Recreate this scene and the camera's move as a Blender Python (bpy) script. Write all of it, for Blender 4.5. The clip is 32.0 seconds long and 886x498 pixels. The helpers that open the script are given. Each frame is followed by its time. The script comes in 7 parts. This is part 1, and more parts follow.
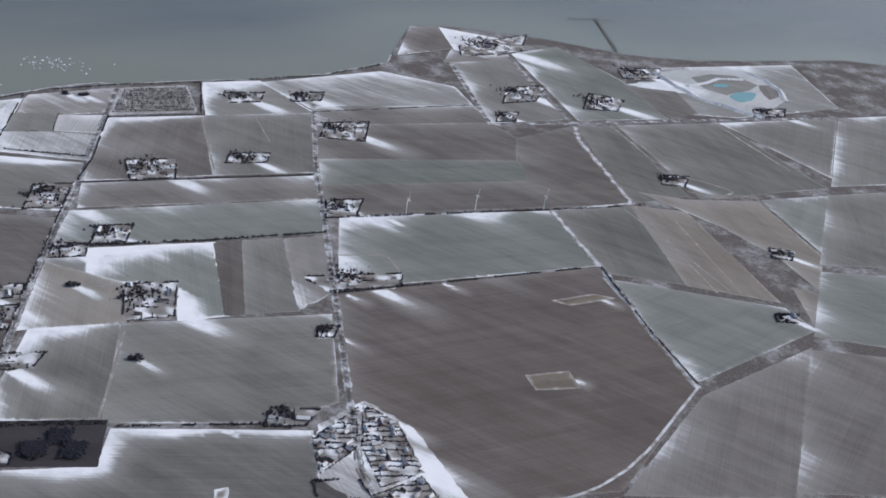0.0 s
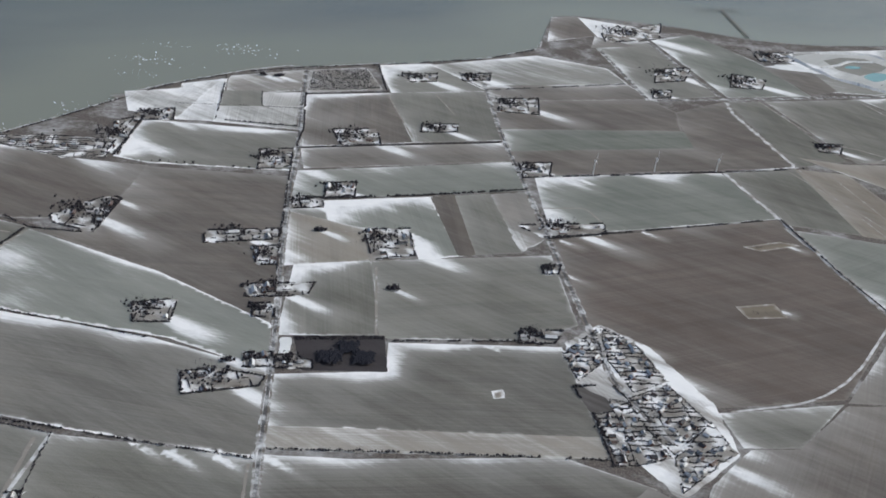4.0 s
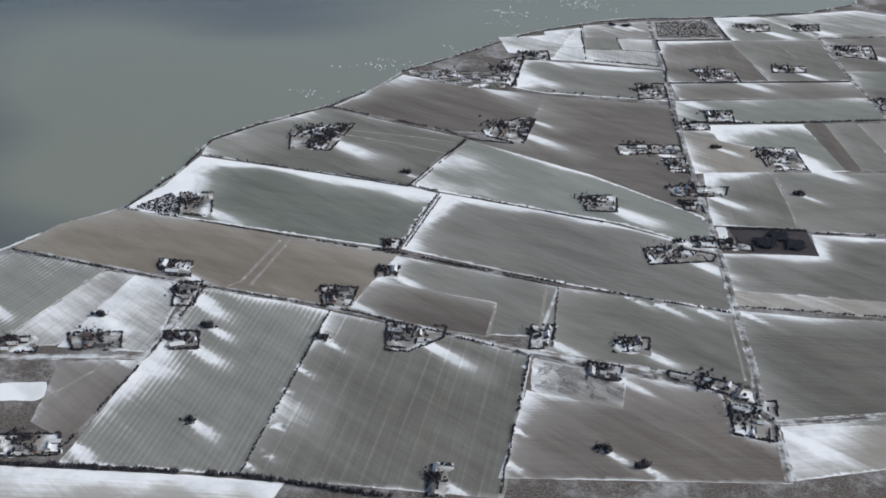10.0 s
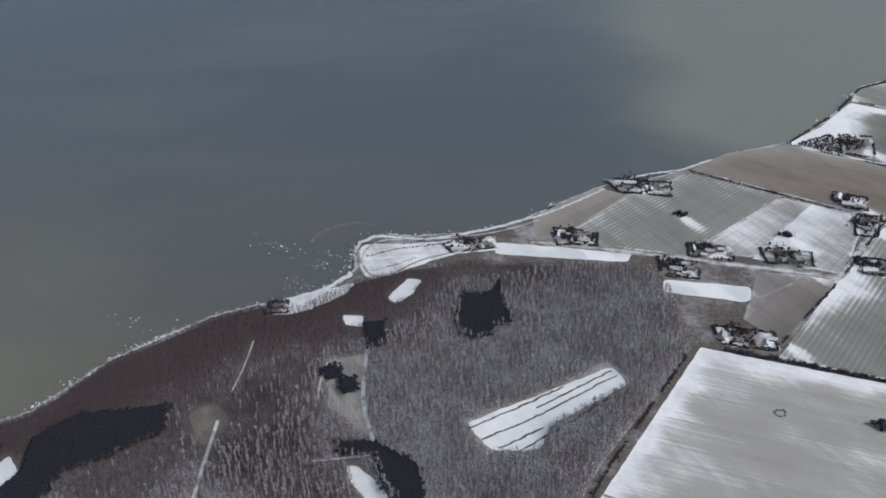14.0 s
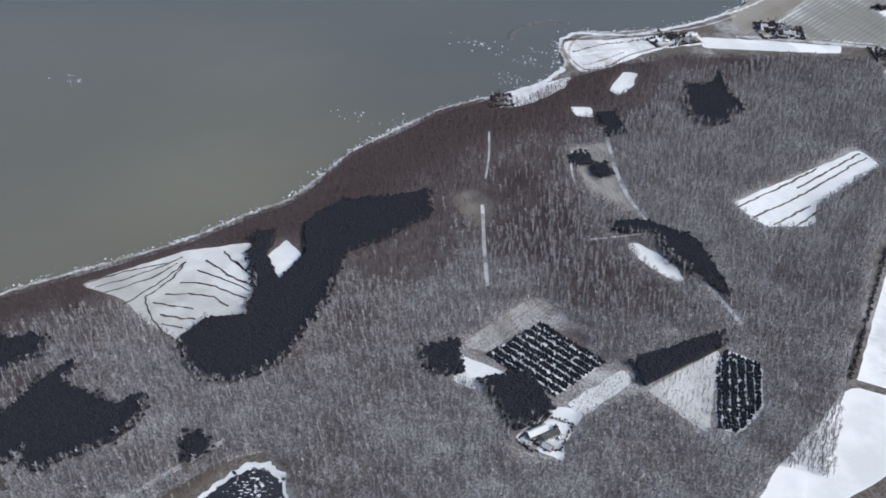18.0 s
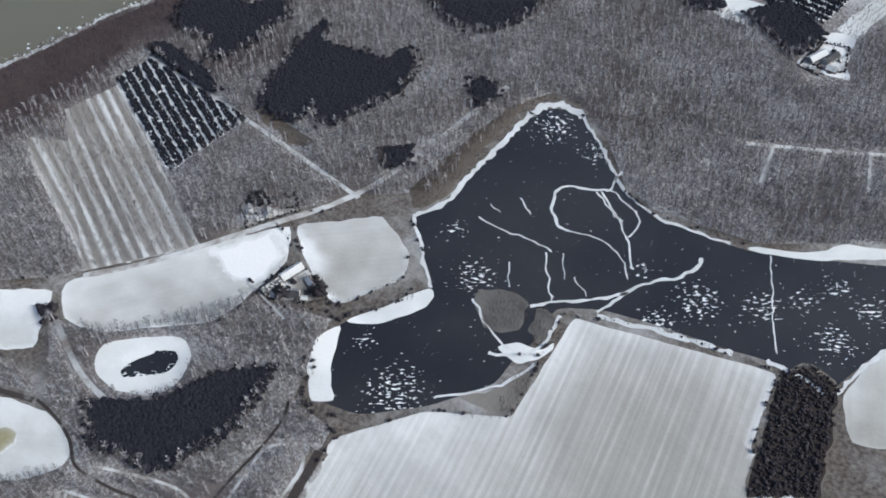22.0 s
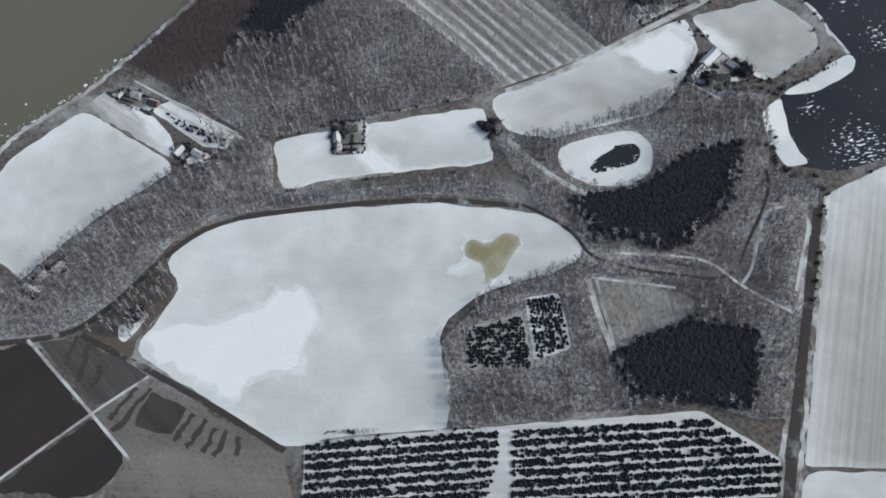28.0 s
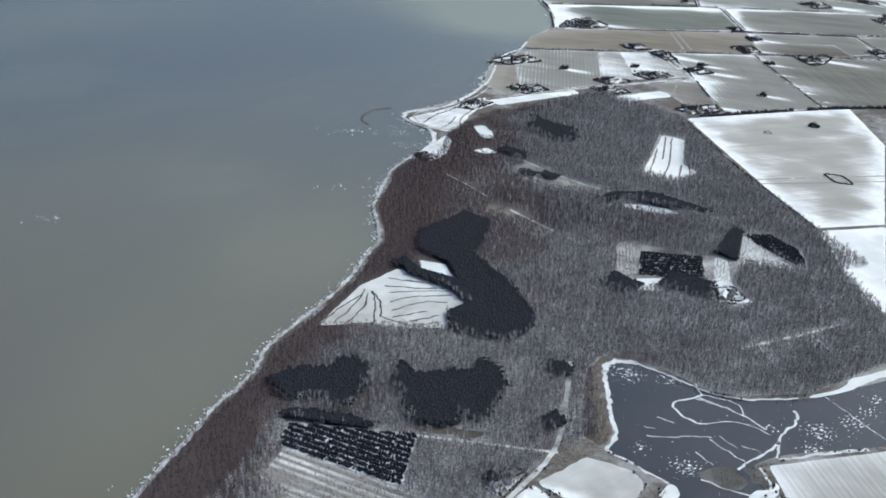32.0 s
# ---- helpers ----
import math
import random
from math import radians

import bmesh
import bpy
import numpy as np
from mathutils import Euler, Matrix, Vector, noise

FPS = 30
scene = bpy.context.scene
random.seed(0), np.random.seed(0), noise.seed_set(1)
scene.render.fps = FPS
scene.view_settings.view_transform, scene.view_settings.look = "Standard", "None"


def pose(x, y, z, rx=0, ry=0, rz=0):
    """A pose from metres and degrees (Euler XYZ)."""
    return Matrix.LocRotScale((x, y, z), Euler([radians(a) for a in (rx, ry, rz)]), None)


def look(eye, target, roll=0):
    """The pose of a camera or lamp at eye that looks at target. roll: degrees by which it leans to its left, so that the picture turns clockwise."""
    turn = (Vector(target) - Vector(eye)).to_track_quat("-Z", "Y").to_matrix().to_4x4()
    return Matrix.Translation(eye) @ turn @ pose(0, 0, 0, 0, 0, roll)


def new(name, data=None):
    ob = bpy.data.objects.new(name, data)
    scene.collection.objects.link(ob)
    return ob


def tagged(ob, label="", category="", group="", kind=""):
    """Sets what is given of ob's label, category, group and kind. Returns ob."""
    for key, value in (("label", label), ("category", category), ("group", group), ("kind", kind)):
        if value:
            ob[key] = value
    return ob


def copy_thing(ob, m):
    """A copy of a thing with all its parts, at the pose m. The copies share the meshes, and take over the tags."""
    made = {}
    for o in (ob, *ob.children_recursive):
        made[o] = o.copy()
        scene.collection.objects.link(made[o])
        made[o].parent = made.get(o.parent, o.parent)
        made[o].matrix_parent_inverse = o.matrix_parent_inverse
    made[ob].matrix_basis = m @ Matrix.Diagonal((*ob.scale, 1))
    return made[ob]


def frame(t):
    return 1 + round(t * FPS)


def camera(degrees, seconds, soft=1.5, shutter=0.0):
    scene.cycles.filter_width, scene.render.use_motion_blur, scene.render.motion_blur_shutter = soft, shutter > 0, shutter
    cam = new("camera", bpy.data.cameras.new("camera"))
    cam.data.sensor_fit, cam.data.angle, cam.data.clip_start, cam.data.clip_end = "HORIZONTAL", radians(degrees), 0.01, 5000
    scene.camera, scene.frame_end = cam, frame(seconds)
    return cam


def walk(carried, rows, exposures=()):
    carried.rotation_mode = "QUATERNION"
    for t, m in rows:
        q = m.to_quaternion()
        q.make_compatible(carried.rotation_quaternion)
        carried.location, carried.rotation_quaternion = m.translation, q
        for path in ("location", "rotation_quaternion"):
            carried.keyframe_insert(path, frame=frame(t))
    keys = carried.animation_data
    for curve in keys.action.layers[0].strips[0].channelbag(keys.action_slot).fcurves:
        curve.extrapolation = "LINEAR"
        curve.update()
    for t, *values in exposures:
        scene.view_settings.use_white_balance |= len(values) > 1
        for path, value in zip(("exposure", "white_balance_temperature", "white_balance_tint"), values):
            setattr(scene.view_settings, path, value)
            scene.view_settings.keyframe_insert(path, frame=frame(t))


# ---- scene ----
from mathutils import geometry

# ---- camera and its way ----
cam = camera(42.789, 32.0, soft=1.75)
walk(cam, [
    (0, look((164.74, 139.76, 386.73), (228.63, 897.78, 0.00), 9.176)),
    (0.5, look((150.51, 128.78, 382.64), (208.87, 889.61, 0.00), 8.965)),
    (1, look((136.28, 117.80, 378.56), (194.68, 872.46, 0.00), 8.894)),
    (1.5, look((122.05, 106.83, 374.47), (180.74, 854.86, 0.00), 9.033)),
    (2, look((107.90, 95.64, 370.65), (161.88, 838.88, 0.00), 8.904)),
    (2.5, look((93.91, 84.09, 367.28), (136.31, 828.22, 0.00), 8.338)),
    (3, look((80.06, 72.29, 364.27), (114.50, 811.42, 0.00), 7.712)),
    (3.5, look((66.36, 60.33, 361.51), (93.01, 792.66, 0.00), 7.470)),
    (5.5, look((12.80, 12.17, 351.79), (23.83, 728.12, 0.00), 7.148)),
    (6, look((-0.32, 0.28, 349.44), (-0.00, 718.24, 0.00), 7.311)),
    (6.5, look((-13.34, -11.50, 347.04), (-26.29, 696.97, 0.00), 7.187)),
    (7, look((-26.28, -23.14, 344.59), (-44.26, 669.43, 0.00), 7.175)),
    (7.5, look((-39.13, -34.65, 342.07), (-63.99, 651.82, 0.00), 6.856)),
    (8, look((-51.92, -46.01, 339.46), (-90.67, 617.04, 0.00), 6.475)),
    (8.5, look((-64.64, -57.23, 336.77), (-107.04, 594.06, 0.00), 6.031)),
    (9, look((-77.29, -68.31, 333.98), (-127.41, 575.17, 0.00), 5.497)),
    (9.5, look((-89.90, -79.27, 331.12), (-157.01, 561.74, 0.00), 5.019)),
    (10, look((-102.45, -90.10, 328.18), (-194.57, 543.42, 0.00), 3.991)),
    (10.5, look((-114.95, -100.83, 325.18), (-237.46, 532.01, 0.00), 2.889)),
    (11, look((-127.41, -111.46, 322.12), (-293.00, 525.29, 0.00), 1.672)),
    (11.5, look((-139.83, -122.02, 319.02), (-350.06, 510.08, 0.00), 0.703)),
    (12, look((-152.20, -132.51, 315.90), (-409.70, 472.82, 0.00), -0.055)),
    (12.5, look((-164.54, -142.94, 312.76), (-464.84, 428.32, 0.00), -0.117)),
    (13, look((-176.84, -153.33, 309.63), (-495.86, 373.02, 0.00), -0.670)),
    (13.5, look((-189.10, -163.69, 306.53), (-508.60, 322.71, 0.00), -1.554)),
    (14, look((-201.32, -174.03, 303.46), (-523.89, 296.03, 0.00), -1.871)),
    (14.5, look((-213.50, -184.36, 300.44), (-523.12, 271.96, 0.00), -2.180)),
    (16.5, look((-261.79, -225.61, 289.14), (-551.57, 183.77, 0.00), -2.144)),
    (17, look((-273.74, -235.90, 286.57), (-542.15, 149.47, 0.00), -2.135)),
    (17.5, look((-285.64, -246.18, 284.12), (-528.81, 109.41, 0.00), -2.196)),
    (18, look((-297.48, -256.44, 281.79), (-517.39, 70.30, 0.00), -2.315)),
    (18.5, look((-309.27, -266.66, 279.59), (-508.95, 31.69, 0.00), -2.474)),
    (19, look((-321.00, -276.83, 277.52), (-506.75, 4.37, 0.00), -2.695)),
    (19.5, look((-332.67, -286.94, 275.58), (-504.41, -23.29, 0.00), -3.222)),
    (20, look((-344.29, -296.97, 273.77), (-503.94, -48.87, 0.00), -3.348)),
    (20.5, look((-355.85, -306.90, 272.09), (-502.99, -75.20, 0.00), -3.595)),
    (21, look((-367.35, -316.72, 270.53), (-502.34, -99.19, 0.00), -3.685)),
    (21.5, look((-378.80, -326.40, 269.10), (-504.64, -121.21, 0.00), -3.746)),
    (22, look((-390.20, -335.94, 267.77), (-507.39, -141.73, 0.00), -4.033)),
    (22.5, look((-401.57, -345.30, 266.56), (-510.07, -159.65, 0.00), -3.927)),
    (23, look((-412.90, -354.47, 265.45), (-514.34, -174.97, 0.00), -3.877)),
    (23.5, look((-424.22, -363.44, 264.44), (-517.86, -187.34, 0.00), -3.250)),
    (24, look((-435.52, -372.19, 263.51), (-525.77, -197.21, 0.00), -3.026)),
    (24.5, look((-446.84, -380.71, 262.66), (-534.22, -207.31, 0.00), -3.557)),
    (25, look((-458.18, -389.00, 261.89), (-543.27, -217.25, 0.00), -3.867)),
    (25.5, look((-469.58, -397.05, 261.20), (-552.19, -225.92, 0.00), -4.136)),
    (26, look((-481.05, -404.86, 260.57), (-562.74, -234.91, 0.00), -5.043)),
    (26.5, look((-492.62, -412.45, 260.02), (-573.83, -242.71, 0.00), -5.950)),
    (28.5, look((-537.70, -438.43, 266.36), (-609.85, -267.90, 0.00), -7.747)),
    (29, look((-551.27, -446.29, 265.08), (-603.80, -248.34, 0.00), -3.799)),
    (29.5, look((-565.22, -454.17, 263.94), (-607.53, -225.50, 0.00), -2.318)),
    (30, look((-579.61, -462.15, 262.99), (-614.06, -193.22, 0.00), -1.314)),
    (30.5, look((-595.14, -471.06, 262.48), (-622.42, -139.49, 0.00), -0.134)),
    (31, look((-610.96, -480.12, 262.10), (-602.37, -75.65, 0.00), 2.303)),
    (31.5, look((-624.71, -488.26, 261.67), (-564.37, -0.43, 0.00), 4.127)),
    (32, look((-638.83, -496.70, 261.45), (-566.30, 55.45, 0.00), 2.370)),
], exposures=[
    (0, 0.09, 5700, 11),
    (1, 0.07, 5800, 5),
    (2, 0.08, 5900, 6),
    (4, 0.12, 6060, 6),
    (6, 0.12, 5960, 6),
    (11, 0.16, 5960, 6),
    (13, 0.1, 6010, 8),
    (14, 0.04, 5960, 8),
    (16.5, 0.35, 5910, 8),
    (19, 0.43, 5810, 8),
    (21, 0.4, 5810, 7),
    (22, 0.37, 5870, 5),
    (23, 0.17, 5870, 4),
    (24, 0.05, 5870, 4),
    (26, 0.02, 5870, 3),
    (28.5, 0.02, 5870, 3),
    (29.2, 0.02, 5870, 3),
    (30, -0.28, 5680, 3),
    (31, 0.22, 5680, 3),
    (32, 0.54, 5780, 2),
])

# ---- light ----
SUN_ELEVATION, SUN_TURN = radians(38), radians(78)
world = bpy.data.worlds.new("winter_sky")
scene.world = world
world.use_nodes = True
sky = world.node_tree.nodes.new("ShaderNodeTexSky")
sky.sky_type, sky.sun_disc = "NISHITA", False
sky.sun_elevation, sky.sun_rotation = SUN_ELEVATION, SUN_TURN
sky.dust_density, sky.ozone_density = 5.0, 1.1
backing = world.node_tree.nodes["Background"]
backing.inputs["Strength"].default_value = 0.11
world.node_tree.links.new(sky.outputs["Color"], backing.inputs["Color"])
sun_data = bpy.data.lights.new("sun", "SUN")
sun_data.energy, sun_data.angle, sun_data.color = 1.5, radians(12), (1.0, 0.96, 0.90)
sun = new("sun", sun_data)
sun_from = Vector((math.sin(SUN_TURN) * math.cos(SUN_ELEVATION), math.cos(SUN_TURN) * math.cos(SUN_ELEVATION), math.sin(SUN_ELEVATION)))
sun.matrix_world = Matrix.Translation((0, 0, 900)) @ sun_from.to_track_quat("Z", "Y").to_matrix().to_4x4()

WIND = radians(-31)  # the way in which the snow has drifted
WX, WY = math.cos(WIND), math.sin(WIND)


# ---- materials ----
class Nodes:
    """A short way to write a node material."""

    def __init__(self, name, rough=0.9, spec=0.2):
        self.m = bpy.data.materials.new(name)
        self.m.use_nodes = True
        self.tree = self.m.node_tree
        self.bsdf = self.tree.nodes["Principled BSDF"]
        self.bsdf.inputs["Roughness"].default_value = rough
        self.bsdf.inputs["Specular IOR Level"].default_value = spec

    def put(self, socket, value):
        if hasattr(value, "is_linked") or hasattr(value, "links"):
            self.tree.links.new(value, socket)
        else:
            socket.default_value = value

    def node(self, kind, **inputs):
        n = self.tree.nodes.new(kind)
        for key, value in inputs.items():
            self.put(n.inputs[key.replace("_", " ")], value)
        return n

    def place(self, kind="Position"):
        if kind == "Position":
            return self.tree.nodes.new("ShaderNodeNewGeometry").outputs["Position"]
        return self.tree.nodes.new("ShaderNodeTexCoord").outputs[kind]

    def mapped(self, vector, scale=(1, 1, 1), turn=0.0):
        first = self.node("ShaderNodeMapping", Vector=vector, Rotation=(0, 0, turn))
        return self.node("ShaderNodeMapping", Vector=first.outputs[0], Scale=scale).outputs[0]

    def noise(self, vector, scale, detail=4.0, rough=0.6):
        return self.node("ShaderNodeTexNoise", Vector=vector, Scale=scale, Detail=detail, Roughness=rough).outputs["Fac"]

    def math(self, op, a, b=0.0, c=0.0):
        n = self.tree.nodes.new("ShaderNodeMath")
        n.operation = op
        for socket, value in zip(n.inputs, (a, b, c)):
            self.put(socket, value)
        return n.outputs[0]

    def span(self, value, a, b, to_a=0.0, to_b=1.0):
        n = self.tree.nodes.new("ShaderNodeMapRange")
        n.interpolation_type = "SMOOTHSTEP"
        for socket, v in zip(n.inputs, (value, a, b, to_a, to_b)):
            self.put(socket, v)
        return n.outputs[0]

    def mix(self, fac, a, b):
        n = self.tree.nodes.new("ShaderNodeMix")
        n.data_type = "RGBA"
        self.put(n.inputs[0], fac)
        self.put(n.inputs[6], a if hasattr(a, "links") else (*a, 1))
        self.put(n.inputs[7], b if hasattr(b, "links") else (*b, 1))
        return n.outputs[2]

    def attr(self, name, kind="GEOMETRY"):
        n = self.tree.nodes.new("ShaderNodeAttribute")
        n.attribute_type, n.attribute_name = kind, name
        return n.outputs["Fac"]

    def chance(self):
        return self.tree.nodes.new("ShaderNodeObjectInfo").outputs["Random"]

    def island(self):
        return self.tree.nodes.new("ShaderNodeNewGeometry").outputs["Random Per Island"]

    def done(self, colour, bump=None, strength=0.3, distance=0.3):
        self.put(self.bsdf.inputs["Base Color"], colour if hasattr(colour, "links") else (*colour, 1))
        if bump is not None:
            b = self.node("ShaderNodeBump", Height=bump, Strength=strength, Distance=distance)
            self.put(self.bsdf.inputs["Normal"], b.outputs[0])
        return self.m


def plain(name, a, b, rough=0.85, scale=1.5):
    n = Nodes(name, rough)
    return n.done(n.mix(n.noise(n.place("Object"), scale, 4.0), a, b))


SNOW, SNOW_OLD = (0.84, 0.847, 0.85), (0.58, 0.593, 0.60)


def field_material(name, bare, bare_2, rows=0.0, pitch=3.0, row_snow=0.3, sharp=2.0, wind=0.56, old=SNOW_OLD, plough=0.26, crisp=0.20, centre=0.52):
    """Bare or green ground under wind-blown snow; the attribute 'snow' says how much lies."""
    n = Nodes(name)
    p, local = n.place(), n.place("Object")
    streak = n.noise(n.mapped(p, (0.010, 0.075, 0.05), -WIND), 1.0, 6.0, 0.68)
    fine = n.noise(n.mapped(p, (0.030, 0.34, 0.2), -WIND), 1.0, 6.0, 0.7)
    furrow = n.noise(n.mapped(local, (0.011, 0.75, 0.0)), 1.0, 4.0, 0.6)
    bout = n.noise(n.mapped(local, (0.006, 0.07, 0.0)), 1.0, 3.0, 0.6)
    patch = n.noise(p, 0.012, 3.0)
    clod = n.noise(p, 0.11, 4.0, 0.7)
    grain = n.noise(p, 0.9, 3.0)
    lie = n.math("ADD", n.attr("snow"), n.math("MULTIPLY_ADD", streak, wind, -0.5 * wind))
    lie = n.math("ADD", lie, n.math("MULTIPLY_ADD", fine, 0.46 * wind, -0.23 * wind))
    lie = n.math("ADD", lie, n.math("MULTIPLY_ADD", furrow, plough, -0.5 * plough))
    lie = n.math("ADD", lie, n.math("MULTIPLY_ADD", clod, 0.3 * plough, -0.15 * plough))
    ground = n.mix(n.span(patch, 0.35, 0.65), bare, bare_2)
    ground = n.mix(n.span(bout, 0.38, 0.66, 0.0, 0.55), ground, tuple(0.72 * c for c in bare))
    ground = n.mix(n.span(grain, 0.3, 0.75, 0.0, 0.35), ground, tuple(0.6 * c for c in bare))
    if rows:
        lane = n.mapped(local, (0.0, 1.0 / pitch, 0.0))
        wave = n.node("ShaderNodeTexWave", Vector=lane, Scale=1.0 / 3.14, Distortion=0.9, Detail=2.0)
        wave.bands_direction = "Y"
        worn = n.span(n.noise(n.mapped(local, (0.02, 0.05, 0.0)), 1.0, 3.0), 0.35, 0.65, 0.35, 1.0)
        ridge = n.math("MULTIPLY", n.math("SUBTRACT", n.math("POWER", wave.outputs["Fac"], sharp), 0.25), row_snow)
        lie = n.math("ADD", lie, n.math("MULTIPLY", ridge, worn))
    dust = n.span(lie, -0.12, 0.66, 0.02, 0.33)
    full = n.span(lie, 0.50, 0.90)
    colour = n.mix(dust, ground, (0.56, 0.56, 0.535))
    aged = n.math("MULTIPLY", n.span(n.noise(p, 0.045, 6.0, 0.62), centre - crisp, centre + crisp), n.span(lie, 0.98, 1.16, 1.0, 0.25))
    colour = n.mix(full, colour, n.mix(aged, SNOW, old))
    return n.done(colour, n.math("ADD", grain, n.math("MULTIPLY", fine, 3.5 * wind)), 0.25, 0.4)


BARE = {
    "soil": field_material("ploughed_soil", (0.101, 0.086, 0.075), (0.139, 0.120, 0.103)),
    "brown": field_material("brown_loam", (0.099, 0.079, 0.067), (0.132, 0.106, 0.090)),
    "grey": field_material("stubble_earth", (0.098, 0.096, 0.079), (0.140, 0.136, 0.113)),
    "crop": field_material("winter_crop", (0.092, 0.106, 0.086), (0.135, 0.146, 0.122)),
    "tan": field_material("dry_grass", (0.170, 0.142, 0.108), (0.220, 0.190, 0.150)),
    "scrub": field_material("rough_grass", (0.100, 0.085, 0.072), (0.190, 0.165, 0.140)),
    "rows": field_material("crop_in_rows", (0.120, 0.120, 0.100), (0.150, 0.150, 0.130), 1, 3.0, 0.20, 2.5),
    "rowsb": field_material("drilled_earth", (0.102, 0.099, 0.082), (0.134, 0.128, 0.108), 1, 9.0, 0.16, 22.0),
    "rowsg": field_material("rolled_earth", (0.092, 0.087, 0.075), (0.128, 0.121, 0.103), plough=0.36),
    "rowsw": field_material("drilled_snow_field", (0.20, 0.19, 0.17), (0.25, 0.24, 0.215), 1, 2.5, 0.05, wind=0.08, plough=0.20),
    "reed": field_material("brown_reeds", (0.130, 0.108, 0.088), (0.070, 0.060, 0.053)),
    "moss": field_material("yellow_marsh_grass", (0.27, 0.245, 0.125), (0.35, 0.33, 0.22)),
    "strips": field_material("felled_strips", (0.13, 0.11, 0.10), (0.20, 0.18, 0.16), 1, 4.0, 0.34, 1.0, wind=0.6, plough=0.5),
    "heath": field_material("dark_heath", (0.028, 0.021, 0.020), (0.040, 0.030, 0.028), plough=0.1),
    "nursery": field_material("dark_brush_ground", (0.034, 0.029, 0.032), (0.048, 0.042, 0.045), plough=0.1),
    "chalk": field_material("dug_chalk", (0.42, 0.43, 0.42), (0.52, 0.53, 0.52), wind=0.3),
    "rim": field_material("crusted_snow_field", (0.30, 0.285, 0.255), (0.36, 0.345, 0.31), wind=0.5, plough=0.5),
    "snow": field_material("snow_meadow", (0.22, 0.21, 0.19), (0.26, 0.25, 0.22), wind=0.05, old=(0.635, 0.655, 0.655), plough=0.06, crisp=0.22, centre=0.42),
}
SAYS = {
    "soil": "brown ploughed field dusted with blown snow", "brown": "warm brown loam field with hardly any snow", "hollow": "pale tan hollow in a brown field", "grey": "grey-brown stubble field under thin snow streaks",
    "crop": "grey-green winter crop field with drifted snow", "tan": "tan dry grass field with traces of snow",
    "scrub": "rough scrubby plot with patchy snow", "rows": "grey-green field with snow lying in rows",
    "rowsb": "brown drilled field with pale tramlines", "rowsg": "grey-brown rolled field with snow streaks",
    "rowsw": "wide snow-covered field with faint drill rows", "snow": "smooth snow-covered meadow", "rim": "grey crusted snow field with whiter edges",
    "reed": "brown reed bed beside the frozen lake", "moss": "yellow marsh grass showing through the snow",
    "strips": "felled woodland with snow lying between brush rows", "heath": "dark brown heather and peat plot",
    "nursery": "dark purple-brown block of dense young brush", "chalk": "white dug chalk of an open quarry",
}


def land_material():
    n = Nodes("verge_grass_and_snow")
    p = n.place()
    a = n.noise(p, 0.03, 5.0)
    b = n.noise(p, 0.25, 4.0)
    c = n.noise(p, 0.8, 4.0)
    ground = n.mix(n.span(c, 0.3, 0.7), (0.058, 0.050, 0.046), (0.165, 0.146, 0.130))
    return n.done(n.mix(n.span(n.math("MULTIPLY_ADD", b, 0.4, a), 0.62, 1.0, 0.0, 0.55), ground, SNOW_OLD), c, 0.4, 0.4)


def floor_material():
    n = Nodes("forest_floor")
    p = n.place()
    a, b, c = n.noise(p, 0.9, 4.0, 0.7), n.noise(p, 0.05, 4.0), n.noise(p, 0.35, 3.0)
    ground = n.mix(c, (0.104, 0.091, 0.089), (0.190, 0.170, 0.166))
    beech = n.math("ADD", n.attr("beech"), n.span(n.noise(p, 0.014, 3.0), 0.52, 0.70, 0.0, 0.6))
    ground = n.mix(n.span(beech, 0.1, 0.9), ground, n.mix(c, (0.056, 0.044, 0.043), (0.098, 0.079, 0.077)))
    lie = n.math("SUBTRACT", n.math("MULTIPLY_ADD", b, 0.6, a), n.math("MULTIPLY", beech, 0.28))
    return n.done(n.mix(n.span(lie, 0.67, 1.03, 0.0, 0.72), ground, SNOW_OLD), a, 0.4, 0.4)


def sea_material():
    n = Nodes("silty_sea", 0.22, 0.75)
    p = n.place()
    swirl = n.noise(n.mapped(p, (0.0018, 0.0042, 0.001), radians(-35)), 1.0, 4.0, 0.5)
    silt_and_shade = n.math("ADD", n.attr("silt_and_shade"), n.math("MULTIPLY_ADD", swirl, 0.7, -0.35))
    colour = n.mix(n.span(silt_and_shade, 0.05, 0.95), (0.084, 0.090, 0.090), (0.206, 0.212, 0.160))
    muddy = n.math("ADD", n.attr("mud"), n.math("MULTIPLY_ADD", swirl, 1.1, -0.55))
    colour = n.mix(n.span(muddy, 0.0, 1.0), colour, (0.140, 0.127, 0.088))
    ripple = n.noise(n.mapped(p, (0.25, 0.9, 0.5), radians(20)), 1.0, 5.0, 0.65)
    return n.done(colour, ripple, 0.18, 0.25)


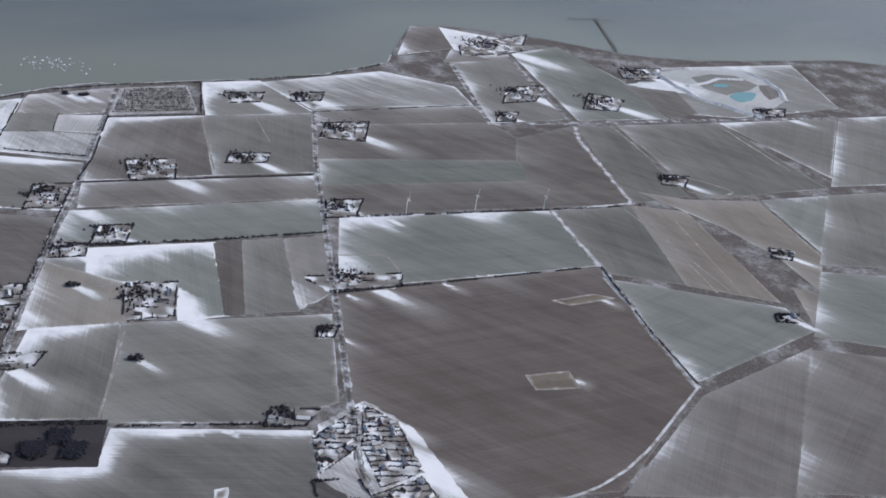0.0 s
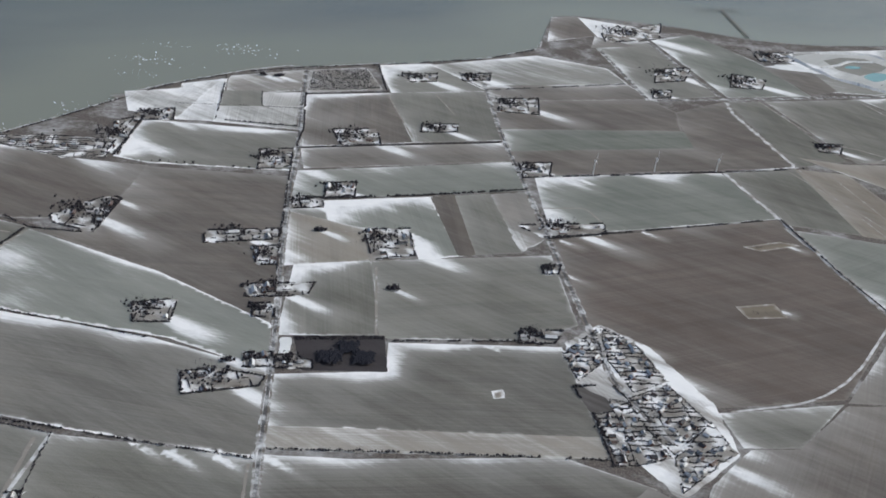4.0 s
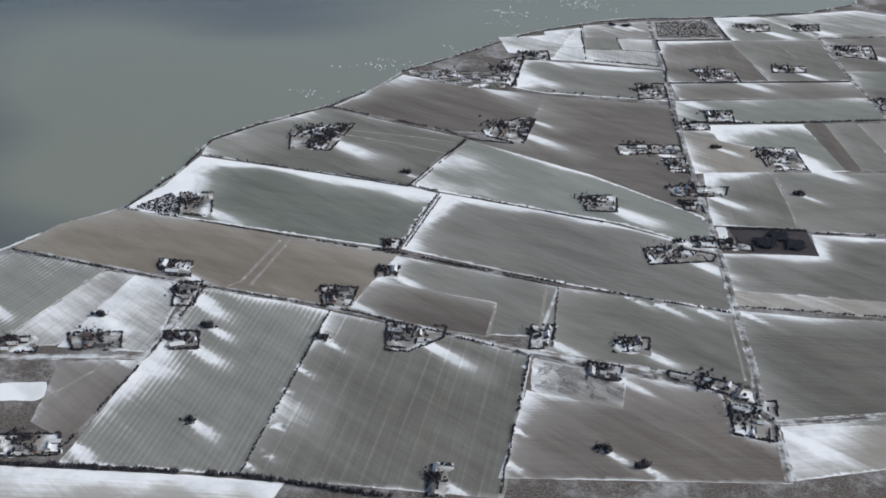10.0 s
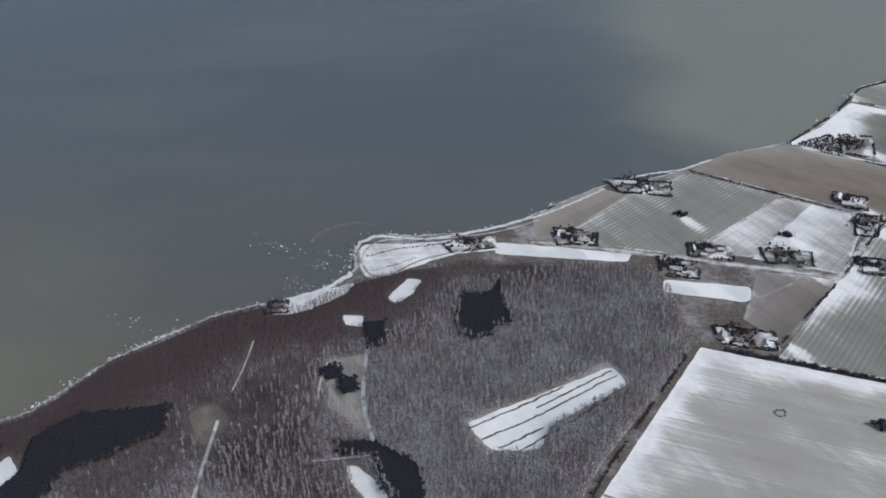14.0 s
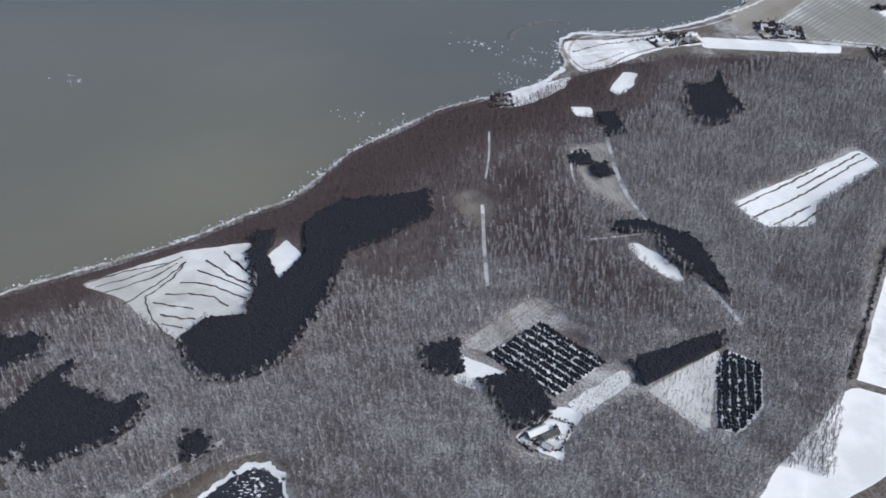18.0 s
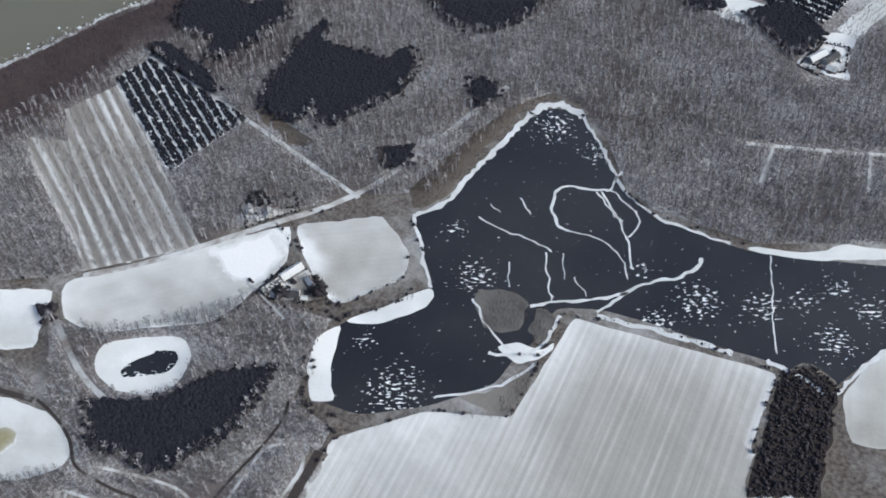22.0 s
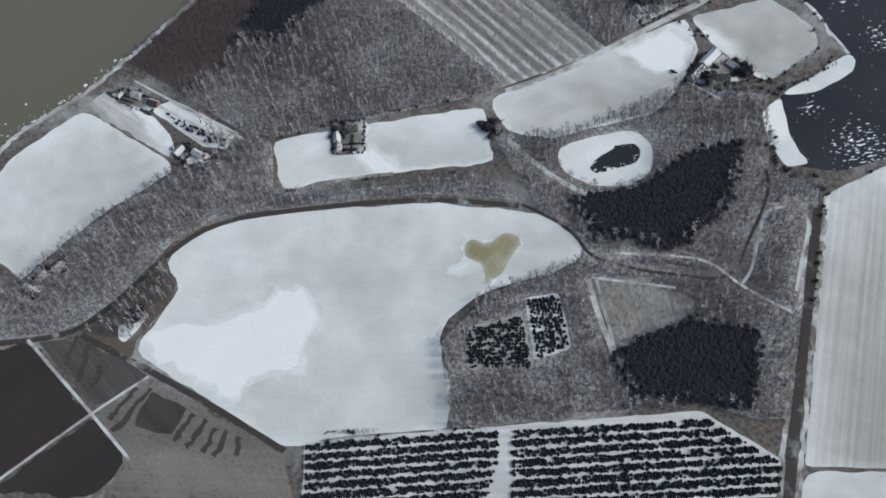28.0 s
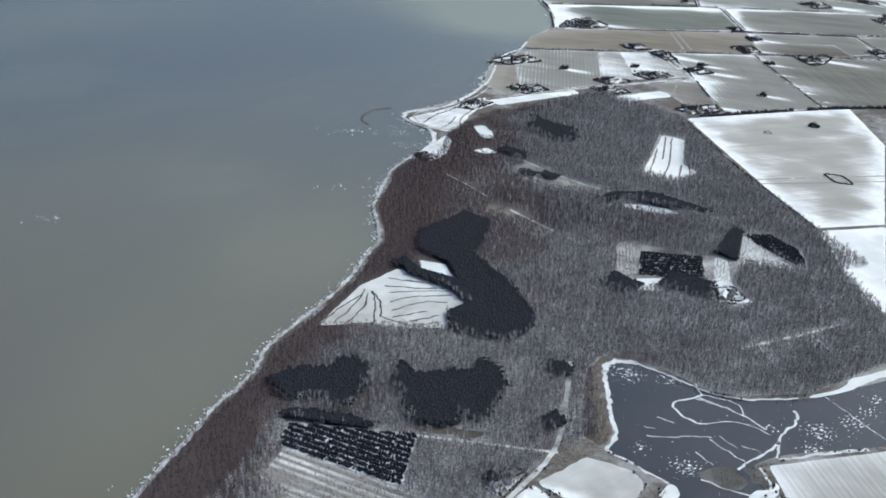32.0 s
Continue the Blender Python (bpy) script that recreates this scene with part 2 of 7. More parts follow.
def lake_material():
    n = Nodes("dark_lake_ice", 0.14, 1.0)
    p = n.place()
    pale = n.noise(p, 0.02, 4.0)
    spots = n.noise(n.mapped(p, (0.55, 1.25, 0.5), radians(-28)), 1.0, 3.0, 0.55)
    frost = n.attr("frost")
    here = n.math("ADD", spots, n.math("MULTIPLY_ADD", frost, 0.14, -0.13))
    specks = n.span(here, 0.565, 0.60)
    haze = n.span(n.noise(p, 0.05, 5.0, 0.65), 0.45, 0.75, 0.0, 0.5)
    colour = n.mix(n.span(pale, 0.35, 0.75), (0.014, 0.012, 0.0115), (0.032, 0.029, 0.027))
    colour = n.mix(haze, colour, (0.038, 0.037, 0.036))
    return n.done(n.mix(specks, colour, SNOW), pale, 0.05, 0.1)


LAND, SEA, LAKE_ICE, FLOOR = land_material(), sea_material(), lake_material(), floor_material()


# ---- shapes ----
def mesh_object(name, verts, faces, material, *attributes):
    me = bpy.data.meshes.new(name)
    me.from_pydata(verts, [], faces)
    me.materials.append(material)
    for title, values in attributes:
        layer = me.attributes.new(title, "FLOAT", "POINT")
        layer.data.foreach_set("value", np.asarray(values, np.float32))
    me.update()
    return new(name, me)


def inside(p, poly):
    """Which of the points p (n x 2) lie in the polygon."""
    poly = np.asarray(poly, float)
    hit = np.zeros(len(p), bool)
    for (ax, ay), (bx, by) in zip(poly, np.roll(poly, -1, 0)):
        cut = (ay > p[:, 1]) != (by > p[:, 1])
        hit ^= cut & (p[:, 0] < (bx - ax) * (p[:, 1] - ay) / (by - ay + 1e-12) + ax)
    return hit


def edge_distance(p, poly, closed=True):
    poly = np.asarray(poly, float)
    best = np.full(len(p), 1e9)
    last = np.roll(poly, -1, 0) if closed else poly[1:]
    for a, b in zip(poly, last):
        d = b - a
        k = np.clip(((p - a) @ d) / (d @ d + 1e-12), 0, 1)
        best = np.minimum(best, np.linalg.norm(p - a - k[:, None] * d, axis=1))
    return best


def upwind_distance(p, poly):
    """From each point against the wind to the polygon's edge."""
    poly = np.asarray(poly, float)
    best = np.full(len(p), 400.0)
    for a, b in zip(poly, np.roll(poly, -1, 0)):
        d = b - a
        den = -WX * d[1] + WY * d[0]
        if abs(den) < 1e-9:
            continue
        r = a - p
        k = (r[:, 0] * d[1] - r[:, 1] * d[0]) / den
        u = (r[:, 0] * -WY + r[:, 1] * WX) / den
        best = np.where((k > -0.01) & (u >= -0.001) & (u <= 1.001), np.minimum(best, np.maximum(k, 0)), best)
    return best


def patch(poly, step):
    """Points and faces that fill a polygon, with points inside at about that step."""
    pts = np.asarray(poly, float)
    rim = []
    for a, b in zip(pts, np.roll(pts, -1, 0)):
        count = max(1, int(np.linalg.norm(b - a) / step))
        rim += [a + (b - a) * k / count for k in range(count)]
    rim = np.array(rim)
    lo, hi = pts.min(0), pts.max(0)
    gx, gy = np.meshgrid(np.arange(lo[0], hi[0], step), np.arange(lo[1], hi[1], step))
    grid = np.c_[gx.ravel(), gy.ravel()] + np.random.uniform(-0.25, 0.25, (gx.size, 2)) * step
    grid = grid[inside(grid, pts) & (edge_distance(grid, pts) > 0.4 * step)]
    every = np.r_[rim, grid]
    count = len(rim)
    out = geometry.delaunay_2d_cdt([Vector(q) for q in every], [(k, (k + 1) % count) for k in range(count)], [list(range(count))], 1, 1e-4)
    return np.array([tuple(v) for v in out[0]]), [tuple(q) for q in out[2]]


def soften(poly, radius):
    """The polygon with its corners rounded."""
    pts, out = np.asarray(poly, float), []
    for before, at, after in zip(np.roll(pts, 1, 0), pts, np.roll(pts, -1, 0)):
        u, w = before - at, after - at
        a = at + u * min(0.42, radius / (np.linalg.norm(u) + 1e-9))
        b = at + w * min(0.42, radius / (np.linalg.norm(w) + 1e-9))
        out += [a, 0.25 * a + 0.5 * at + 0.25 * b, b]
    return np.array(out)


def grown(poly, reach):
    """The polygon with its edges moved outwards."""
    p = np.asarray(poly, float)
    area = np.dot(p[:, 0], np.roll(p[:, 1], -1)) - np.dot(p[:, 1], np.roll(p[:, 0], -1))
    d = np.roll(p, -1, 0) - p
    d /= np.linalg.norm(d, axis=1, keepdims=True) + 1e-9
    n = np.c_[d[:, 1], -d[:, 0]] * np.sign(area)
    m = n + np.roll(n, 1, 0)
    m /= np.maximum((m * m).sum(1, keepdims=True) / 2, 0.5)
    return p + m * reach


DRIFTS = []  # x, y, length, width: tails of snow behind farms and clumps of trees


def drift(x, y, length, width):
    DRIFTS.append((x, y, length, width))


def snow_at(p, base, lee, poly):
    up = upwind_distance(p, poly)
    wob = np.array([noise.noise((q[0] * 0.02, q[1] * 0.02, 3.1)) for q in p])
    s = base + 1.05 * lee * np.exp(-up / (16 + 15 * wob)) * (0.78 + 1.0 * wob)
    for x, y, length, width in DRIFTS:
        along = (p[:, 0] - x) * WX + (p[:, 1] - y) * WY
        side = -(p[:, 0] - x) * WY + (p[:, 1] - y) * WX
        k = np.clip(along / length, 0, 1)
        s = np.where((along > -2) & (along < length), np.maximum(s, base + 1.25 * (1 - k) ** 1.15 * np.exp(-((side / (width * (0.38 + 0.95 * k))) ** 2))), s)
    return s


BEDS = []  # where fresh snow lies thicker


def snowbed(poly):
    BEDS.append(poly)


snowbed([(-670.4, -314.5), (-665.2, -306.6), (-650.8, -304), (-641, -289.2), (-635.8, -286.9), (-630.1, -296.1), (-627.4, -308.3), (-637.3, -317), (-641.1, -324.1), (-650.5, -321.3), (-665.1, -318.7)])
snowbed([(-599.1, -269.5), (-592.7, -265.6), (-592.4, -266.7), (-598.1, -270.1)])
snowbed([(-621.5, -281.5), (-618.2, -278.7), (-616.8, -280.3), (-619.4, -282.9)])
snowbed([(-711.5, -346.5), (-708.5, -339.9), (-706.9, -340.9), (-709.9, -348.3)])
snowbed([(-681.2, -314.4), (-677.4, -310.6), (-675.8, -306.4), (-675.1, -311), (-675.3, -315.2), (-678.1, -316.6)])
snowbed([(-570.7, -174.1), (-560.6, -161.3), (-550.1, -166.2), (-552.6, -179.8), (-563.1, -177.8)])
field_count = 0


def field(kind, base, lee, poly, across=0.0):
    global field_count
    field_count += 1
    if kind in ("soil", "brown", "grey", "crop", "tan", "rows", "rowsb", "rowsg") and poly[0][1] > 280:
        poly = grown(poly, 2.1)
    if kind in ("snow", "moss", "reed", "heath", "scrub", "rowsw"):
        poly = soften(poly, 1.5 if kind == "rowsw" else 0.9 if kind in ("moss", "heath") else min(3.5, 0.05 * np.ptp(np.asarray(poly, float), axis=0).sum()))
    box_size = np.ptp(np.asarray(poly, float), axis=0)
    v, faces = patch(poly, 1.5 if kind in ("moss", "hollow") else float(np.clip(math.sqrt(box_size[0] * box_size[1]) / 36, 1.6, 2.9)))
    s = snow_at(v, base, lee, poly)
    if kind == "rim":
        s = base + 0.75 * np.exp(-edge_distance(v, poly) / 9) + 0.25 * np.array([noise.noise((q[0] * 0.05, q[1] * 0.05, 4)) for q in v])
    if kind == "hollow":
        s = base + 0.35 - 0.28 * np.clip(edge_distance(v, poly) - 0.6, 0, 3) + 0.4 * np.array([noise.noise((q[0] * 0.2, q[1] * 0.2, 6)) for q in v])
    if kind == "moss":
        s = np.clip(0.75 - edge_distance(v, poly) / 3.5, 0, 1) + 0.45 * np.array([noise.noise((q[0] * 0.25, q[1] * 0.25, 6)) for q in v])
    if kind == "snow":
        s = s + np.array([0.11 * noise.noise((q[0] * 0.025, q[1] * 0.025, 2)) + 0.06 * noise.noise((q[0] * 0.08, q[1] * 0.08, 4)) + 0.05 * noise.noise((q[0] * 0.2, q[1] * 0.2, 5)) for q in v])
    for bed in BEDS:
        deep = np.where(inside(v, bed), edge_distance(v, bed), -edge_distance(v, bed)) + np.array([2.5 * noise.noise((q[0] * 0.2, q[1] * 0.2, 7)) + 3.0 * noise.noise((q[0] * 0.09, q[1] * 0.09, 3)) for q in v])
        s = s + 0.8 * np.clip(deep / 3 + 0.3, 0, 1)
    e = np.asarray(poly, float)
    k = np.argmax(np.linalg.norm(np.roll(e, -1, 0) - e, axis=1))
    along = np.roll(e, -1, 0)[k] - e[k]
    turn = math.atan2(along[1], along[0]) + radians(across)
    mid = e.mean(0)
    c, q = math.cos(turn), math.sin(turn)
    local = (v - mid) @ np.array([[c, -q], [q, c]])
    z = 0.09 if kind == "hollow" else 0.03 + 0.0004 * field_count
    ragged = 0.7 if kind == "moss" else 1.6 if kind in ("reed", "heath", "scrub") else 0.8 if kind == "snow" else 0.5
    local = local + np.array([(noise.noise((q[0] * 0.2, q[1] * 0.2, 0)), noise.noise((q[0] * 0.2, q[1] * 0.2, 8))) for q in v]) * ragged
    ob = mesh_object("field", [(x, y, 0) for x, y in local], faces, BARE["tan" if kind == "hollow" else kind], ("snow", s))
    ob.matrix_world = Matrix.Translation((*mid, z)) @ Matrix.Rotation(turn, 4, "Z")
    return tagged(ob, SAYS[kind], "field", "fields", "structure")


# ---- land, sea and lake ----
COAST = []
COAST += [(774.2, 1589.6), (621.1, 1521), (537.8, 1488.5), (462.4, 1478.5), (413, 1487.6), (356.2, 1498.4), (290.6, 1497.5), (232.7, 1494.8), (196.3, 1476.5), (184.6, 1415.8), (175.7, 1353.8), (172.2, 1323.9), (112, 1260.3), (32.5, 1208.6), (-11.2, 1189.9), (-77.4, 1152.5), (-93.5, 1151), (-129.9, 1121.6)]
COAST += [(-188.1, 1058.6), (-209.9, 1030.8), (-227.8, 991.8), (-256, 941.1), (-279.9, 904.2), (-292.1, 882), (-303.4, 832.8), (-316.9, 796.5), (-334.1, 769.1)]
COAST += [(-374.5, 712.2), (-395.3, 674.4), (-397.1, 646.2), (-395.7, 611.3), (-398.4, 572.2), (-406.5, 542.1), (-432.8, 506.6), (-447.4, 470.6), (-462.8, 440.6), (-482.2, 420.7), (-490.3, 396.9), (-498.4, 369.4)]
COAST += [(-495.3, 380.8), (-505, 345.2), (-519.9, 323), (-545.7, 301.8), (-566.3, 291.4), (-569.5, 280.8), (-566, 267.6), (-552.9, 253.3), (-550.8, 235.1), (-557.8, 212.3), (-572.4, 196.3), (-585.7, 174.2), (-592.5, 149.8), (-600.9, 116), (-599.4, 90), (-599.7, 67.5), (-609.8, 45.3), (-617.9, 22.6), (-629.3, 1)]
COAST += [(-658.9, -46.9), (-662.8, -65.4), (-671.7, -83.8)]
COAST += [(-677.1, -90.2), (-683, -106.2), (-696.2, -136.3), (-707.1, -160.4), (-719.4, -188.9), (-727.8, -217.1)]
COAST += [(-734.1, -235.4), (-746.5, -255.5), (-751.2, -273.1)]
LAND_RIM = [(3800, COAST[0][1] + 200), *COAST, (COAST[-1][0] - 500, COAST[-1][1] - 420), (-3000, -3800), (3800, -3800)]
LAKE, SILT_AND_SHADE = [], []


def silt_and_shade(k, r, spot):
    SILT_AND_SHADE.append((*spot[0], r, k))


silt_and_shade(0.8, 110, [(-559.5, 830)])
silt_and_shade(0.8, 120, [(-447, 752)])
silt_and_shade(0.5, 60, [(-468.9, 575.1)])
silt_and_shade(0.4, 60, [(-411.4, 605.9)])
silt_and_shade(0.6, 120, [(-351.5, 869.3)])
# below zero: a cloud's shadow painted as a darker patch of sea
silt_and_shade(-0.3, 140, [(-611.7, 622.4)])
silt_and_shade(-0.35, 180, [(-399.5, 948.2)])
silt_and_shade(0.3, 200, [(-240.7, 1093.7)])
silt_and_shade(0.45, 50, [(-638.1, 57.9)])
silt_and_shade(0.25, 50, [(-703.1, 160.3)])
silt_and_shade(0.2, 70, [(-689, -47.1)])
silt_and_shade(0.2, 70, [(-706.7, -104.6)])
silt_and_shade(0.12, 80, [(-634.6, 65.7)])
silt_and_shade(0.05, 70, [(-769.9, 56)])
silt_and_shade(0.12, 90, [(-834.4, 355.3)])
silt_and_shade(0.2, 40, [(-772.7, -214.8)])
LAKE += [(-522.8, -134.1), (-515.4, -125.5), (-514.9, -111.5), (-511.4, -92.3), (-508.2, -74.3), (-502.5, -68.3), (-492.9, -67.9), (-482.8, -77.4), (-473.5, -87.2), (-468.4, -94.4), (-453.1, -101.8), (-438, -101.8), (-428.6, -102), (-419.8, -101.4), (-388.4, -91.1), (-373.1, -85.6), (-363.4, -84.8), (-365.4, -96.1), (-370, -108.3), (-379.7, -123.9), (-387, -140.3), (-391.9, -140.1), (-405.7, -138.1), (-416.9, -139.5), (-439.2, -140.2), (-454.6, -142.1), (-466.8, -147.3), (-466.9, -160.7)]
LAKE += [(-469.7, -167.9), (-470.8, -179.3), (-484.3, -194.1), (-500.1, -205.1), (-508.9, -205.9), (-516, -205.5), (-522, -194.2), (-521.2, -179.7), (-502, -163.2), (-502.7, -156.3), (-512.4, -145.8)]


FROST = [(-493.3, -147.2, 6.5), (-507.9, -133.4, 3.8), (-495, -193.7, 9), (-498.6, -76.8, 8), (-480.5, -82.3, 6), (-430, -126.9, 7), (-449, -122.1, 4), (-412, -121, 6), (-391, -124, 6.5), (-376, -100, 6), (-395, -104, 5), (-438, -139.8, 6), (-511.3, -182.6, 3.7), (-403, -113, 4), (-384, -108, 5)]


def frost_at(p):
    """How thickly flecks of snow lie on the ice."""
    f = np.zeros(len(p))
    for x, y, r in FROST:
        f = np.maximum(f, np.clip(1.5 - np.hypot(p[:, 0] - x, p[:, 1] - y) / r, 0, 1))
    return f


def build_land():
    rim = geometry.tessellate_polygon([[Vector((*q, 0)) for q in LAND_RIM]])
    count = len(LAND_RIM)
    verts = [(x, y, 0.0) for x, y in LAND_RIM] + [(x, y, -1.2) for x, y in LAND_RIM]
    faces = [tuple(f) for f in rim] + [(k, (k + 1) % count, (k + 1) % count + count, k + count) for k in range(count)]
    tagged(mesh_object("ground", verts, faces, LAND), "winter grass and soil with patchy snow", "ground", kind="structure")
    xs = np.concatenate([np.arange(-4200, -1500, 150), np.arange(-1500, 1400, 30), np.arange(1400, 4300, 150)])
    ys = np.concatenate([np.arange(-4200, -600, 150), np.arange(-600, 1900, 30), np.arange(1900, 4300, 150)])
    gx, gy = np.meshgrid(xs, ys)
    p = np.c_[gx.ravel(), gy.ravel()].astype(float)
    far = edge_distance(p, COAST, False)
    north = 1 / (1 + np.exp(-(p[:, 1] - 540) / 40))
    south = 1 / (1 + np.exp((p[:, 1] - 90) / 50))
    silt_and_shade = (0.08 + 0.75 * north + 0.16 * south) * np.exp(-far / 120) + 0.17 + 0.12 * north + 0.04 * south
    for x, y, r, k in SILT_AND_SHADE:
        silt_and_shade = silt_and_shade + k * np.exp(-((p[:, 0] - x) ** 2 + (p[:, 1] - y) ** 2) / r**2)
    w = len(xs)
    quads = [(r * w + k, r * w + k + 1, r * w + w + k + 1, r * w + w + k) for r in range(len(ys) - 1) for k in range(w - 1)]
    mud = 1 / (1 + np.exp((p[:, 1] - 230) / 120)) * (0.50 + 0.40 * np.exp(-far / 130))
    tagged(mesh_object("sea", [(x, y, -0.8) for x, y in p], quads, SEA, ("silt_and_shade", silt_and_shade), ("mud", mud)), "grey-green silty sea, calm with faint ripples", "sea", kind="structure")
    v, faces = patch(soften(LAKE, 3.0), 3.0)
    tagged(mesh_object("lake", [(x, y, 0.02) for x, y in v], faces, LAKE_ICE, ("frost", frost_at(v))), "dark frozen lake with snow specks", "lake", kind="structure")


build_land()

# ---- fields ----
drift(-93, 640, 54, 9.1)
drift(-37, 574, 60, 10.5)
drift(-25, 601, 39, 5.6)
drift(-57, 900, 65, 11.8)
drift(-58, 754, 62, 11.1)
drift(-39, 730, 48, 7.7)
drift(-23, 683, 56, 9.7)
drift(-31, 658, 39, 5.6)
drift(-23, 824, 48, 7.8)
drift(-1, 853, 55, 9.3)
drift(5, 968, 73, 13.6)
drift(48, 768, 73, 13.8)
drift(156, 759, 36, 4.8)
drift(179, 825, 69, 12.8)
drift(158, 941, 59, 10.4)
drift(153, 1102, 78, 14.9)
drift(72, 1015, 55, 9.4)
drift(50, 1155, 60, 10.6)
drift(106, 1179, 56, 9.6)
drift(313, 1421, 113, 23.3)
drift(332, 1270, 81, 15.7)
drift(304, 1198, 50, 8.2)
drift(419, 1276, 79, 15.2)
drift(-222, 871, 100, 20.2)
drift(-186, 910, 70, 13.0)
drift(-172, 967, 56, 9.6)
drift(-167, 760, 73, 13.8)
drift(145, 662, 47, 7.5)
drift(-307, 696, 81, 15.5)
drift(-357, 555, 57, 9.9)
drift(-321, 441, 44, 6.8)
drift(-305, 394, 43, 6.4)
drift(-339, 468, 45, 7.0)
drift(-183, 429, 58, 10.1)
drift(-117, 450, 43, 6.5)
drift(-67, 455, 43, 6.5)
drift(-218, 501, 36, 4.9)
drift(-237, 463, 47, 7.4)
drift(-223, 538, 34, 4.3)
drift(-81, 424, 42, 6.1)
drift(-386, 366, 45, 7.0)
drift(-347, 380, 48, 7.7)
drift(-459, 344, 46, 7.3)
drift(-393, 339, 47, 7.4)
drift(-337, 290, 48, 7.7)
drift(-152, 314, 37, 5.1)
drift(-1, 399, 58, 10.0)
drift(120, 453, 68, 12.6)
drift(93, 384, 54, 9.1)
drift(-21, 426, 49, 7.9)
drift(-562, -153, 34, 4.4)
drift(-537, -178, 32, 3.9)
drift(-421, -10, 43, 6.4)
drift(-641, -233, 33, 4.1)
drift(-685, -253, 30, 3.3)
drift(-715, -237, 28, 2.9)
drift(-709, -304, 27, 2.7)
drift(-559, 195, 34, 4.4)
drift(-507, 304, 44, 6.8)
drift(-459, 341, 41, 6.0)
drift(453, 1087, 53, 8.9)
drift(517, 959, 43, 6.6)
drift(480, 1399, 80, 15.4)
drift(488, 851, 37, 5.1)
drift(610, 1320, 62, 10.9)
drift(175, 644, 60, 10.5)
drift(205, 643, 74, 14.0)
drift(220, 583, 79, 15.1)
drift(233, 551, 65, 11.8)
drift(198, 569, 61, 10.9)
drift(-239.6, 418.9, 30, 4.6)
drift(-301.6, 414.1, 30, 4.6)
drift(-83.7, 358.6, 30, 4.6)
drift(-64.4, 350.4, 30, 4.6)
drift(-279.8, 330.1, 30, 4.6)
drift(-425.2, 403.0, 30, 4.6)
drift(-362.3, 408.7, 30, 4.6)
drift(-45.9, 599.4, 30, 4.6)
drift(-13.9, 782.2, 30, 4.6)
drift(-269.1, 256.2, 30, 4.6)
drift(43.0, 706.4, 30, 4.6)
drift(-242.5, 654.5, 30, 4.6)
drift(-244.1, 367.6, 13, 2.6)
drift(-239.5, 336.3, 13, 2.6)
drift(-238.9, 315.6, 15, 3)
drift(-243.4, 304.9, 13, 3)
drift(-243.5, 387.8, 22, 4)
drift(-126.6, 420.9, 12, 3)
drift(-126.0, 388.6, 13, 3)
drift(-125.7, 363.1, 14, 3)
drift(-125.1, 335.0, 14, 3.5)
drift(-76.6, 514.0, 30, 4)
drift(-57.2, 509.0, 34, 5)
drift(-32.6, 509.1, 24, 4)
drift(-10.0, 514.2, 40, 6)
drift(67.1, 641.3, 14, 3)
drift(87.5, 644.4, 14, 3)
drift(106.1, 647.0, 16, 3)
drift(183.0, 543.6, 30, 7)
drift(161.9, 811.3, 26, 5)
drift(188.1, 823.7, 26, 5)
drift(229.8, 843.2, 26, 5)
drift(144.7, 919.6, 30, 5)
drift(186.3, 936.5, 24, 5)
drift(-162.9, 793.1, 40, 8)
drift(201.4, 668.5, 30, 6)
drift(218.6, 625.6, 30, 6)
drift(178.1, 683.0, 26, 4)
drift(206.5, 665.4, 20, 4)
drift(217.5, 627.5, 20, 5)
drift(237.4, 605.5, 24, 5)
drift(242.8, 568.5, 24, 6)
drift(-319.9, 372.3, 30, 9)
drift(-324.7, 298.2, 24, 6)
drift(-320.9, 444.9, 26, 7)
drift(-543.7, -178.8, 30, 4.6)
drift(-533.0, -173.3, 30, 4.6)
drift(-569.6, -149.8, 30, 4.6)
drift(-111.3, 1111.3, 30, 4.6)
drift(-97.0, 1113.6, 30, 4.6)
drift(312, 738, 15, 6)
drift(345, 848, 20, 5)
field("brown", 0.2, 0.5, [(196.2, 1471.3), (228.7, 1487.6), (245.7, 1409.2), (183.6, 1357.5)])
field("grey", 0.7, 0.6, [(232.2, 1484.1), (306.1, 1469.3), (291.4, 1384.3), (248.8, 1403.6)])
field("scrub", 0.5, 0.2, [(-70.9, 1145.3), (-15.7, 1174.1), (6.6, 1109.5), (-65.6, 1075.4)])
field("grey", 0.35, 0.9, [(-2.7, 1186.2), (48.2, 1211.2), (107.8, 1144.2), (16.6, 1104.2)])
field("grey", 0.55, 0.4, [(52.6, 1208.8), (167.2, 1290), (244.1, 1271.6), (260.1, 1226.6), (111.1, 1151.5)])
field("soil", 0.12, 0.9, [(-63.2, 1067.2), (12.1, 1100.4), (41.7, 978.9), (-51.5, 939.7)])
field("grey", 0.22, 0.5, [(14.4, 1101.4), (106.5, 1141.8), (122.8, 1010.8), (43.8, 979.7)])
field("scrub", 0.5, 0.3, [(-142.8, 1097.5), (-75.4, 1143.3), (-69.4, 1079.3), (-135.8, 1044.1)])
field("grey", 0.75, 0.3, [(-177.7, 1059.3), (-144.4, 1085.1), (-131.5, 974.7), (-163.5, 968.4)])
field("grey", 0.62, 0.4, [(-139.4, 1039), (-67.6, 1072.7), (-58.7, 977.8), (-130.3, 973.6)])
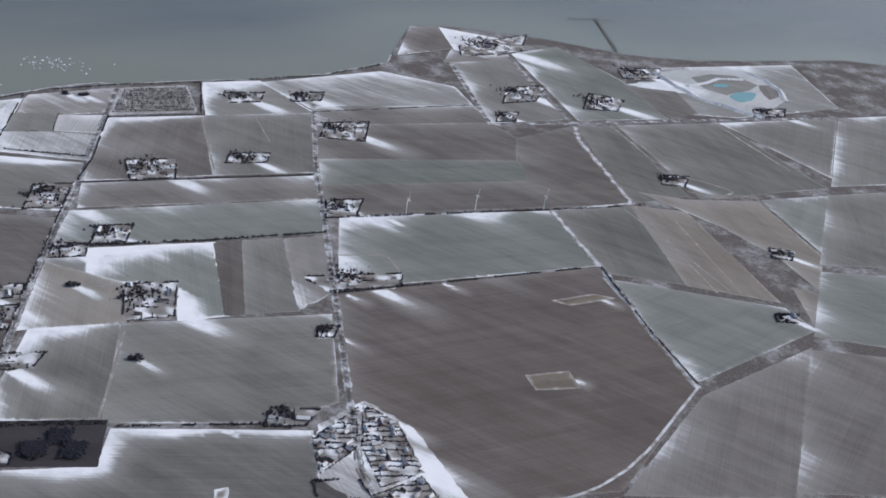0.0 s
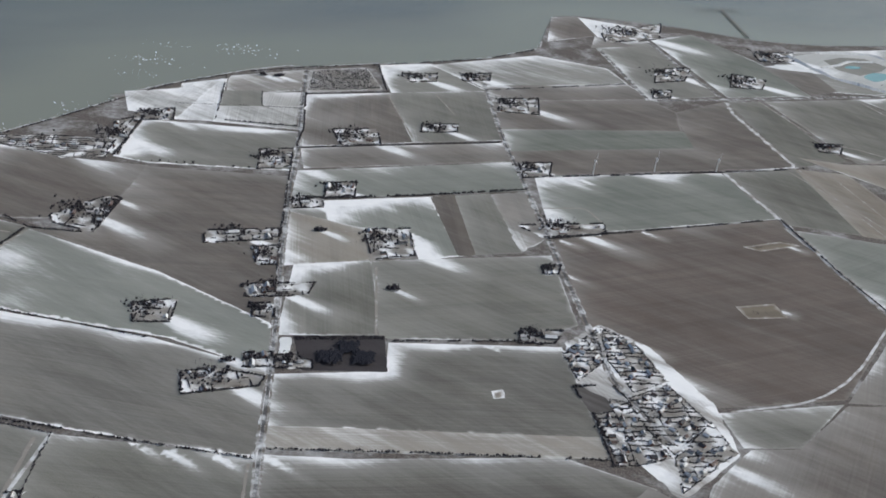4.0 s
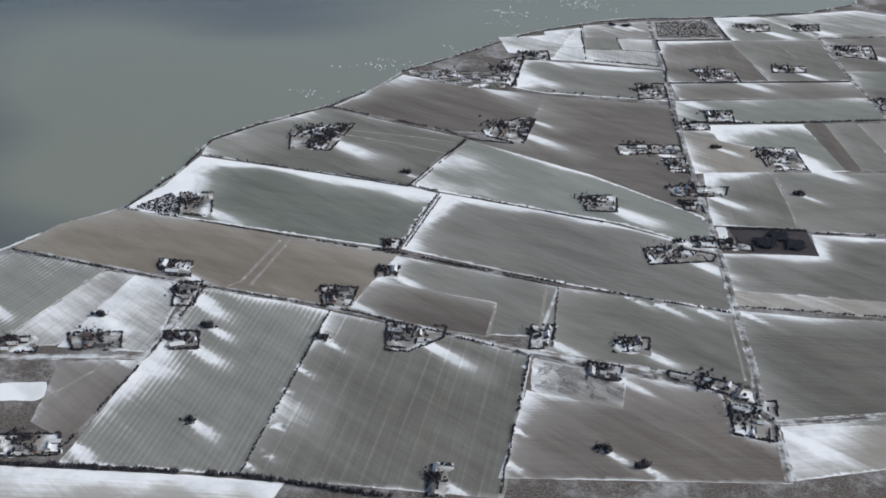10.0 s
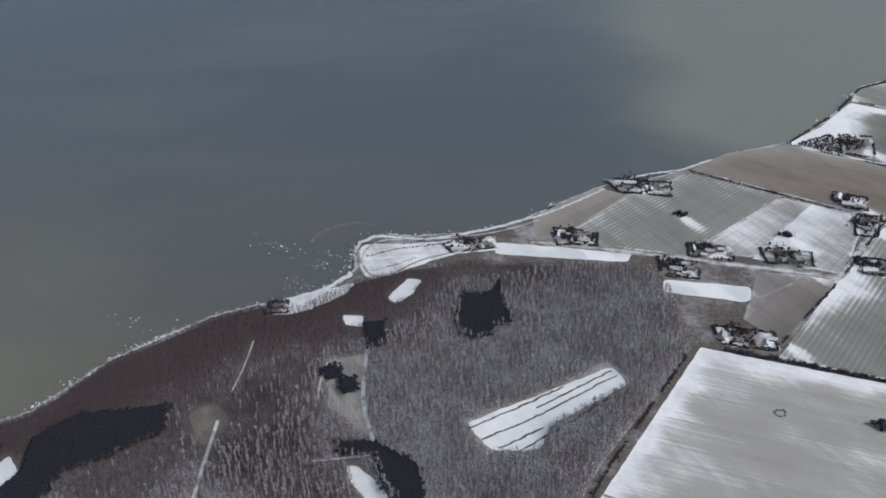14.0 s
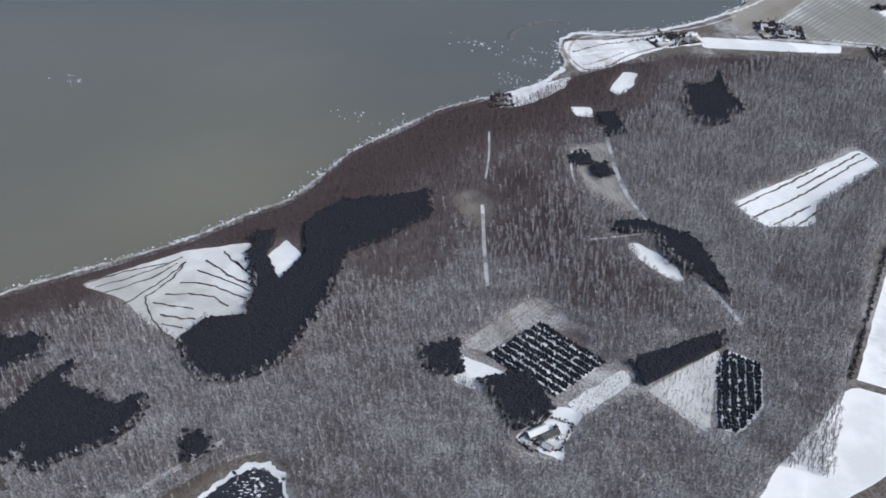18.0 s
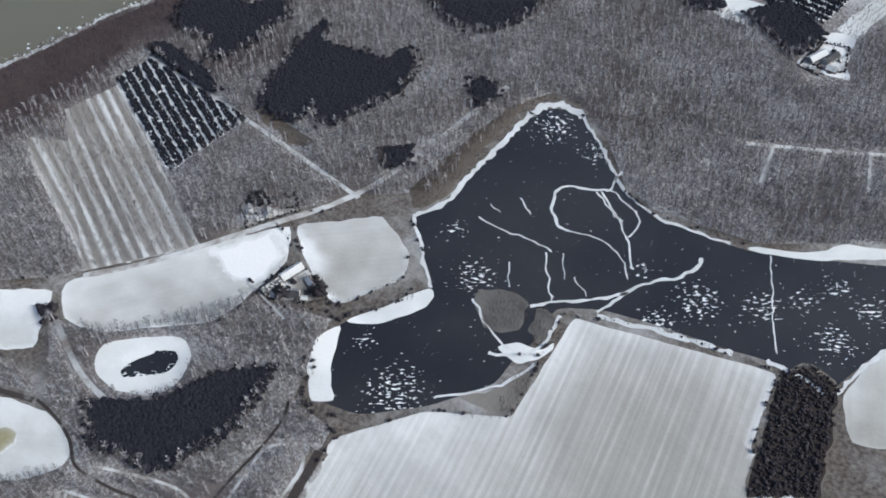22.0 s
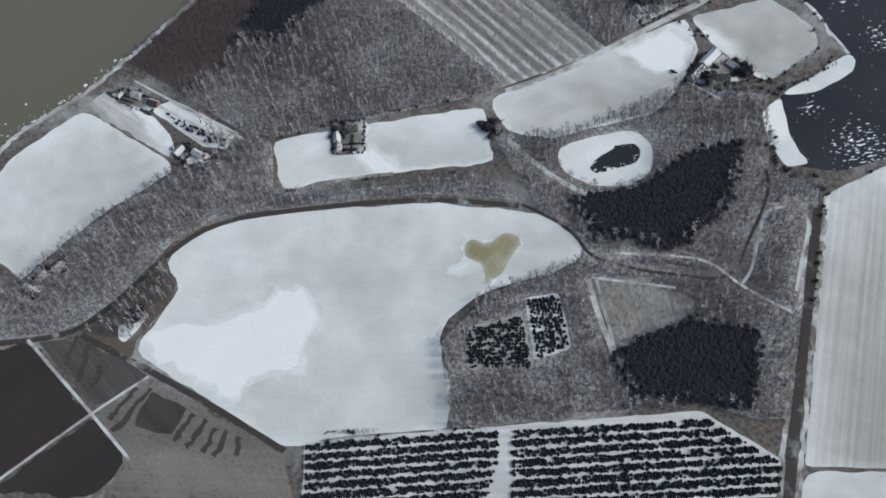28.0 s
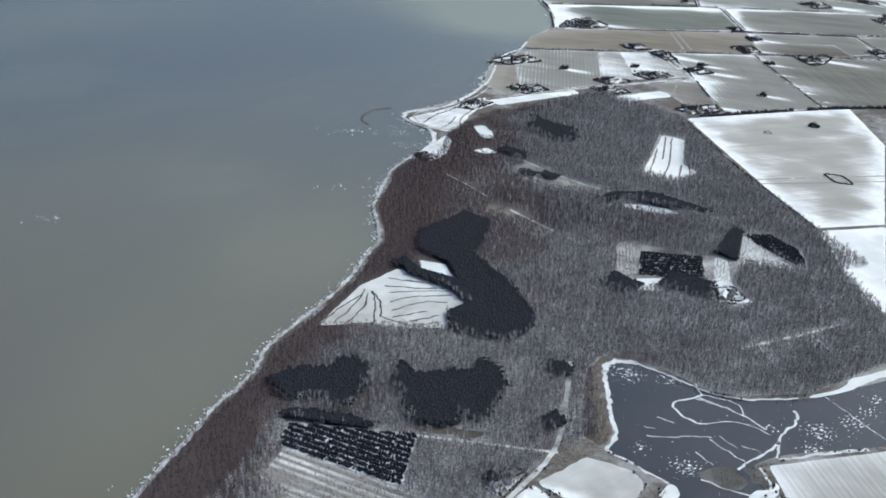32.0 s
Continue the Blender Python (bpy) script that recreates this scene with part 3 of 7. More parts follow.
field("grey", 0.28, 1.3, [(-186.2, 956.3), (-57.8, 968.8), (-50.9, 885.8), (-160.9, 869), (-187.9, 873.9)])
field("soil", 0.08, 0.7, [(-327, 771.6), (-297.3, 841.6), (-288.1, 869.5), (-218.9, 857.2), (-161.3, 859.6), (-163.3, 804.6), (-173.7, 773.9), (-202.3, 753.6), (-225.8, 748.1)])
field("soil", 0.1, 0.5, [(-157.8, 858.3), (-50.9, 870.2), (-40.6, 781.2), (-31.2, 690.4), (-31, 649), (-110.1, 695.9), (-206.8, 735.5), (-165.3, 738.5), (-161.4, 795.9)])
field("crop", 0.45, 1.0, [(-207.2, 731.3), (-109.5, 692.4), (-30.6, 644.4), (-26, 634.9), (-22.3, 595.3), (-83.3, 618), (-232.8, 634.3), (-219.6, 688.6)])
field("grey", 0.15, 0.8, [(-394.3, 664.5), (-369.1, 710.1), (-331.5, 762.9), (-208.3, 734.3), (-224.5, 693.6), (-235.2, 635.1), (-390.3, 642.4)])
field("crop", 0.16, 2.1, [(-390.1, 635.3), (-235.1, 629.8), (-214.8, 625.1), (-224, 536), (-404.7, 540.7), (-394.5, 578.8), (-392.8, 605.5)])
field("rowsg", 0.24, 1.1, [(-209.6, 625.6), (-94.8, 612.7), (-22.4, 592.6), (-15, 514.8), (-109.2, 521.1), (-218, 537.3)])
field("tan", 0.12, 0.5, [(-433.8, 504.4), (-405.2, 536.7), (-221.4, 527.6), (-234.3, 455.8), (-323.7, 458.1), (-443.9, 467.5)])
field("tan", 0.25, 0.3, [(-498, 358), (-484.7, 412.2), (-465.2, 411), (-472.2, 362.3), (-483.7, 336.9)])
field("rows", 0.4, 0.3, [(-463.6, 412.3), (-442.6, 461.1), (-384.6, 457.5), (-405.4, 358.3), (-450.7, 347.5), (-468.7, 355.6)])
field("scrub", 0.55, 0.2, [(-382.7, 456.6), (-363.2, 459.8), (-369.2, 376.2), (-403.4, 358.3)])
field("grey", 0.62, 0.3, [(-361.4, 458.8), (-333.3, 458), (-324, 383.2), (-367.7, 376)])
field("rows", 0.33, 0.7, [(-318.2, 454.6), (-243, 446.7), (-244.4, 299.2), (-322.5, 288), (-320.7, 372), (-322.5, 421.6)])
field("rowsb", 0.14, 0.6, [(-241.2, 445.9), (-128.1, 433), (-127.4, 312.6), (-242.9, 298.7)])
field("grey", 0.3, 0.6, [(-219.2, 523.3), (-119.1, 512.9), (-117.1, 457.2), (-170.4, 445.9), (-231.4, 454.6)])
field("grey", 0.18, 0.6, [(-116.6, 511.9), (-13.8, 511.6), (-5.9, 422.8), (-60.2, 438.2), (-126, 440.9)])
field("scrub", 0.55, 0.2, [(-124.8, 432.8), (-73.2, 429.5), (-73.7, 394.1), (-123.4, 399)])
field("brown", 0.14, 0.7, [(-123.1, 397.1), (-73, 392.8), (-72.2, 427.1), (-27.2, 427.8), (-22.2, 385.4), (0.3, 383.9), (3, 356.8), (-127.5, 327.2)])
field("rim", 0.46, 0, [(-359.8, 275), (-266.4, 291.5), (-222.9, 297), (-234.1, 215.5), (-300.3, 80.2), (-343.5, 76.6), (-350.9, 139.7)], 125.2)
field("snow", 0.95, 0.3, [(-344.5, 71.9), (-301.1, 77), (-352.3, -27.4), (-353.9, 17.1)])
field("brown", 0.2, 0.5, [(-359.9, 359.5), (-323.5, 374.1), (-329.8, 303), (-349.4, 311.8), (-354, 332.7)])
field("snow", 0.9, 0.3, [(-402.3, 327.4), (-359, 343.4), (-354.5, 327.1), (-398.5, 314.8)])
field("snow", 0.85, 0.2, [(-501.7, 318.9), (-430, 346), (-426.8, 335), (-495.5, 305.8)])
field("crop", 0.25, 0.8, [(149.7, 930.9), (322.1, 990), (346.6, 902.2), (156.9, 820.3)])
field("brown", 0.04, 0.3, [(159.4, 810.4), (346.9, 896.2), (392.1, 744.1), (324.7, 633.5), (242.9, 608.9), (200.7, 656.3), (174.1, 684.7)])
field("grey", 0.12, 0.4, [(325.8, 991.1), (392.1, 1020.3), (414.9, 888.9), (353.8, 892.1)])
field("tan", 0.15, 0.3, [(396, 1021.6), (442.1, 1023.4), (483.5, 880), (416.8, 887.5)])
field("crop", 0.3, 0.4, [(352.3, 880), (486.2, 867.6), (500.9, 841.7), (396.2, 755.8)])
field("crop", 0.15, 0.4, [(121.9, 1034.3), (256.7, 1087.2), (300, 1087.9), (305.7, 1048.2), (130.3, 985)])
field("soil", 0.08, 0.3, [(130.4, 982.5), (306.5, 1045.8), (301, 1143.9), (363.8, 1199.9), (395.2, 1027.6), (142.7, 934.4)])
field("soil", 0.1, 0.4, [(111.7, 1112.5), (278.5, 1176), (301.4, 1147.2), (297.9, 1092.9), (121.7, 1039.7)])
field("soil", 0.2, 0.6, [(108.7, 1160.2), (261.8, 1221.3), (277.8, 1180.7), (111.6, 1115.6)])
field("grey", 0.1, 0.3, [(368.6, 1200), (405.3, 1213.8), (451.7, 1061.1), (398.5, 1031.2)])
field("grey", 0.15, 0.4, [(413.5, 1218.6), (529.5, 1267.9), (600.1, 1122.7), (464.9, 1060)])
field("tan", 0.2, 0.4, [(407.3, 1054.8), (448.8, 1049.7), (518.3, 1066.4), (546.3, 966.2), (525.2, 908.2), (508.7, 955.7), (472.6, 1002.2)])
field("crop", 0.3, 0.4, [(525.3, 1071.2), (595.9, 1101.8), (550, 976.1)])
field("grey", 0.3, 0.6, [(242.4, 1351.2), (309.3, 1408.4), (358, 1220), (279, 1181.2)])
field("crop", 0.25, 0.6, [(317, 1416.5), (373.8, 1466.7), (435.7, 1375.4), (470.9, 1261.7), (372.2, 1222)])
field("grey", 0.5, 0.4, [(446.7, 1415.3), (684.7, 1529.6), (697, 1378.5), (556.9, 1296.7), (489.2, 1285.4)])
field("grey", 0.25, 0.5, [(533.1, 1269.2), (681.9, 1337.1), (614.9, 1153.9)])
field("soil", 0.2, 0.5, [(-48.3, 933), (122.1, 999.9), (128.1, 959.9), (-40.6, 894.8)])
field("crop", 0.34, 0.35, [(-44, 884.5), (129.2, 955.5), (137.9, 900.2), (-42, 831.5)])
field("crop", 0.4, 1.4, [(-16.7, 832.8), (62, 862.5), (86.1, 768.2), (59.7, 755.2), (48.7, 798.4), (17.6, 796.1), (-11, 792.7)])
field("grey", 0.4, 0.6, [(-39.5, 811), (-18, 819), (-12, 795), (-38.5, 806.4)])
field("soil", 0.0, 0.1, [(64.5, 862.2), (82.6, 870.5), (98.7, 773.8), (86.8, 769.2)])
field("grey", 0.25, 0.3, [(83.4, 870.7), (107.7, 881.9), (130.2, 784.3), (99.5, 774)])
field("scrub", 0.45, 0.3, [(109.4, 883.4), (139.3, 896.4), (153.6, 812.4), (131, 784.5)])
field("tan", 0.35, 0.6, [(-41.2, 806.4), (16.4, 791.5), (25.5, 746.6), (-30.2, 725.2)])
field("grey", 0.16, 1.0, [(-23.8, 723.8), (25.5, 742), (38.6, 647.8), (-21.1, 635.2)])
field("grey", 0.22, 0.5, [(27.6, 742.5), (151.5, 781.5), (162.9, 686.8), (129.5, 660.9), (40.5, 644.6)])
field("rowsg", 0.15, 1.0, [(-17.5, 588.4), (47, 604.6), (46.9, 636.8), (150.6, 654), (167.6, 564.4), (-10.8, 542)])
field("tan", 0.5, 0.1, [(-12.5, 539.2), (167.2, 561.9), (169.8, 546.3), (-10.7, 522.4)])
field("rowsg", 0.06, 0.6, [(-9.8, 514), (36.2, 518.5), (144.9, 539.4), (190.2, 522.1), (158, 484.6), (93.3, 468.5), (88.1, 438.1), (4, 404.6), (-3.9, 420.8)])
field("tan", 0.42, 0.4, [(4.3, 398.6), (80.3, 426.3), (71.6, 389.5), (5.7, 359.5)])
field("snow", 0.72, 0.2, [(-666.9, -238.9), (-651.2, -230.2), (-607.3, -207.8), (-597.7, -228.7), (-644.6, -248.7), (-656.3, -256.4)])
field("snow", 0.62, 0.2, [(-607, -204.7), (-576.9, -174.4), (-555.7, -153.5), (-548.4, -167.2), (-550.9, -181.8), (-555.7, -196.7), (-585.5, -215.9), (-597.6, -215.9)])
field("snow", 0.64, 0.1, [(-554.7, -153.7), (-531.2, -137.8), (-515.2, -148.3), (-512.2, -157), (-525.9, -175.7), (-538.7, -169)])
field("snow", 0.72, 0.2, [(-745.5, -279.7), (-744.5, -266.9), (-739.4, -257.5), (-731.4, -243.2), (-693.8, -255.4), (-692.1, -259.3), (-703, -275.2), (-711.7, -292.2), (-716.8, -307.7), (-724.6, -303.6), (-736.9, -300.3)])
field("snow", 0.76, 0.1, [(-668.8, -272.5), (-657, -265.4), (-612.8, -248.5), (-579.9, -243), (-567, -248.3), (-563.3, -254.5), (-570.5, -262.2), (-585.9, -272.8), (-594.2, -284.4), (-593, -294.3), (-586.6, -303.3), (-582.4, -315.9), (-605.9, -324.5), (-621.6, -333.4), (-635.7, -329.6), (-673.6, -319), (-672.3, -310.3), (-670.4, -296.4), (-678.4, -290.3), (-677.6, -281.9)])
field("rowsw", 0.57, 0.2, [(-503, -215), (-483.7, -195.4), (-462, -187.2), (-460.3, -148.2), (-401.7, -141.1), (-400.9, -167.5), (-385, -177.3), (-348.5, -193.1), (-394.1, -249.5), (-461.9, -290.7), (-495.4, -300), (-498.8, -256.2)], 61.7)
field("snow", 0.52, 0.2, [(-383.9, -140.3), (-379, -123.6), (-367.5, -105.9), (-360.8, -90.3), (-338.7, -58), (-316.4, -137.8), (-378.3, -154.5)])
field("snow", 0.97, 0.2, [(-352.3, 22.3), (-343.8, 24.1), (-331, -23.7), (-354, -26.8)])
field("snow", 0.97, 0.2, [(-353.4, -34.2), (-329.2, -30.1), (-355, -45.1)])
field("snow", 1.0, 0, [(-520.8, -179.3), (-503.5, -156.7), (-500.8, -159.1), (-500.8, -163.8), (-510.9, -175.9), (-517.2, -178.4)])
field("snow", 1.0, 0, [(-521, -180.1), (-515.4, -195.6), (-508.5, -204.2), (-514.3, -207.9), (-521.6, -198.4), (-525.1, -187.7)])
field("heath", 0.3, 0, [(-490, -154.4), (-489.6, -150.8), (-485, -147.8), (-479.6, -147.7), (-473.9, -149.6), (-472.6, -155.5), (-473.6, -160.2), (-476.4, -162.4), (-482.7, -162.8), (-487.3, -159.2)])
field("heath", 0.3, 0, [(-471.6, -150), (-468.9, -148.8), (-465.3, -150.6), (-464.3, -156.9), (-464.8, -161.8), (-467.1, -162.2), (-470, -157.2)])
field("snow", 1.0, 0, [(-476.2, -167.2), (-470.6, -163.2), (-466.3, -163.6), (-463.4, -162.8), (-461.8, -158.4), (-461, -161.5), (-463.2, -166.4), (-467.9, -170.4), (-472.3, -169.5)])
field("scrub", 0.35, 0, [(-479.2, -188.8), (-474.7, -183.7), (-469, -180.3), (-466.9, -170.6), (-462.6, -167.8), (-461.8, -177.3), (-462.9, -184.3), (-463.8, -187.3), (-470.3, -187.9)])
field("reed", 0.0, 0, [(-529.4, -123.9), (-525.6, -109.2), (-516.9, -74.6), (-511.8, -69.8), (-517.2, -107.8), (-516.9, -123.1), (-523.5, -132.3)])
field("snow", 1.0, 0, [(-580.1, -221.7), (-580.3, -218), (-577.5, -214.6), (-571, -210.4), (-563.8, -206.3), (-558.4, -205.6), (-554, -209.6), (-552, -217), (-552.9, -222.4), (-557.3, -226.8), (-564.1, -228.8), (-570.6, -228.6), (-576.4, -226.6)])
field("moss", 0.0, 0, [(-598.4, -260.8), (-595.8, -257.5), (-592.5, -256.9), (-589.6, -255.9), (-587.2, -252.7), (-583.1, -252.2), (-580.6, -255), (-582.5, -261.1), (-584.1, -267), (-586.2, -273.5), (-588.2, -271), (-589.6, -265.6), (-595.2, -263.6)])
field("snow", 1.0, 0, [(-424.2, -101.7), (-422.1, -99.5), (-413.8, -97.5), (-404.5, -93.6), (-398.1, -86.6), (-390.1, -84.5), (-379.3, -80.6), (-374.3, -80.5), (-367.6, -79.2), (-365.7, -81.8), (-376.6, -85), (-389, -89), (-400.7, -95.5), (-413.3, -99.6)])
field("snow", 0.72, 0, [(-635.4, -26.9), (-613.6, 13), (-592.1, 33.1), (-583.9, 22.2), (-568.7, 7.8), (-562.5, -10.2), (-573.3, -18.2), (-574.7, -34), (-595.2, -30.5), (-610.5, -25)])
field("snow", 1.0, 0, [(-580, 28.2), (-580.6, 42.3), (-567.2, 36.1), (-564, 17.1)])
field("snow", 1.0, 0, [(-424.4, 164.4), (-389, 238.4), (-376.3, 228.8), (-391.9, 181.8), (-386.7, 165.2), (-405, 153.9)])
field("snow", 1.0, 0, [(-451.4, 112.1), (-448.7, 116.1), (-439.3, 113.4), (-426.1, 107.8), (-419.7, 100.8), (-422.6, 98.2), (-433.1, 101.3), (-443.1, 105.5)])
field("snow", 1.0, 0, [(-519.2, 235.3), (-521.5, 257.9), (-513.7, 260.2), (-509.4, 243.4), (-512.4, 232.2)])
field("snow", 0.9, 0, [(-528.2, 208.7), (-519, 214.3), (-512.3, 204.7), (-521.9, 202.3)])
field("snow", 0.9, 0, [(-470.7, 2.3), (-473.2, 15.8), (-453.5, 15.6), (-456.1, 1.5)])
field("snow", 1.0, 0, [(-435.7, -12.4), (-431.3, 8.5), (-420.1, 13.1), (-419.2, -6.3), (-415, -13.4)])
field("snow", 0.8, 0, [(-428.4, 11.9), (-418.1, 39.9), (-412.2, 35.1), (-419.6, 9.3)])
field("snow", 0.72, 0, [(-406.6, 32.9), (-392.3, 68.7), (-378.5, 23.3)])
field("scrub", 0.6, 0, [(-478.2, 20.7), (-467.9, 61.4), (-457.6, 60.7), (-466.5, 21.5)])
field("strips", 0.55, 0, [(-653.7, -167.4), (-660.9, -159.6), (-617.6, -145.3), (-577.1, -173.9), (-592.9, -189.5), (-605.2, -196.7)])
field("strips", 0.55, 0, [(-658.3, -143.4), (-649.6, -124.1), (-577.4, -173.7), (-604.1, -198.8)])
field("heath", -0.4, 0, [(-718.4, -334.8), (-705.5, -325.8), (-699.8, -326), (-676.2, -339.5), (-690.8, -363.8), (-705.5, -357.7)])
field("heath", -0.4, 0, [(-689, -364.9), (-675, -340.6), (-660.1, -347.8), (-663.4, -359.8), (-687, -366.4)])
field("snow", 1.0, 0, [(-466, 20.6), (-457.8, 48.1), (-425.8, 39.3), (-433.2, 12.7)])
field("snow", 1.0, 0, [(-652.7, -122.2), (-647.9, -107.6), (-596.3, -118.9), (-605.8, -152.5)])
field("rowsw", 0.75, 0, [(-617.3, -330.2), (-570.1, -311.1), (-522.3, -292.2), (-499.9, -300.3), (-499.6, -309.6), (-533, -322.5), (-611.7, -346)])
field("rowsw", 0.6, 0, [(-587.7, -285.6), (-574.2, -277.6), (-567.1, -292.8), (-584.2, -297.8)])
field("rowsw", 0.8, 0, [(-575.4, -272.1), (-566.8, -268.1), (-558.7, -283.9), (-567.3, -290.5)])
field("scrub", 0.80, 0, [(-567.9, 276.3), (-536.1, 298.4), (-506.4, 324.2), (-494.9, 312.7), (-516.2, 292.9), (-530, 259.4), (-540.9, 246.1), (-556.4, 258.6)])
field("scrub", 0.78, 0, [(-569.8, 196.8), (-563.3, 209.6), (-552, 224.2), (-543.8, 240.6), (-540.2, 226.5), (-548.3, 200.9), (-559.3, 188.9)])
field("strips", 0.8, 0, [(-710.7, -237.5), (-705.3, -231.5), (-678.6, -238.9), (-679.5, -246.1), (-687, -246.7)])
field("hollow", 0.2, 0, [(279.2, 737.1), (308.7, 748.7), (314.3, 729.3), (284.9, 721.4)])
field("hollow", 0.2, 0, [(305.6, 838), (338.9, 855.7), (355.8, 853.1), (319, 833.4)])
field("scrub", 0.55, 0, [(-558.9, -260.4), (-544.5, -256.9), (-530, -260.1), (-533.1, -269.3), (-544.5, -278.5), (-548.5, -281.3), (-557.2, -264.8)])
field("snow", 1.0, 0, [(-389.5, 57.1), (-390.4, 69), (-375.2, 67.7), (-367, 44.1), (-369.9, 28.8), (-377.4, 27.2)])
field("nursery", -0.05, 0, [(156.6, 612.6), (180, 618.7), (186, 606), (181.4, 594), (165.2, 590), (160.2, 598.2)])
field("grey", 0.30, 0.3, [(-139.4, 1051.3), (-106.9, 1063.3), (-99.1, 1026.4), (-132.5, 1014.6)])
field("rowsw", 0.55, 0.2, [(-104.3, 1061), (-66.1, 1074.9), (-65.2, 1033.1), (-98.2, 1026.7)])
field("soil", 0.25, 0.4, [(-228, 1006), (-178, 1048), (-175, 1000), (-185, 982)])
field("nursery", -0.1, 0, [(-13.2, 634.5), (41.6, 646), (46.6, 605.7), (-3.3, 597.4)])
field("snow", 0.85, 0, [(-20.1, 630.4), (-13.4, 632.2), (-12.2, 614), (-18.4, 612.3)])
field("grey", 0.2, 0.5, [(243.4, 599.8), (321, 624.7), (282.2, 576.4), (250.6, 571.1)])
field("soil", 0.2, 0.4, [(396.4, 735.8), (490.7, 813.9), (428.1, 642.6), (328.9, 629.9)])
field("soil", 0.15, 0.4, [(254, 566), (284, 572), (326, 623), (428, 638), (520, 652), (450, 500), (330, 430), (215, 500), (226, 530)])
field("soil", 0.1, 0.4, [(190, 521), (205, 511), (225, 503), (330, 428), (250, 320), (70, 330), (76, 370), (100, 376), (104, 404), (124, 443), (133, 485), (160, 484)])
field("tan", 0.15, 0.3, [(505.3, 903), (521.2, 897.4), (503.3, 848.5)])
field("chalk", 0.5, 0, [(489.9, 1420.6), (528.9, 1451.4), (569.7, 1469.3), (609.3, 1479.6), (631.1, 1454.4), (640.1, 1414), (636.5, 1381), (606, 1338.7), (586.5, 1308.1), (564.9, 1313), (544.2, 1333.9), (522.9, 1355.4), (504.8, 1379.1)])
field("grey", 0.45, 0, [(534, 1420), (560, 1442), (592, 1450), (612, 1425), (596, 1402), (562, 1372), (541, 1385)])
field("scrub", 0.2, 0, [(615.1, 1425.3), (635.7, 1433.9), (633.9, 1394.4), (614.7, 1373.4), (611.7, 1402.3)])
field("snow", 0.9, 0, [(442.8, 1361), (485.7, 1386), (515, 1357), (480, 1352)])
field("heath", 0.2, 0, [(447.7, 1402.3), (471.1, 1414.7), (482.5, 1388.7), (445.7, 1365.9)])
field("soil", 0.15, 0.3, [(441.4, 1352.6), (499.4, 1356), (510.1, 1291.6), (475.8, 1269.1)])
field("soil", 0.25, 0.5, [(245.3, 1402), (291.2, 1381.9), (235.9, 1352.6)])
field("heath", 0.1, 0.1, [(156.8, 611.3), (179.2, 618.2), (188.1, 599), (166, 580.2)])
field("grey", 0.6, 0.5, [(-220.1, 1020.2), (-179.8, 1042.1), (-147.1, 1086.4), (-163.9, 973.6), (-205, 975.7)])
field("grey", 0.3, 0.6, [(4.6, 404.8), (81.8, 435.1), (80.3, 426.3), (5.2, 400.2)])
field("heath", 0.15, 0, [(-700.8, -324.3), (-689.8, -319.7), (-666.3, -324.4), (-675.4, -337.7)])
field("scrub", 0.2, 0, [(-664.4, -326), (-621.5, -334.6), (-612.7, -346.2), (-661.3, -359.1), (-659.4, -348.2), (-674.1, -338.9)])
field("heath", 0.05, 0, [(-662.8, -329.7), (-657.9, -329.3), (-651.8, -330), (-650.8, -334.3), (-652.3, -338.6), (-657.8, -339), (-662.4, -339)])
field("grey", 0.2, 0.4, [(598.5, 1102.6), (760.5, 1168.8), (723.3, 981.8), (544.1, 954.7)])
field("soil", 0.15, 0.4, [(492.3, 810.2), (613.1, 813.6), (517.4, 658.8), (432.9, 649)])
field("crop", 0.25, 0.4, [(539.3, 937.4), (698.5, 953.7), (622.7, 823.9), (500.8, 833.1)])
field("grey", 0.25, 0.5, [(687.4, 1339.2), (839, 1409.4), (763.4, 1187.8), (610.4, 1130.4)])
field("hollow", 0.5, 0, [(106.9, 597.8), (114.1, 600.9), (115.4, 592), (108.4, 590.3)])
field("reed", 0.0, 0, [(-597.4, -115.6), (-594.5, -111.6), (-568.2, -119.1), (-572.9, -123.3)])
field("scrub", 0.55, 0, [(-508.8, 171.7), (-497, 185), (-474.4, 152.3), (-451.1, 130.3), (-483.9, 141.1)])
field("scrub", 0.12, 0, [(-536.3, 105.6), (-531.7, 117.9), (-516.9, 112.3), (-507.6, 95.3), (-516, 90.4)])
field("scrub", 0.62, 0, [(154.1, 661), (179.4, 691.4), (210, 667.9), (240.9, 608.3), (245.7, 560.4), (205.6, 515.3), (186.3, 544.4), (176.5, 602.8), (159, 615.3)])
field("scrub", 0.1, 0, [(-401.5, -139.7), (-393.9, -132.8), (-384.4, -138.6), (-381.8, -159), (-380.7, -173.3), (-398.1, -182)])
field("snow", 0.9, 0, [(-368.3, -78.8), (-359.1, -65.1), (-348.6, -49.8), (-318.8, -9.4), (-313.8, -36.9), (-344.2, -66.3), (-356.3, -74.5)])
field("soil", 0.02, 0.7, [(-229.7, 453.9), (-226, 488.6), (-154, 483.1), (-153.5, 447.6), (-207.2, 448.9)])
field("scrub", 0.66, 0, [(-731.7, -242.4), (-728.5, -234.2), (-720, -234.8), (-696.7, -246.6), (-693.6, -254.2)])
field("reed", -0.1, 0, [(-675.1, -315.7), (-672.3, -310.3), (-670.4, -296.4), (-678.4, -290.3), (-678.8, -285.3), (-682.9, -298.4), (-690.1, -318.1), (-672.1, -322.2)])
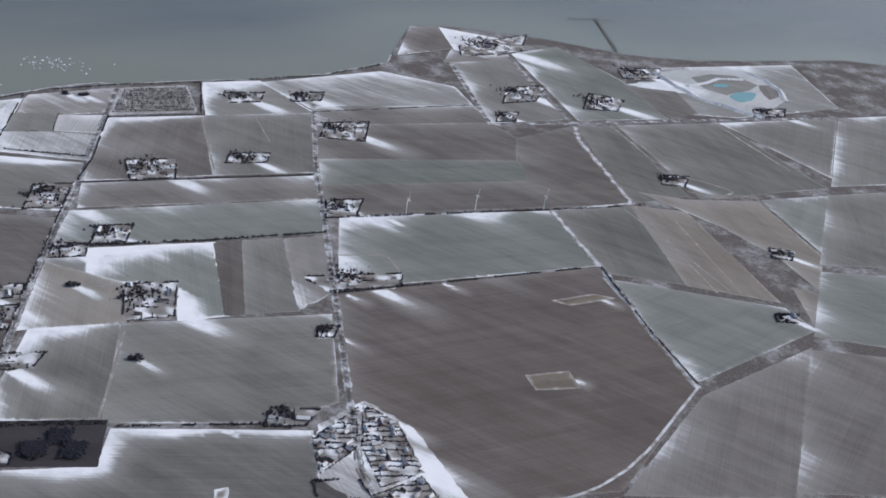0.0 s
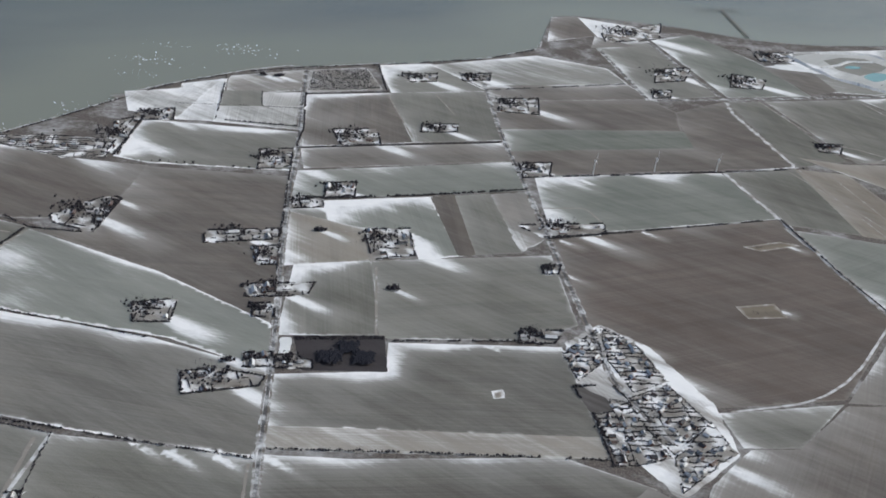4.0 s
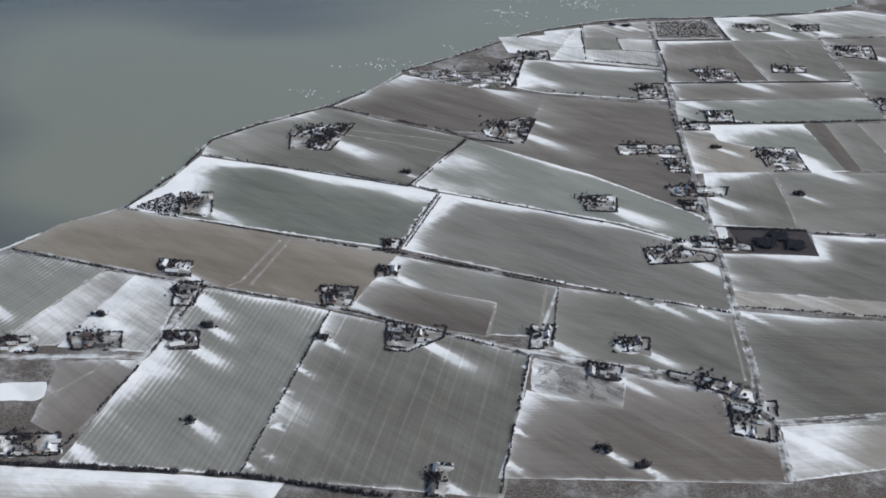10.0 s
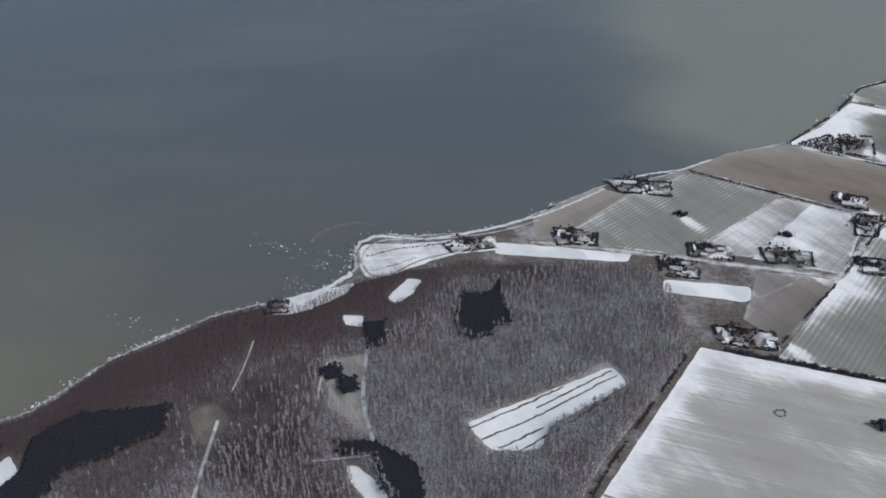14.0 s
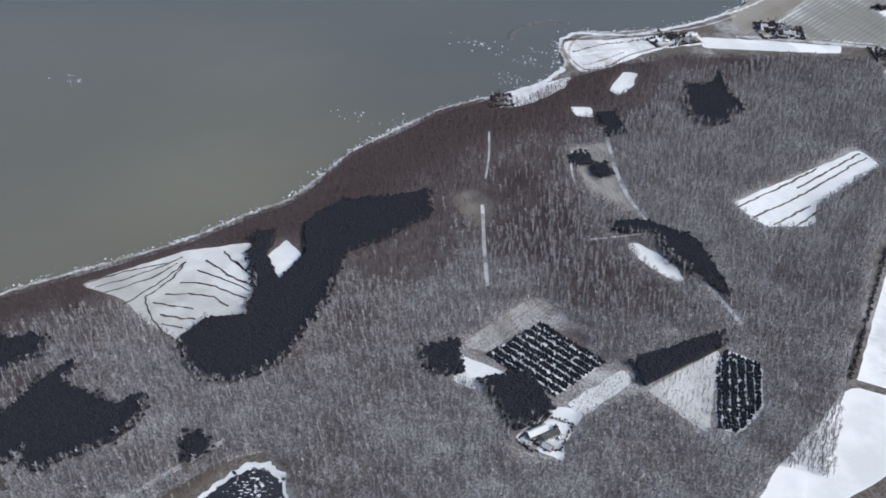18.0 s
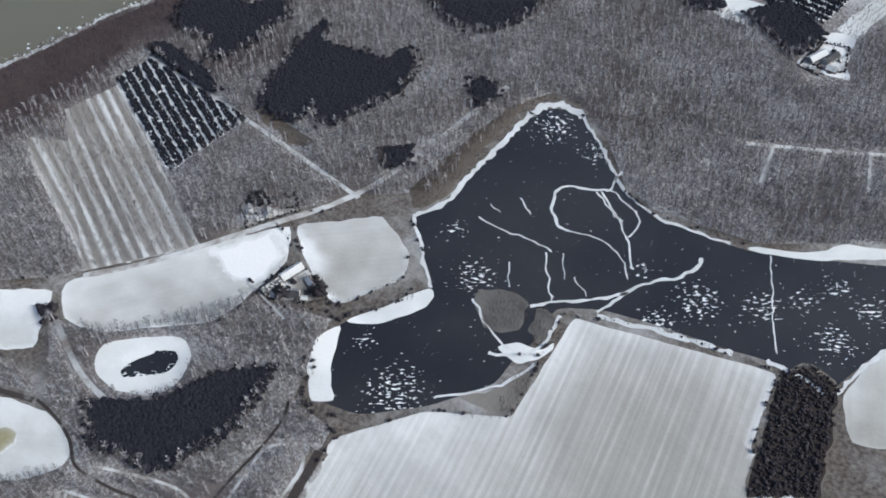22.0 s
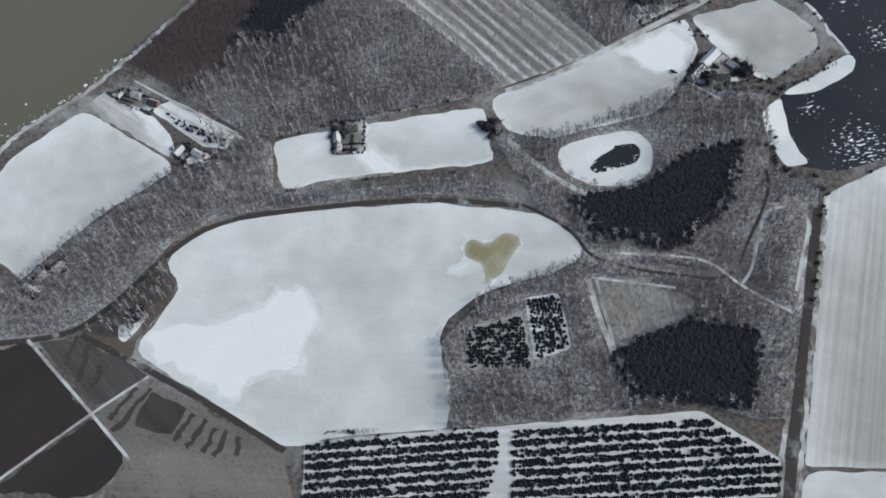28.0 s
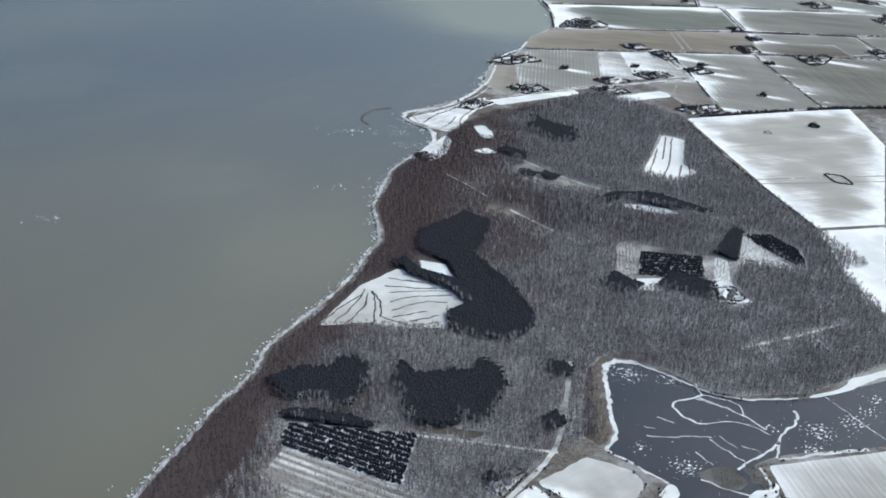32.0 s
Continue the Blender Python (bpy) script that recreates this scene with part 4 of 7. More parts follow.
field("snow", 1.0, 0, [(-682, -313), (-677, -311), (-676.2, -306.1), (-675, -307), (-675.8, -313.1), (-677.2, -316.9), (-680.2, -316)])
field("heath", -0.1, 0, [(-400.9, -140.5), (-393.7, -134.7), (-385.1, -139.9), (-382.4, -159.3), (-381.3, -173.6), (-397.4, -181.6)])
field("snow", 0.75, 0, [(-495.3, -301.2), (-460.6, -291), (-455, -314.8), (-494.1, -320.9)])


# ---- woods, hedges and lone growth ----
def plant_material(name, a, b, rough=0.9, wide=False):
    n = Nodes(name, rough, 0.15)
    tone = n.mix(n.island(), a, b)
    if wide:
        where = n.span(n.noise(n.place(), 0.018, 4.0), 0.42, 0.66)
        tone = n.mix(where, tone, n.mix(n.island(), (0.070, 0.056, 0.054), (0.20, 0.168, 0.160)))
    return n.done(tone)


TWIG = plant_material("bare_twigs", (0.080, 0.074, 0.080), (0.230, 0.219, 0.232), wide=True)
TWIG_DARK = plant_material("dark_brush", (0.026, 0.024, 0.029), (0.062, 0.056, 0.063))
NEEDLE = plant_material("spruce_needles", (0.018, 0.019, 0.027), (0.025, 0.026, 0.034))
# paler copy of the twigs: sunlight on trunks put into the colour
LIT_TWIG = plant_material("sunlit_look_twigs", (0.22, 0.213, 0.225), (0.46, 0.455, 0.47))
RUST = plant_material("rusty_beech_twigs", (0.050, 0.036, 0.039), (0.102, 0.076, 0.082))


def fast_mesh(name, v, f, material):
    me = bpy.data.meshes.new(name)
    me.vertices.add(len(v))
    me.vertices.foreach_set("co", np.ascontiguousarray(v, np.float32).ravel())
    me.loops.add(f.size)
    me.loops.foreach_set("vertex_index", np.ascontiguousarray(f, np.int32).ravel())
    me.polygons.add(len(f))
    me.polygons.foreach_set("loop_start", np.arange(0, f.size, 3, dtype=np.int32))
    me.materials.append(material)
    me.update(calc_edges=True)
    return new(name, me)


def blades(start, way, length, width):
    """Slender triangles, one a twig."""
    way = way / np.linalg.norm(way, axis=1, keepdims=True)
    side = np.cross(way, np.random.normal(size=way.shape))
    side /= np.linalg.norm(side, axis=1, keepdims=True)
    v = np.stack([start - side * width[:, None], start + side * width[:, None], start + way * length[:, None]], 1).reshape(-1, 3)
    return v, np.arange(len(v)).reshape(-1, 3)


def join(pieces):
    vs, fs, at = [], [], 0
    for v, f in pieces:
        vs.append(v)
        fs.append(f + at)
        at += len(v)
    return np.concatenate(vs), np.concatenate(fs)


def cone(sides, z0, z1, r0, jag=0.0, r1=0.0):
    a = np.arange(sides) * 2 * math.pi / sides
    r = r0 * (1 + jag * np.random.uniform(-1, 1, sides))
    v = np.c_[r * np.cos(a), r * np.sin(a), z0 + jag * 0.2 * np.random.uniform(-1, 1, sides) * (z1 - z0)]
    f = np.array([(k, (k + 1) % sides, sides) for k in range(sides)])
    return np.r_[v, [[0, 0, z1]]], f


def bare_tree(twigs=17, spread=0.22, stout=1.0):
    trunk = cone(3, 0, 0.95, 0.030 * stout)
    count = 7
    z = np.random.uniform(0.28, 0.7, count)
    a = np.random.uniform(0, 6.28, count)
    limbs = blades(np.c_[0 * z, 0 * z, z], np.c_[np.cos(a), np.sin(a), np.random.uniform(0.7, 1.8, count)], np.random.uniform(0.2, 0.36, count), np.full(count, 0.013))
    q = np.random.normal(size=(twigs, 3))
    q *= (np.random.uniform(0.3, 1, twigs) ** 0.6 / np.linalg.norm(q, axis=1))[:, None]
    start = q * (spread, spread, 0.27) + (0, 0, 0.68)
    crown = blades(start, q * (1, 1, 0.6) + (0, 0, 0.9), np.random.uniform(0.10, 0.22, twigs), stout * np.random.uniform(0.012, 0.024, twigs))
    return join([trunk, limbs, crown])


def spruce():
    tiers = [cone(7, z0, z1, r, 0.35) for z0, z1, r in ((0.14, 0.66, 0.34), (0.34, 0.86, 0.27), (0.60, 1.0, 0.17))]
    return join([cone(3, 0, 0.3, 0.02), *tiers])


def fir():
    """A slim spruce in a dense stand."""
    return join([cone(5, z0, z1, r, 0.3) for z0, z1, r in ((0.62, 0.90, 0.42), (0.78, 1.0, 0.25))])


def bush():
    """A clump of brush: a ragged core with twigs standing out of it."""
    core = bmesh.new()
    bmesh.ops.create_icosphere(core, subdivisions=1, radius=0.42)
    v = np.array([tuple(q.co) for q in core.verts])
    f = np.array([[q.index for q in face.verts] for face in core.faces])
    core.free()
    v = v * np.random.uniform(0.55, 1.15, (len(v), 1)) * (1, 1, 0.85) + (0, 0, 0.38)
    a = np.random.uniform(0, 6.28, 8)
    twig = blades(np.random.uniform(-0.3, 0.3, (8, 3)) * (1, 1, 0.6) + (0, 0, 0.5), np.c_[np.cos(a), np.sin(a), np.random.uniform(0.6, 2, 8)], np.random.uniform(0.3, 0.6, 8), np.full(8, 0.036))
    return join([(v, f), twig])


TREES = [bare_tree() for _ in range(7)]
SLIM_TREES = [bare_tree(14, 0.10, 1.7) for _ in range(5)]
SAPLINGS = [bare_tree(14, 0.30, 1.5) for _ in range(5)]
SPRUCES = [spruce() for _ in range(5)]
FIRS = [fir() for _ in range(6)]
BUSHES = [bush() for _ in range(5)]


def planted(name, p, heights, kinds, material, z=0.0):
    """Many plants at the places p, in one mesh."""
    pieces, pick = [], np.random.randint(0, len(kinds), len(p))
    for k, (v, f) in enumerate(kinds):
        at = np.where(pick == k)[0]
        if not len(at):
            continue
        a = np.random.uniform(0, 6.28, len(at))
        c, s, h = np.cos(a), np.sin(a), heights[at]
        wide = h * np.random.uniform(0.85, 1.2, len(at))
        x = (v[None, :, 0] * c[:, None] - v[None, :, 1] * s[:, None]) * wide[:, None] + p[at, 0, None]
        y = (v[None, :, 0] * s[:, None] + v[None, :, 1] * c[:, None]) * wide[:, None] + p[at, 1, None]
        w = v[None, :, 2] * h[:, None] + z
        pieces.append((np.stack([x, y, w], -1).reshape(-1, 3), (f[None] + (np.arange(len(at)) * len(v))[:, None, None]).reshape(-1, 3)))
    return fast_mesh(name, *join(pieces), material)


def spread_in(poly, step, jitter=0.45):
    pts = np.asarray(poly, float)
    lo, hi = pts.min(0), pts.max(0)
    gx, gy = np.meshgrid(np.arange(lo[0], hi[0], step), np.arange(lo[1], hi[1], step))
    gx = gx + (np.arange(len(gx)) % 2)[:, None] * step / 2
    p = np.c_[gx.ravel(), gy.ravel()] + np.random.uniform(-jitter, jitter, (gx.size, 2)) * step
    return p[inside(p, pts)]


OPENINGS, WAYS = [], []


def opening(poly):
    OPENINGS.append(poly)


def free_of(p, clear=1.4):
    keep = np.ones(len(p), bool)
    for poly in OPENINGS:
        keep &= ~inside(p, poly)
    for line in WAYS:
        keep &= edge_distance(p, line, False) > clear
    return p[keep]


def beech_reach(p):
    """How far inland the brown beeches go; farther towards the cape."""
    return 31 + 33 / (1 + np.exp(-(p[:, 1] - 55) / 20))


BROWN = [[(-607, 57), (-587, 80), (-567, 124), (-560, 189), (-546, 238), (-518, 241), (-513, 168), (-496, 116), (-506, 64), (-510, 45), (-560, 22)], [(-550.7, 170.4), (-518.9, 189.2), (-474.9, 123.3), (-456.2, 114.9), (-416.9, 94.1), (-404.2, 77.8), (-450, 57.5), (-493.1, 83)]]  # where beeches keep their leaves
wood_count = 0


def beech_zone(p):
    return np.max([np.clip(0.5 + np.where(inside(p, zone), 1, -1) * edge_distance(p, zone) / 16, 0, 1) for zone in BROWN], axis=0)


def woods(step, poly):
    global wood_count
    wood_count += 1
    v, faces = patch(poly, 14.0)
    tagged(mesh_object("forest_floor", [(x, y, 0.012 + 0.004 * wood_count) for x, y in v], faces, FLOOR, ("beech", np.maximum(np.clip(1.25 - edge_distance(v, COAST, False) / beech_reach(v), 0, 1), 0.5 * beech_zone(v)))), "leaf litter and thin snow under bare trees", "forest floor", kind="structure")
    p = free_of(spread_in(poly, 0.74 * step))
    thin = np.array([noise.noise((q[0] * 0.03, q[1] * 0.03, 0)) for q in p])
    p = p[np.random.uniform(0, 1, len(p)) < 0.97 - 0.25 * np.clip(thin, -0.5, 1)]
    near = edge_distance(p, COAST, False) + 22 * np.array([noise.noise((q[0] * 0.02, q[1] * 0.02, 9)) for q in p]) + np.random.normal(0, 7, len(p))
    near = near - beech_reach(p) + 31
    for zone in BROWN:
        deep = np.where(inside(p, zone), 1, -1) * edge_distance(p, zone) + np.random.normal(0, 7, len(p))
        near = np.where((deep > 0) & (np.random.uniform(0, 1, len(p)) < 0.62), 0, near)
    for part_of, say, mat, trees, low, high in (
        (near > 31, "bare grey-brown deciduous wood over snowy ground", TWIG, TREES, 2.9, 4.9),
        (near <= 31, "rust-brown bare beech wood along the shore", RUST, TREES, 2.8, 4.4),
    ):
        q = p[part_of]
        if len(q):
            tagged(planted("bare_wood", q, np.random.uniform(low, high, len(q)), trees, mat), say, "wood", kind="stuff")
    # slim trees in the paler tone, painted streaks of sunlit trunks
    tall = free_of(spread_in(poly, 2.6, 0.55))
    tall = tall[(np.random.uniform(0, 1, len(tall)) < np.where(inside(tall, BROWN[0]), 0.14, 0.9)) & (edge_distance(tall, COAST, False) > 0.9 * beech_reach(tall))]
    if len(tall):
        tagged(planted("bare_wood", tall, np.random.uniform(3.4, 5.8, len(tall)), SLIM_TREES, LIT_TWIG), "tall bare trees coloured pale as if sunlit, standing out of a wood", "wood", kind="stuff")


STAND_FLOOR = plain("dark_stand_ground", (0.028, 0.026, 0.029), (0.042, 0.039, 0.042))


def conifers(step, poly):
    # a near-black sheet that fills the gaps between the trees
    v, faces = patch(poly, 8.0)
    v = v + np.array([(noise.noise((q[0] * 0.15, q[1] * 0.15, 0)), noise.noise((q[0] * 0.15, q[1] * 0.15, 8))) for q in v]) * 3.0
    tagged(mesh_object("stand_floor", [(x, y, 0.085) for x, y in v], faces, STAND_FLOOR), "dark ground sheet under a spruce stand", "forest floor", kind="structure")
    OPENINGS.append(poly)
    p = [spread_in(poly, step * 0.47)]
    rim = np.asarray(poly, float)
    out = (rim - rim.mean(0)) / (np.linalg.norm(rim - rim.mean(0), axis=1, keepdims=True) + 1e-6)
    for wide, keep in ((1.6, 0.5), (3.6, 0.22)):
        fringe = spread_in(rim + out * wide, step * 0.6)
        p.append(fringe[np.random.uniform(0, 1, len(fringe)) < keep])
    p = np.concatenate(p)
    tagged(planted("spruce_stand", p, np.random.uniform(2.3, 2.8, len(p)), FIRS, NEEDLE), "dark spruce stand among bare trees", "conifer stand", kind="stuff")


def plantation(pitch, poly):
    """Young conifers in rows along the longest edge."""
    e = np.asarray(poly, float)
    k = np.argmax(np.linalg.norm(np.roll(e, -1, 0) - e, axis=1))
    way = np.roll(e, -1, 0)[k] - e[k]
    way /= np.linalg.norm(way)
    side = np.array((-way[1], way[0]))
    r = (e - e[k]) @ np.c_[way, side]
    root = tagged(new("young_plantation"), "rows of young dark conifers with snow between", "plantation", "plantations")
    for s in np.arange(r[:, 1].min() + 0.6, r[:, 1].max(), pitch):
        rows = []
        for lane in np.arange(0.0, max(0.3, pitch - 1.1), 0.55):
            u = np.arange(r[:, 0].min(), r[:, 0].max(), 0.8)
            u = u + np.random.uniform(-0.25, 0.25, len(u))
            rows.append(e[k] + u[:, None] * way + (s + lane + np.random.uniform(-0.32, 0.32, len(u)))[:, None] * side)
        p = np.concatenate(rows)
        gap = np.array([noise.noise((q[0] * 0.5, q[1] * 0.5, 3)) for q in p])
        p = p[inside(p, e) & (np.random.uniform(0, 1, len(p)) < 0.95) & (gap < 0.42)]
        if len(p) > 1:
            planted("conifer_row", p, np.random.uniform(1.0, 1.7, len(p)), SPRUCES, NEEDLE).parent = root


def brushrows(pitch, dark, poly):
    """Low cut brush in rows where trees were felled."""
    e = np.asarray(poly, float)
    k = np.argmax(np.linalg.norm(np.roll(e, -1, 0) - e, axis=1))
    way = np.roll(e, -1, 0)[k] - e[k]
    way /= np.linalg.norm(way)
    side = np.array((-way[1], way[0]))
    r = (e - e[k]) @ np.c_[way, side]
    root = tagged(new("brush_rows"), "dense dark brush in rows" if dark else "low grey brush lying in rows on snow", "brush", "brush rows")
    for s in np.arange(r[:, 1].min() + 0.6, r[:, 1].max(), pitch):
        u = np.arange(r[:, 0].min(), r[:, 0].max(), 0.65 if dark else 0.5)
        u = u + np.random.uniform(-0.4, 0.4, len(u))
        p = e[k] + u[:, None] * way + (s + np.random.normal(0, 0.4, len(u)))[:, None] * side
        p = p[inside(p, e) & (np.random.uniform(0, 1, len(p)) < 0.75)]
        if len(p) > 1:
            planted("brush_row", p, np.random.uniform(0.4, 1.1, len(p)) * 1.6, BUSHES if dark else SAPLINGS, TWIG_DARK if dark else TWIG).parent = root


def hedge(height, gap, line):
    pts, out = np.asarray(line, float), []
    for a, b in zip(pts, pts[1:]):
        count = max(2, int(np.linalg.norm(b - a) / (gap * (0.6 if gap < 4 else 1))))
        out.append(a + (b - a) * (np.arange(count) / count)[:, None])
    p = np.concatenate(out)
    p = p + np.random.normal(0, 0.3, p.shape)
    lack = np.array([noise.noise((q[0] * 0.06, q[1] * 0.06, 2)) for q in p])
    p = p[lack < 0.28]
    tall = 1.1 if line[0][1] > 0 else 0.85
    say = "row of bare roadside trees" if gap > 4 else "dark bare hedge with gaps along a field edge"
    tagged(planted("hedge", p, tall * height * np.random.uniform(0.55, 1.35, len(p)), BUSHES if line[0][1] > 0 else [*BUSHES[:2], *SAPLINGS], TWIG_DARK), say, "hedge", "field hedges")


def scrub(step, brown, poly):
    """Low brush scattered over rough ground."""
    p = spread_in(poly, step, 0.6)
    thick = np.array([noise.noise((q[0] * 0.12, q[1] * 0.12, 4)) for q in p])
    p = p[thick > -0.15]
    tagged(planted("low_brush", p, np.random.uniform(0.7, 1.7, len(p)), SAPLINGS, RUST if brown else TWIG), "low brown brush and reeds on rough ground" if brown else "low grey brush on rough snowy ground", "brush", kind="stuff")


def clump(spot):
    """A few trees and bushes round a marl pit in a field."""
    p = np.asarray(spot[0]) + np.random.normal(0, 1.5, (26, 2)) * (1.2, 0.8)
    h = np.r_[np.random.uniform(1.6, 3.0, 18), np.random.uniform(3.0, 4.8, 8)]
    tagged(planted("tree_clump", p, h, [*BUSHES, *TREES[:2]], TWIG_DARK), "small clump of bare trees and brush in a field", "trees", "field clumps", "stuff")


def grove(step, poly):
    """A dark stand of bare trees and undergrowth beside a farm."""
    p = spread_in(poly, step, 0.6)
    p = p[np.array([noise.noise((q[0] * 0.14, q[1] * 0.14, 5)) for q in p]) > -0.22]
    tagged(planted("farm_grove", p, np.random.uniform(1.3, 3.1, len(p)), [*BUSHES, *TREES[:3]], TWIG_DARK), "dark grove of bare trees beside farm buildings", "trees", kind="stuff")


def ring(height, poly):
    rim = []
    edge = soften(poly, 3.0)
    for a, b in zip(edge, np.roll(edge, -1, 0)):
        count = max(1, int(np.linalg.norm(b - a) / 0.22))
        rim.append(a + (b - a) * (np.arange(count) / count)[:, None])
    p = np.concatenate(rim)
    p = p + np.random.normal(0, 0.36, p.shape)
    tagged(planted("brush_ring", p, 0.5 * height * np.random.uniform(0.5, 1.1, len(p)), BUSHES, TWIG_DARK), "ring of dark brush round a field hollow", "bushes", "field clumps")


# ---- roads, ditches, ice ----
def strip_material(name, a, b, snow):
    n = Nodes(name, 0.85)
    p = n.place()
    grain, lie = n.noise(p, 1.2, 4.0), n.noise(p, 0.12, 5.0)
    return n.done(n.mix(n.span(lie, 0.62 - snow, 0.9 - snow), n.mix(grain, a, b), SNOW_OLD), grain, 0.3, 0.1)


WAY_KINDS = {
    "asphalt": (strip_material("road_asphalt", (0.070, 0.069, 0.070), (0.115, 0.112, 0.110), 0.20), "narrow grey asphalt road with snowy verges"),
    "track": (strip_material("snowy_track", (0.20, 0.18, 0.165), (0.30, 0.275, 0.255), 0.3), "pale snow-dusted farm track"),
    "earth": (strip_material("dark_earth_way", (0.040, 0.034, 0.032), (0.070, 0.060, 0.055), 0.06), "dark wet earth lane with brush beside it"),
}
PALE_CHALK = strip_material("chalk_spoil", (0.50, 0.51, 0.50), (0.66, 0.67, 0.67), 0.3)
CRACK = strip_material("white_ice_seam", (0.62, 0.64, 0.66), (0.78, 0.80, 0.82), 0.3)
DITCH = strip_material("dark_brush_line", (0.05, 0.042, 0.038), (0.085, 0.07, 0.062), 0.05)


def curved(line):
    """An open line with its corners cut."""
    p = np.asarray(line, float)
    for _ in range(2):
        p = np.concatenate([p[:1], np.stack([0.75 * p[:-1] + 0.25 * p[1:], 0.25 * p[:-1] + 0.75 * p[1:]], 1).reshape(-1, 2), p[-1:]])
    return p


def ribbon(name, line, width, z, material, rough=0.0):
    """A strip along a line, its edges uneven by rough."""
    pts, fine = np.asarray(line, float), []
    for a, b in zip(pts, pts[1:]):
        count = max(1, int(np.linalg.norm(b - a) / (4.0 if rough < 0.3 else 1.5)))
        fine += [a + (b - a) * k / count for k in range(count)]
    p = np.array([*fine, pts[-1]])
    for _ in range(2):
        p[1:-1] = (p[:-2] + 2 * p[1:-1] + p[2:]) / 4
    if rough > 0.3:
        p = p + np.array([(noise.noise((q[0] * 0.3, q[1] * 0.3, 0)), noise.noise((q[0] * 0.3, q[1] * 0.3, 8))) for q in p]) * 0.9
    d = np.gradient(p, axis=0)
    d /= np.linalg.norm(d, axis=1, keepdims=True) + 1e-9
    side = np.c_[-d[:, 1], d[:, 0]]
    w = width / 2 * (1 + rough * np.random.uniform(-1, 1, (2, len(p), 1)))
    v = np.concatenate([p + side * w[0], p - side * w[1]])
    n = len(p)
    return mesh_object(name, [(x, y, z) for x, y in v], [(k, k + 1, n + k + 1, n + k) for k in range(n - 1)], material)


way_count = 0


def road(width, kind, line):
    global way_count
    way_count += 1
    if kind != "asphalt" and width < 2.3:
        line = curved(line)
    WAYS.append(line)
    mat, say = WAY_KINDS[kind]
    z = 0.13 + 0.006 * (way_count % 12)
    tagged(ribbon("road", line, width, z, mat, 0.12), say, "road", kind="structure")
    if kind == "asphalt" or width > 2.3:
        for k in (1, -1):
            pts = np.asarray(line, float)
            d = np.gradient(pts, axis=0)
            d /= np.linalg.norm(d, axis=1, keepdims=True)
            edge = pts + k * np.c_[-d[:, 1], d[:, 0]] * (width * 0.5 + 0.9)
            tagged(ribbon("verge", edge, 1.3, z - 0.025, BARE_VERGE, 0.35), "snowy grass verge beside a road", "verge", kind="structure")


BARE_VERGE = strip_material("snowy_verge", (0.12, 0.105, 0.09), (0.2, 0.18, 0.16), 0.22)


def crack(width, line):
    tagged(ribbon("ice_seam", curved(line), width, 0.10, CRACK, 0.6), "white seam of snow across the dark lake ice", "ice seam", "lake seams", "structure")


def ditch(width, line):
    tagged(ribbon("brush_line", curved(line), width, 0.14, DITCH, 0.6), "dark line of cut brush across a snowy clearing", "brush line", "brush lines", "structure")


# ---- houses and farms ----


WALLS = [plain("brick_wall", (0.20, 0.11, 0.085), (0.28, 0.17, 0.13)), plain("white_render", (0.44, 0.43, 0.41), (0.56, 0.55, 0.52)), plain("grey_cladding", (0.20, 0.20, 0.20), (0.29, 0.28, 0.28))]


def roof_material(name, a, b, snow):
    n = Nodes(name, 0.8)
    p = n.place("Object")
    lie = n.math("ADD", n.noise(p, 0.9, 4.0), n.math("MULTIPLY_ADD", n.chance(), 0.5, -0.25))
    return n.done(n.mix(n.span(lie, 0.75 - snow, 0.95 - snow), n.mix(n.noise(p, 6.0, 2.0), a, b), SNOW_OLD))


ROOFS = [roof_material("slate_roof", (0.045, 0.045, 0.05), (0.08, 0.08, 0.085), 0.22), roof_material("tile_roof", (0.085, 0.062, 0.056), (0.125, 0.092, 0.082), 0.36), roof_material("snowy_roof", (0.12, 0.12, 0.125), (0.18, 0.18, 0.18), 0.55)]
GLASS = Nodes("window_glass", 0.1, 0.5).done((0.03, 0.035, 0.04))
DOOR = plain("door_paint", (0.10, 0.09, 0.08), (0.14, 0.12, 0.10))


def part(name, bm, material, parent, label=""):
    me = bpy.data.meshes.new(name)
    bm.to_mesh(me)
    bm.free()
    me.materials.append(material)
    ob = new(name, me)
    ob.parent = parent
    return tagged(ob, label)


def box(bm, x0, y0, z0, x1, y1, z1):
    made = bmesh.ops.create_cube(bm, size=1.0, matrix=Matrix.LocRotScale(((x0 + x1) / 2, (y0 + y1) / 2, (z0 + z1) / 2), None, (x1 - x0, y1 - y0, z1 - z0)))
    return made["verts"]


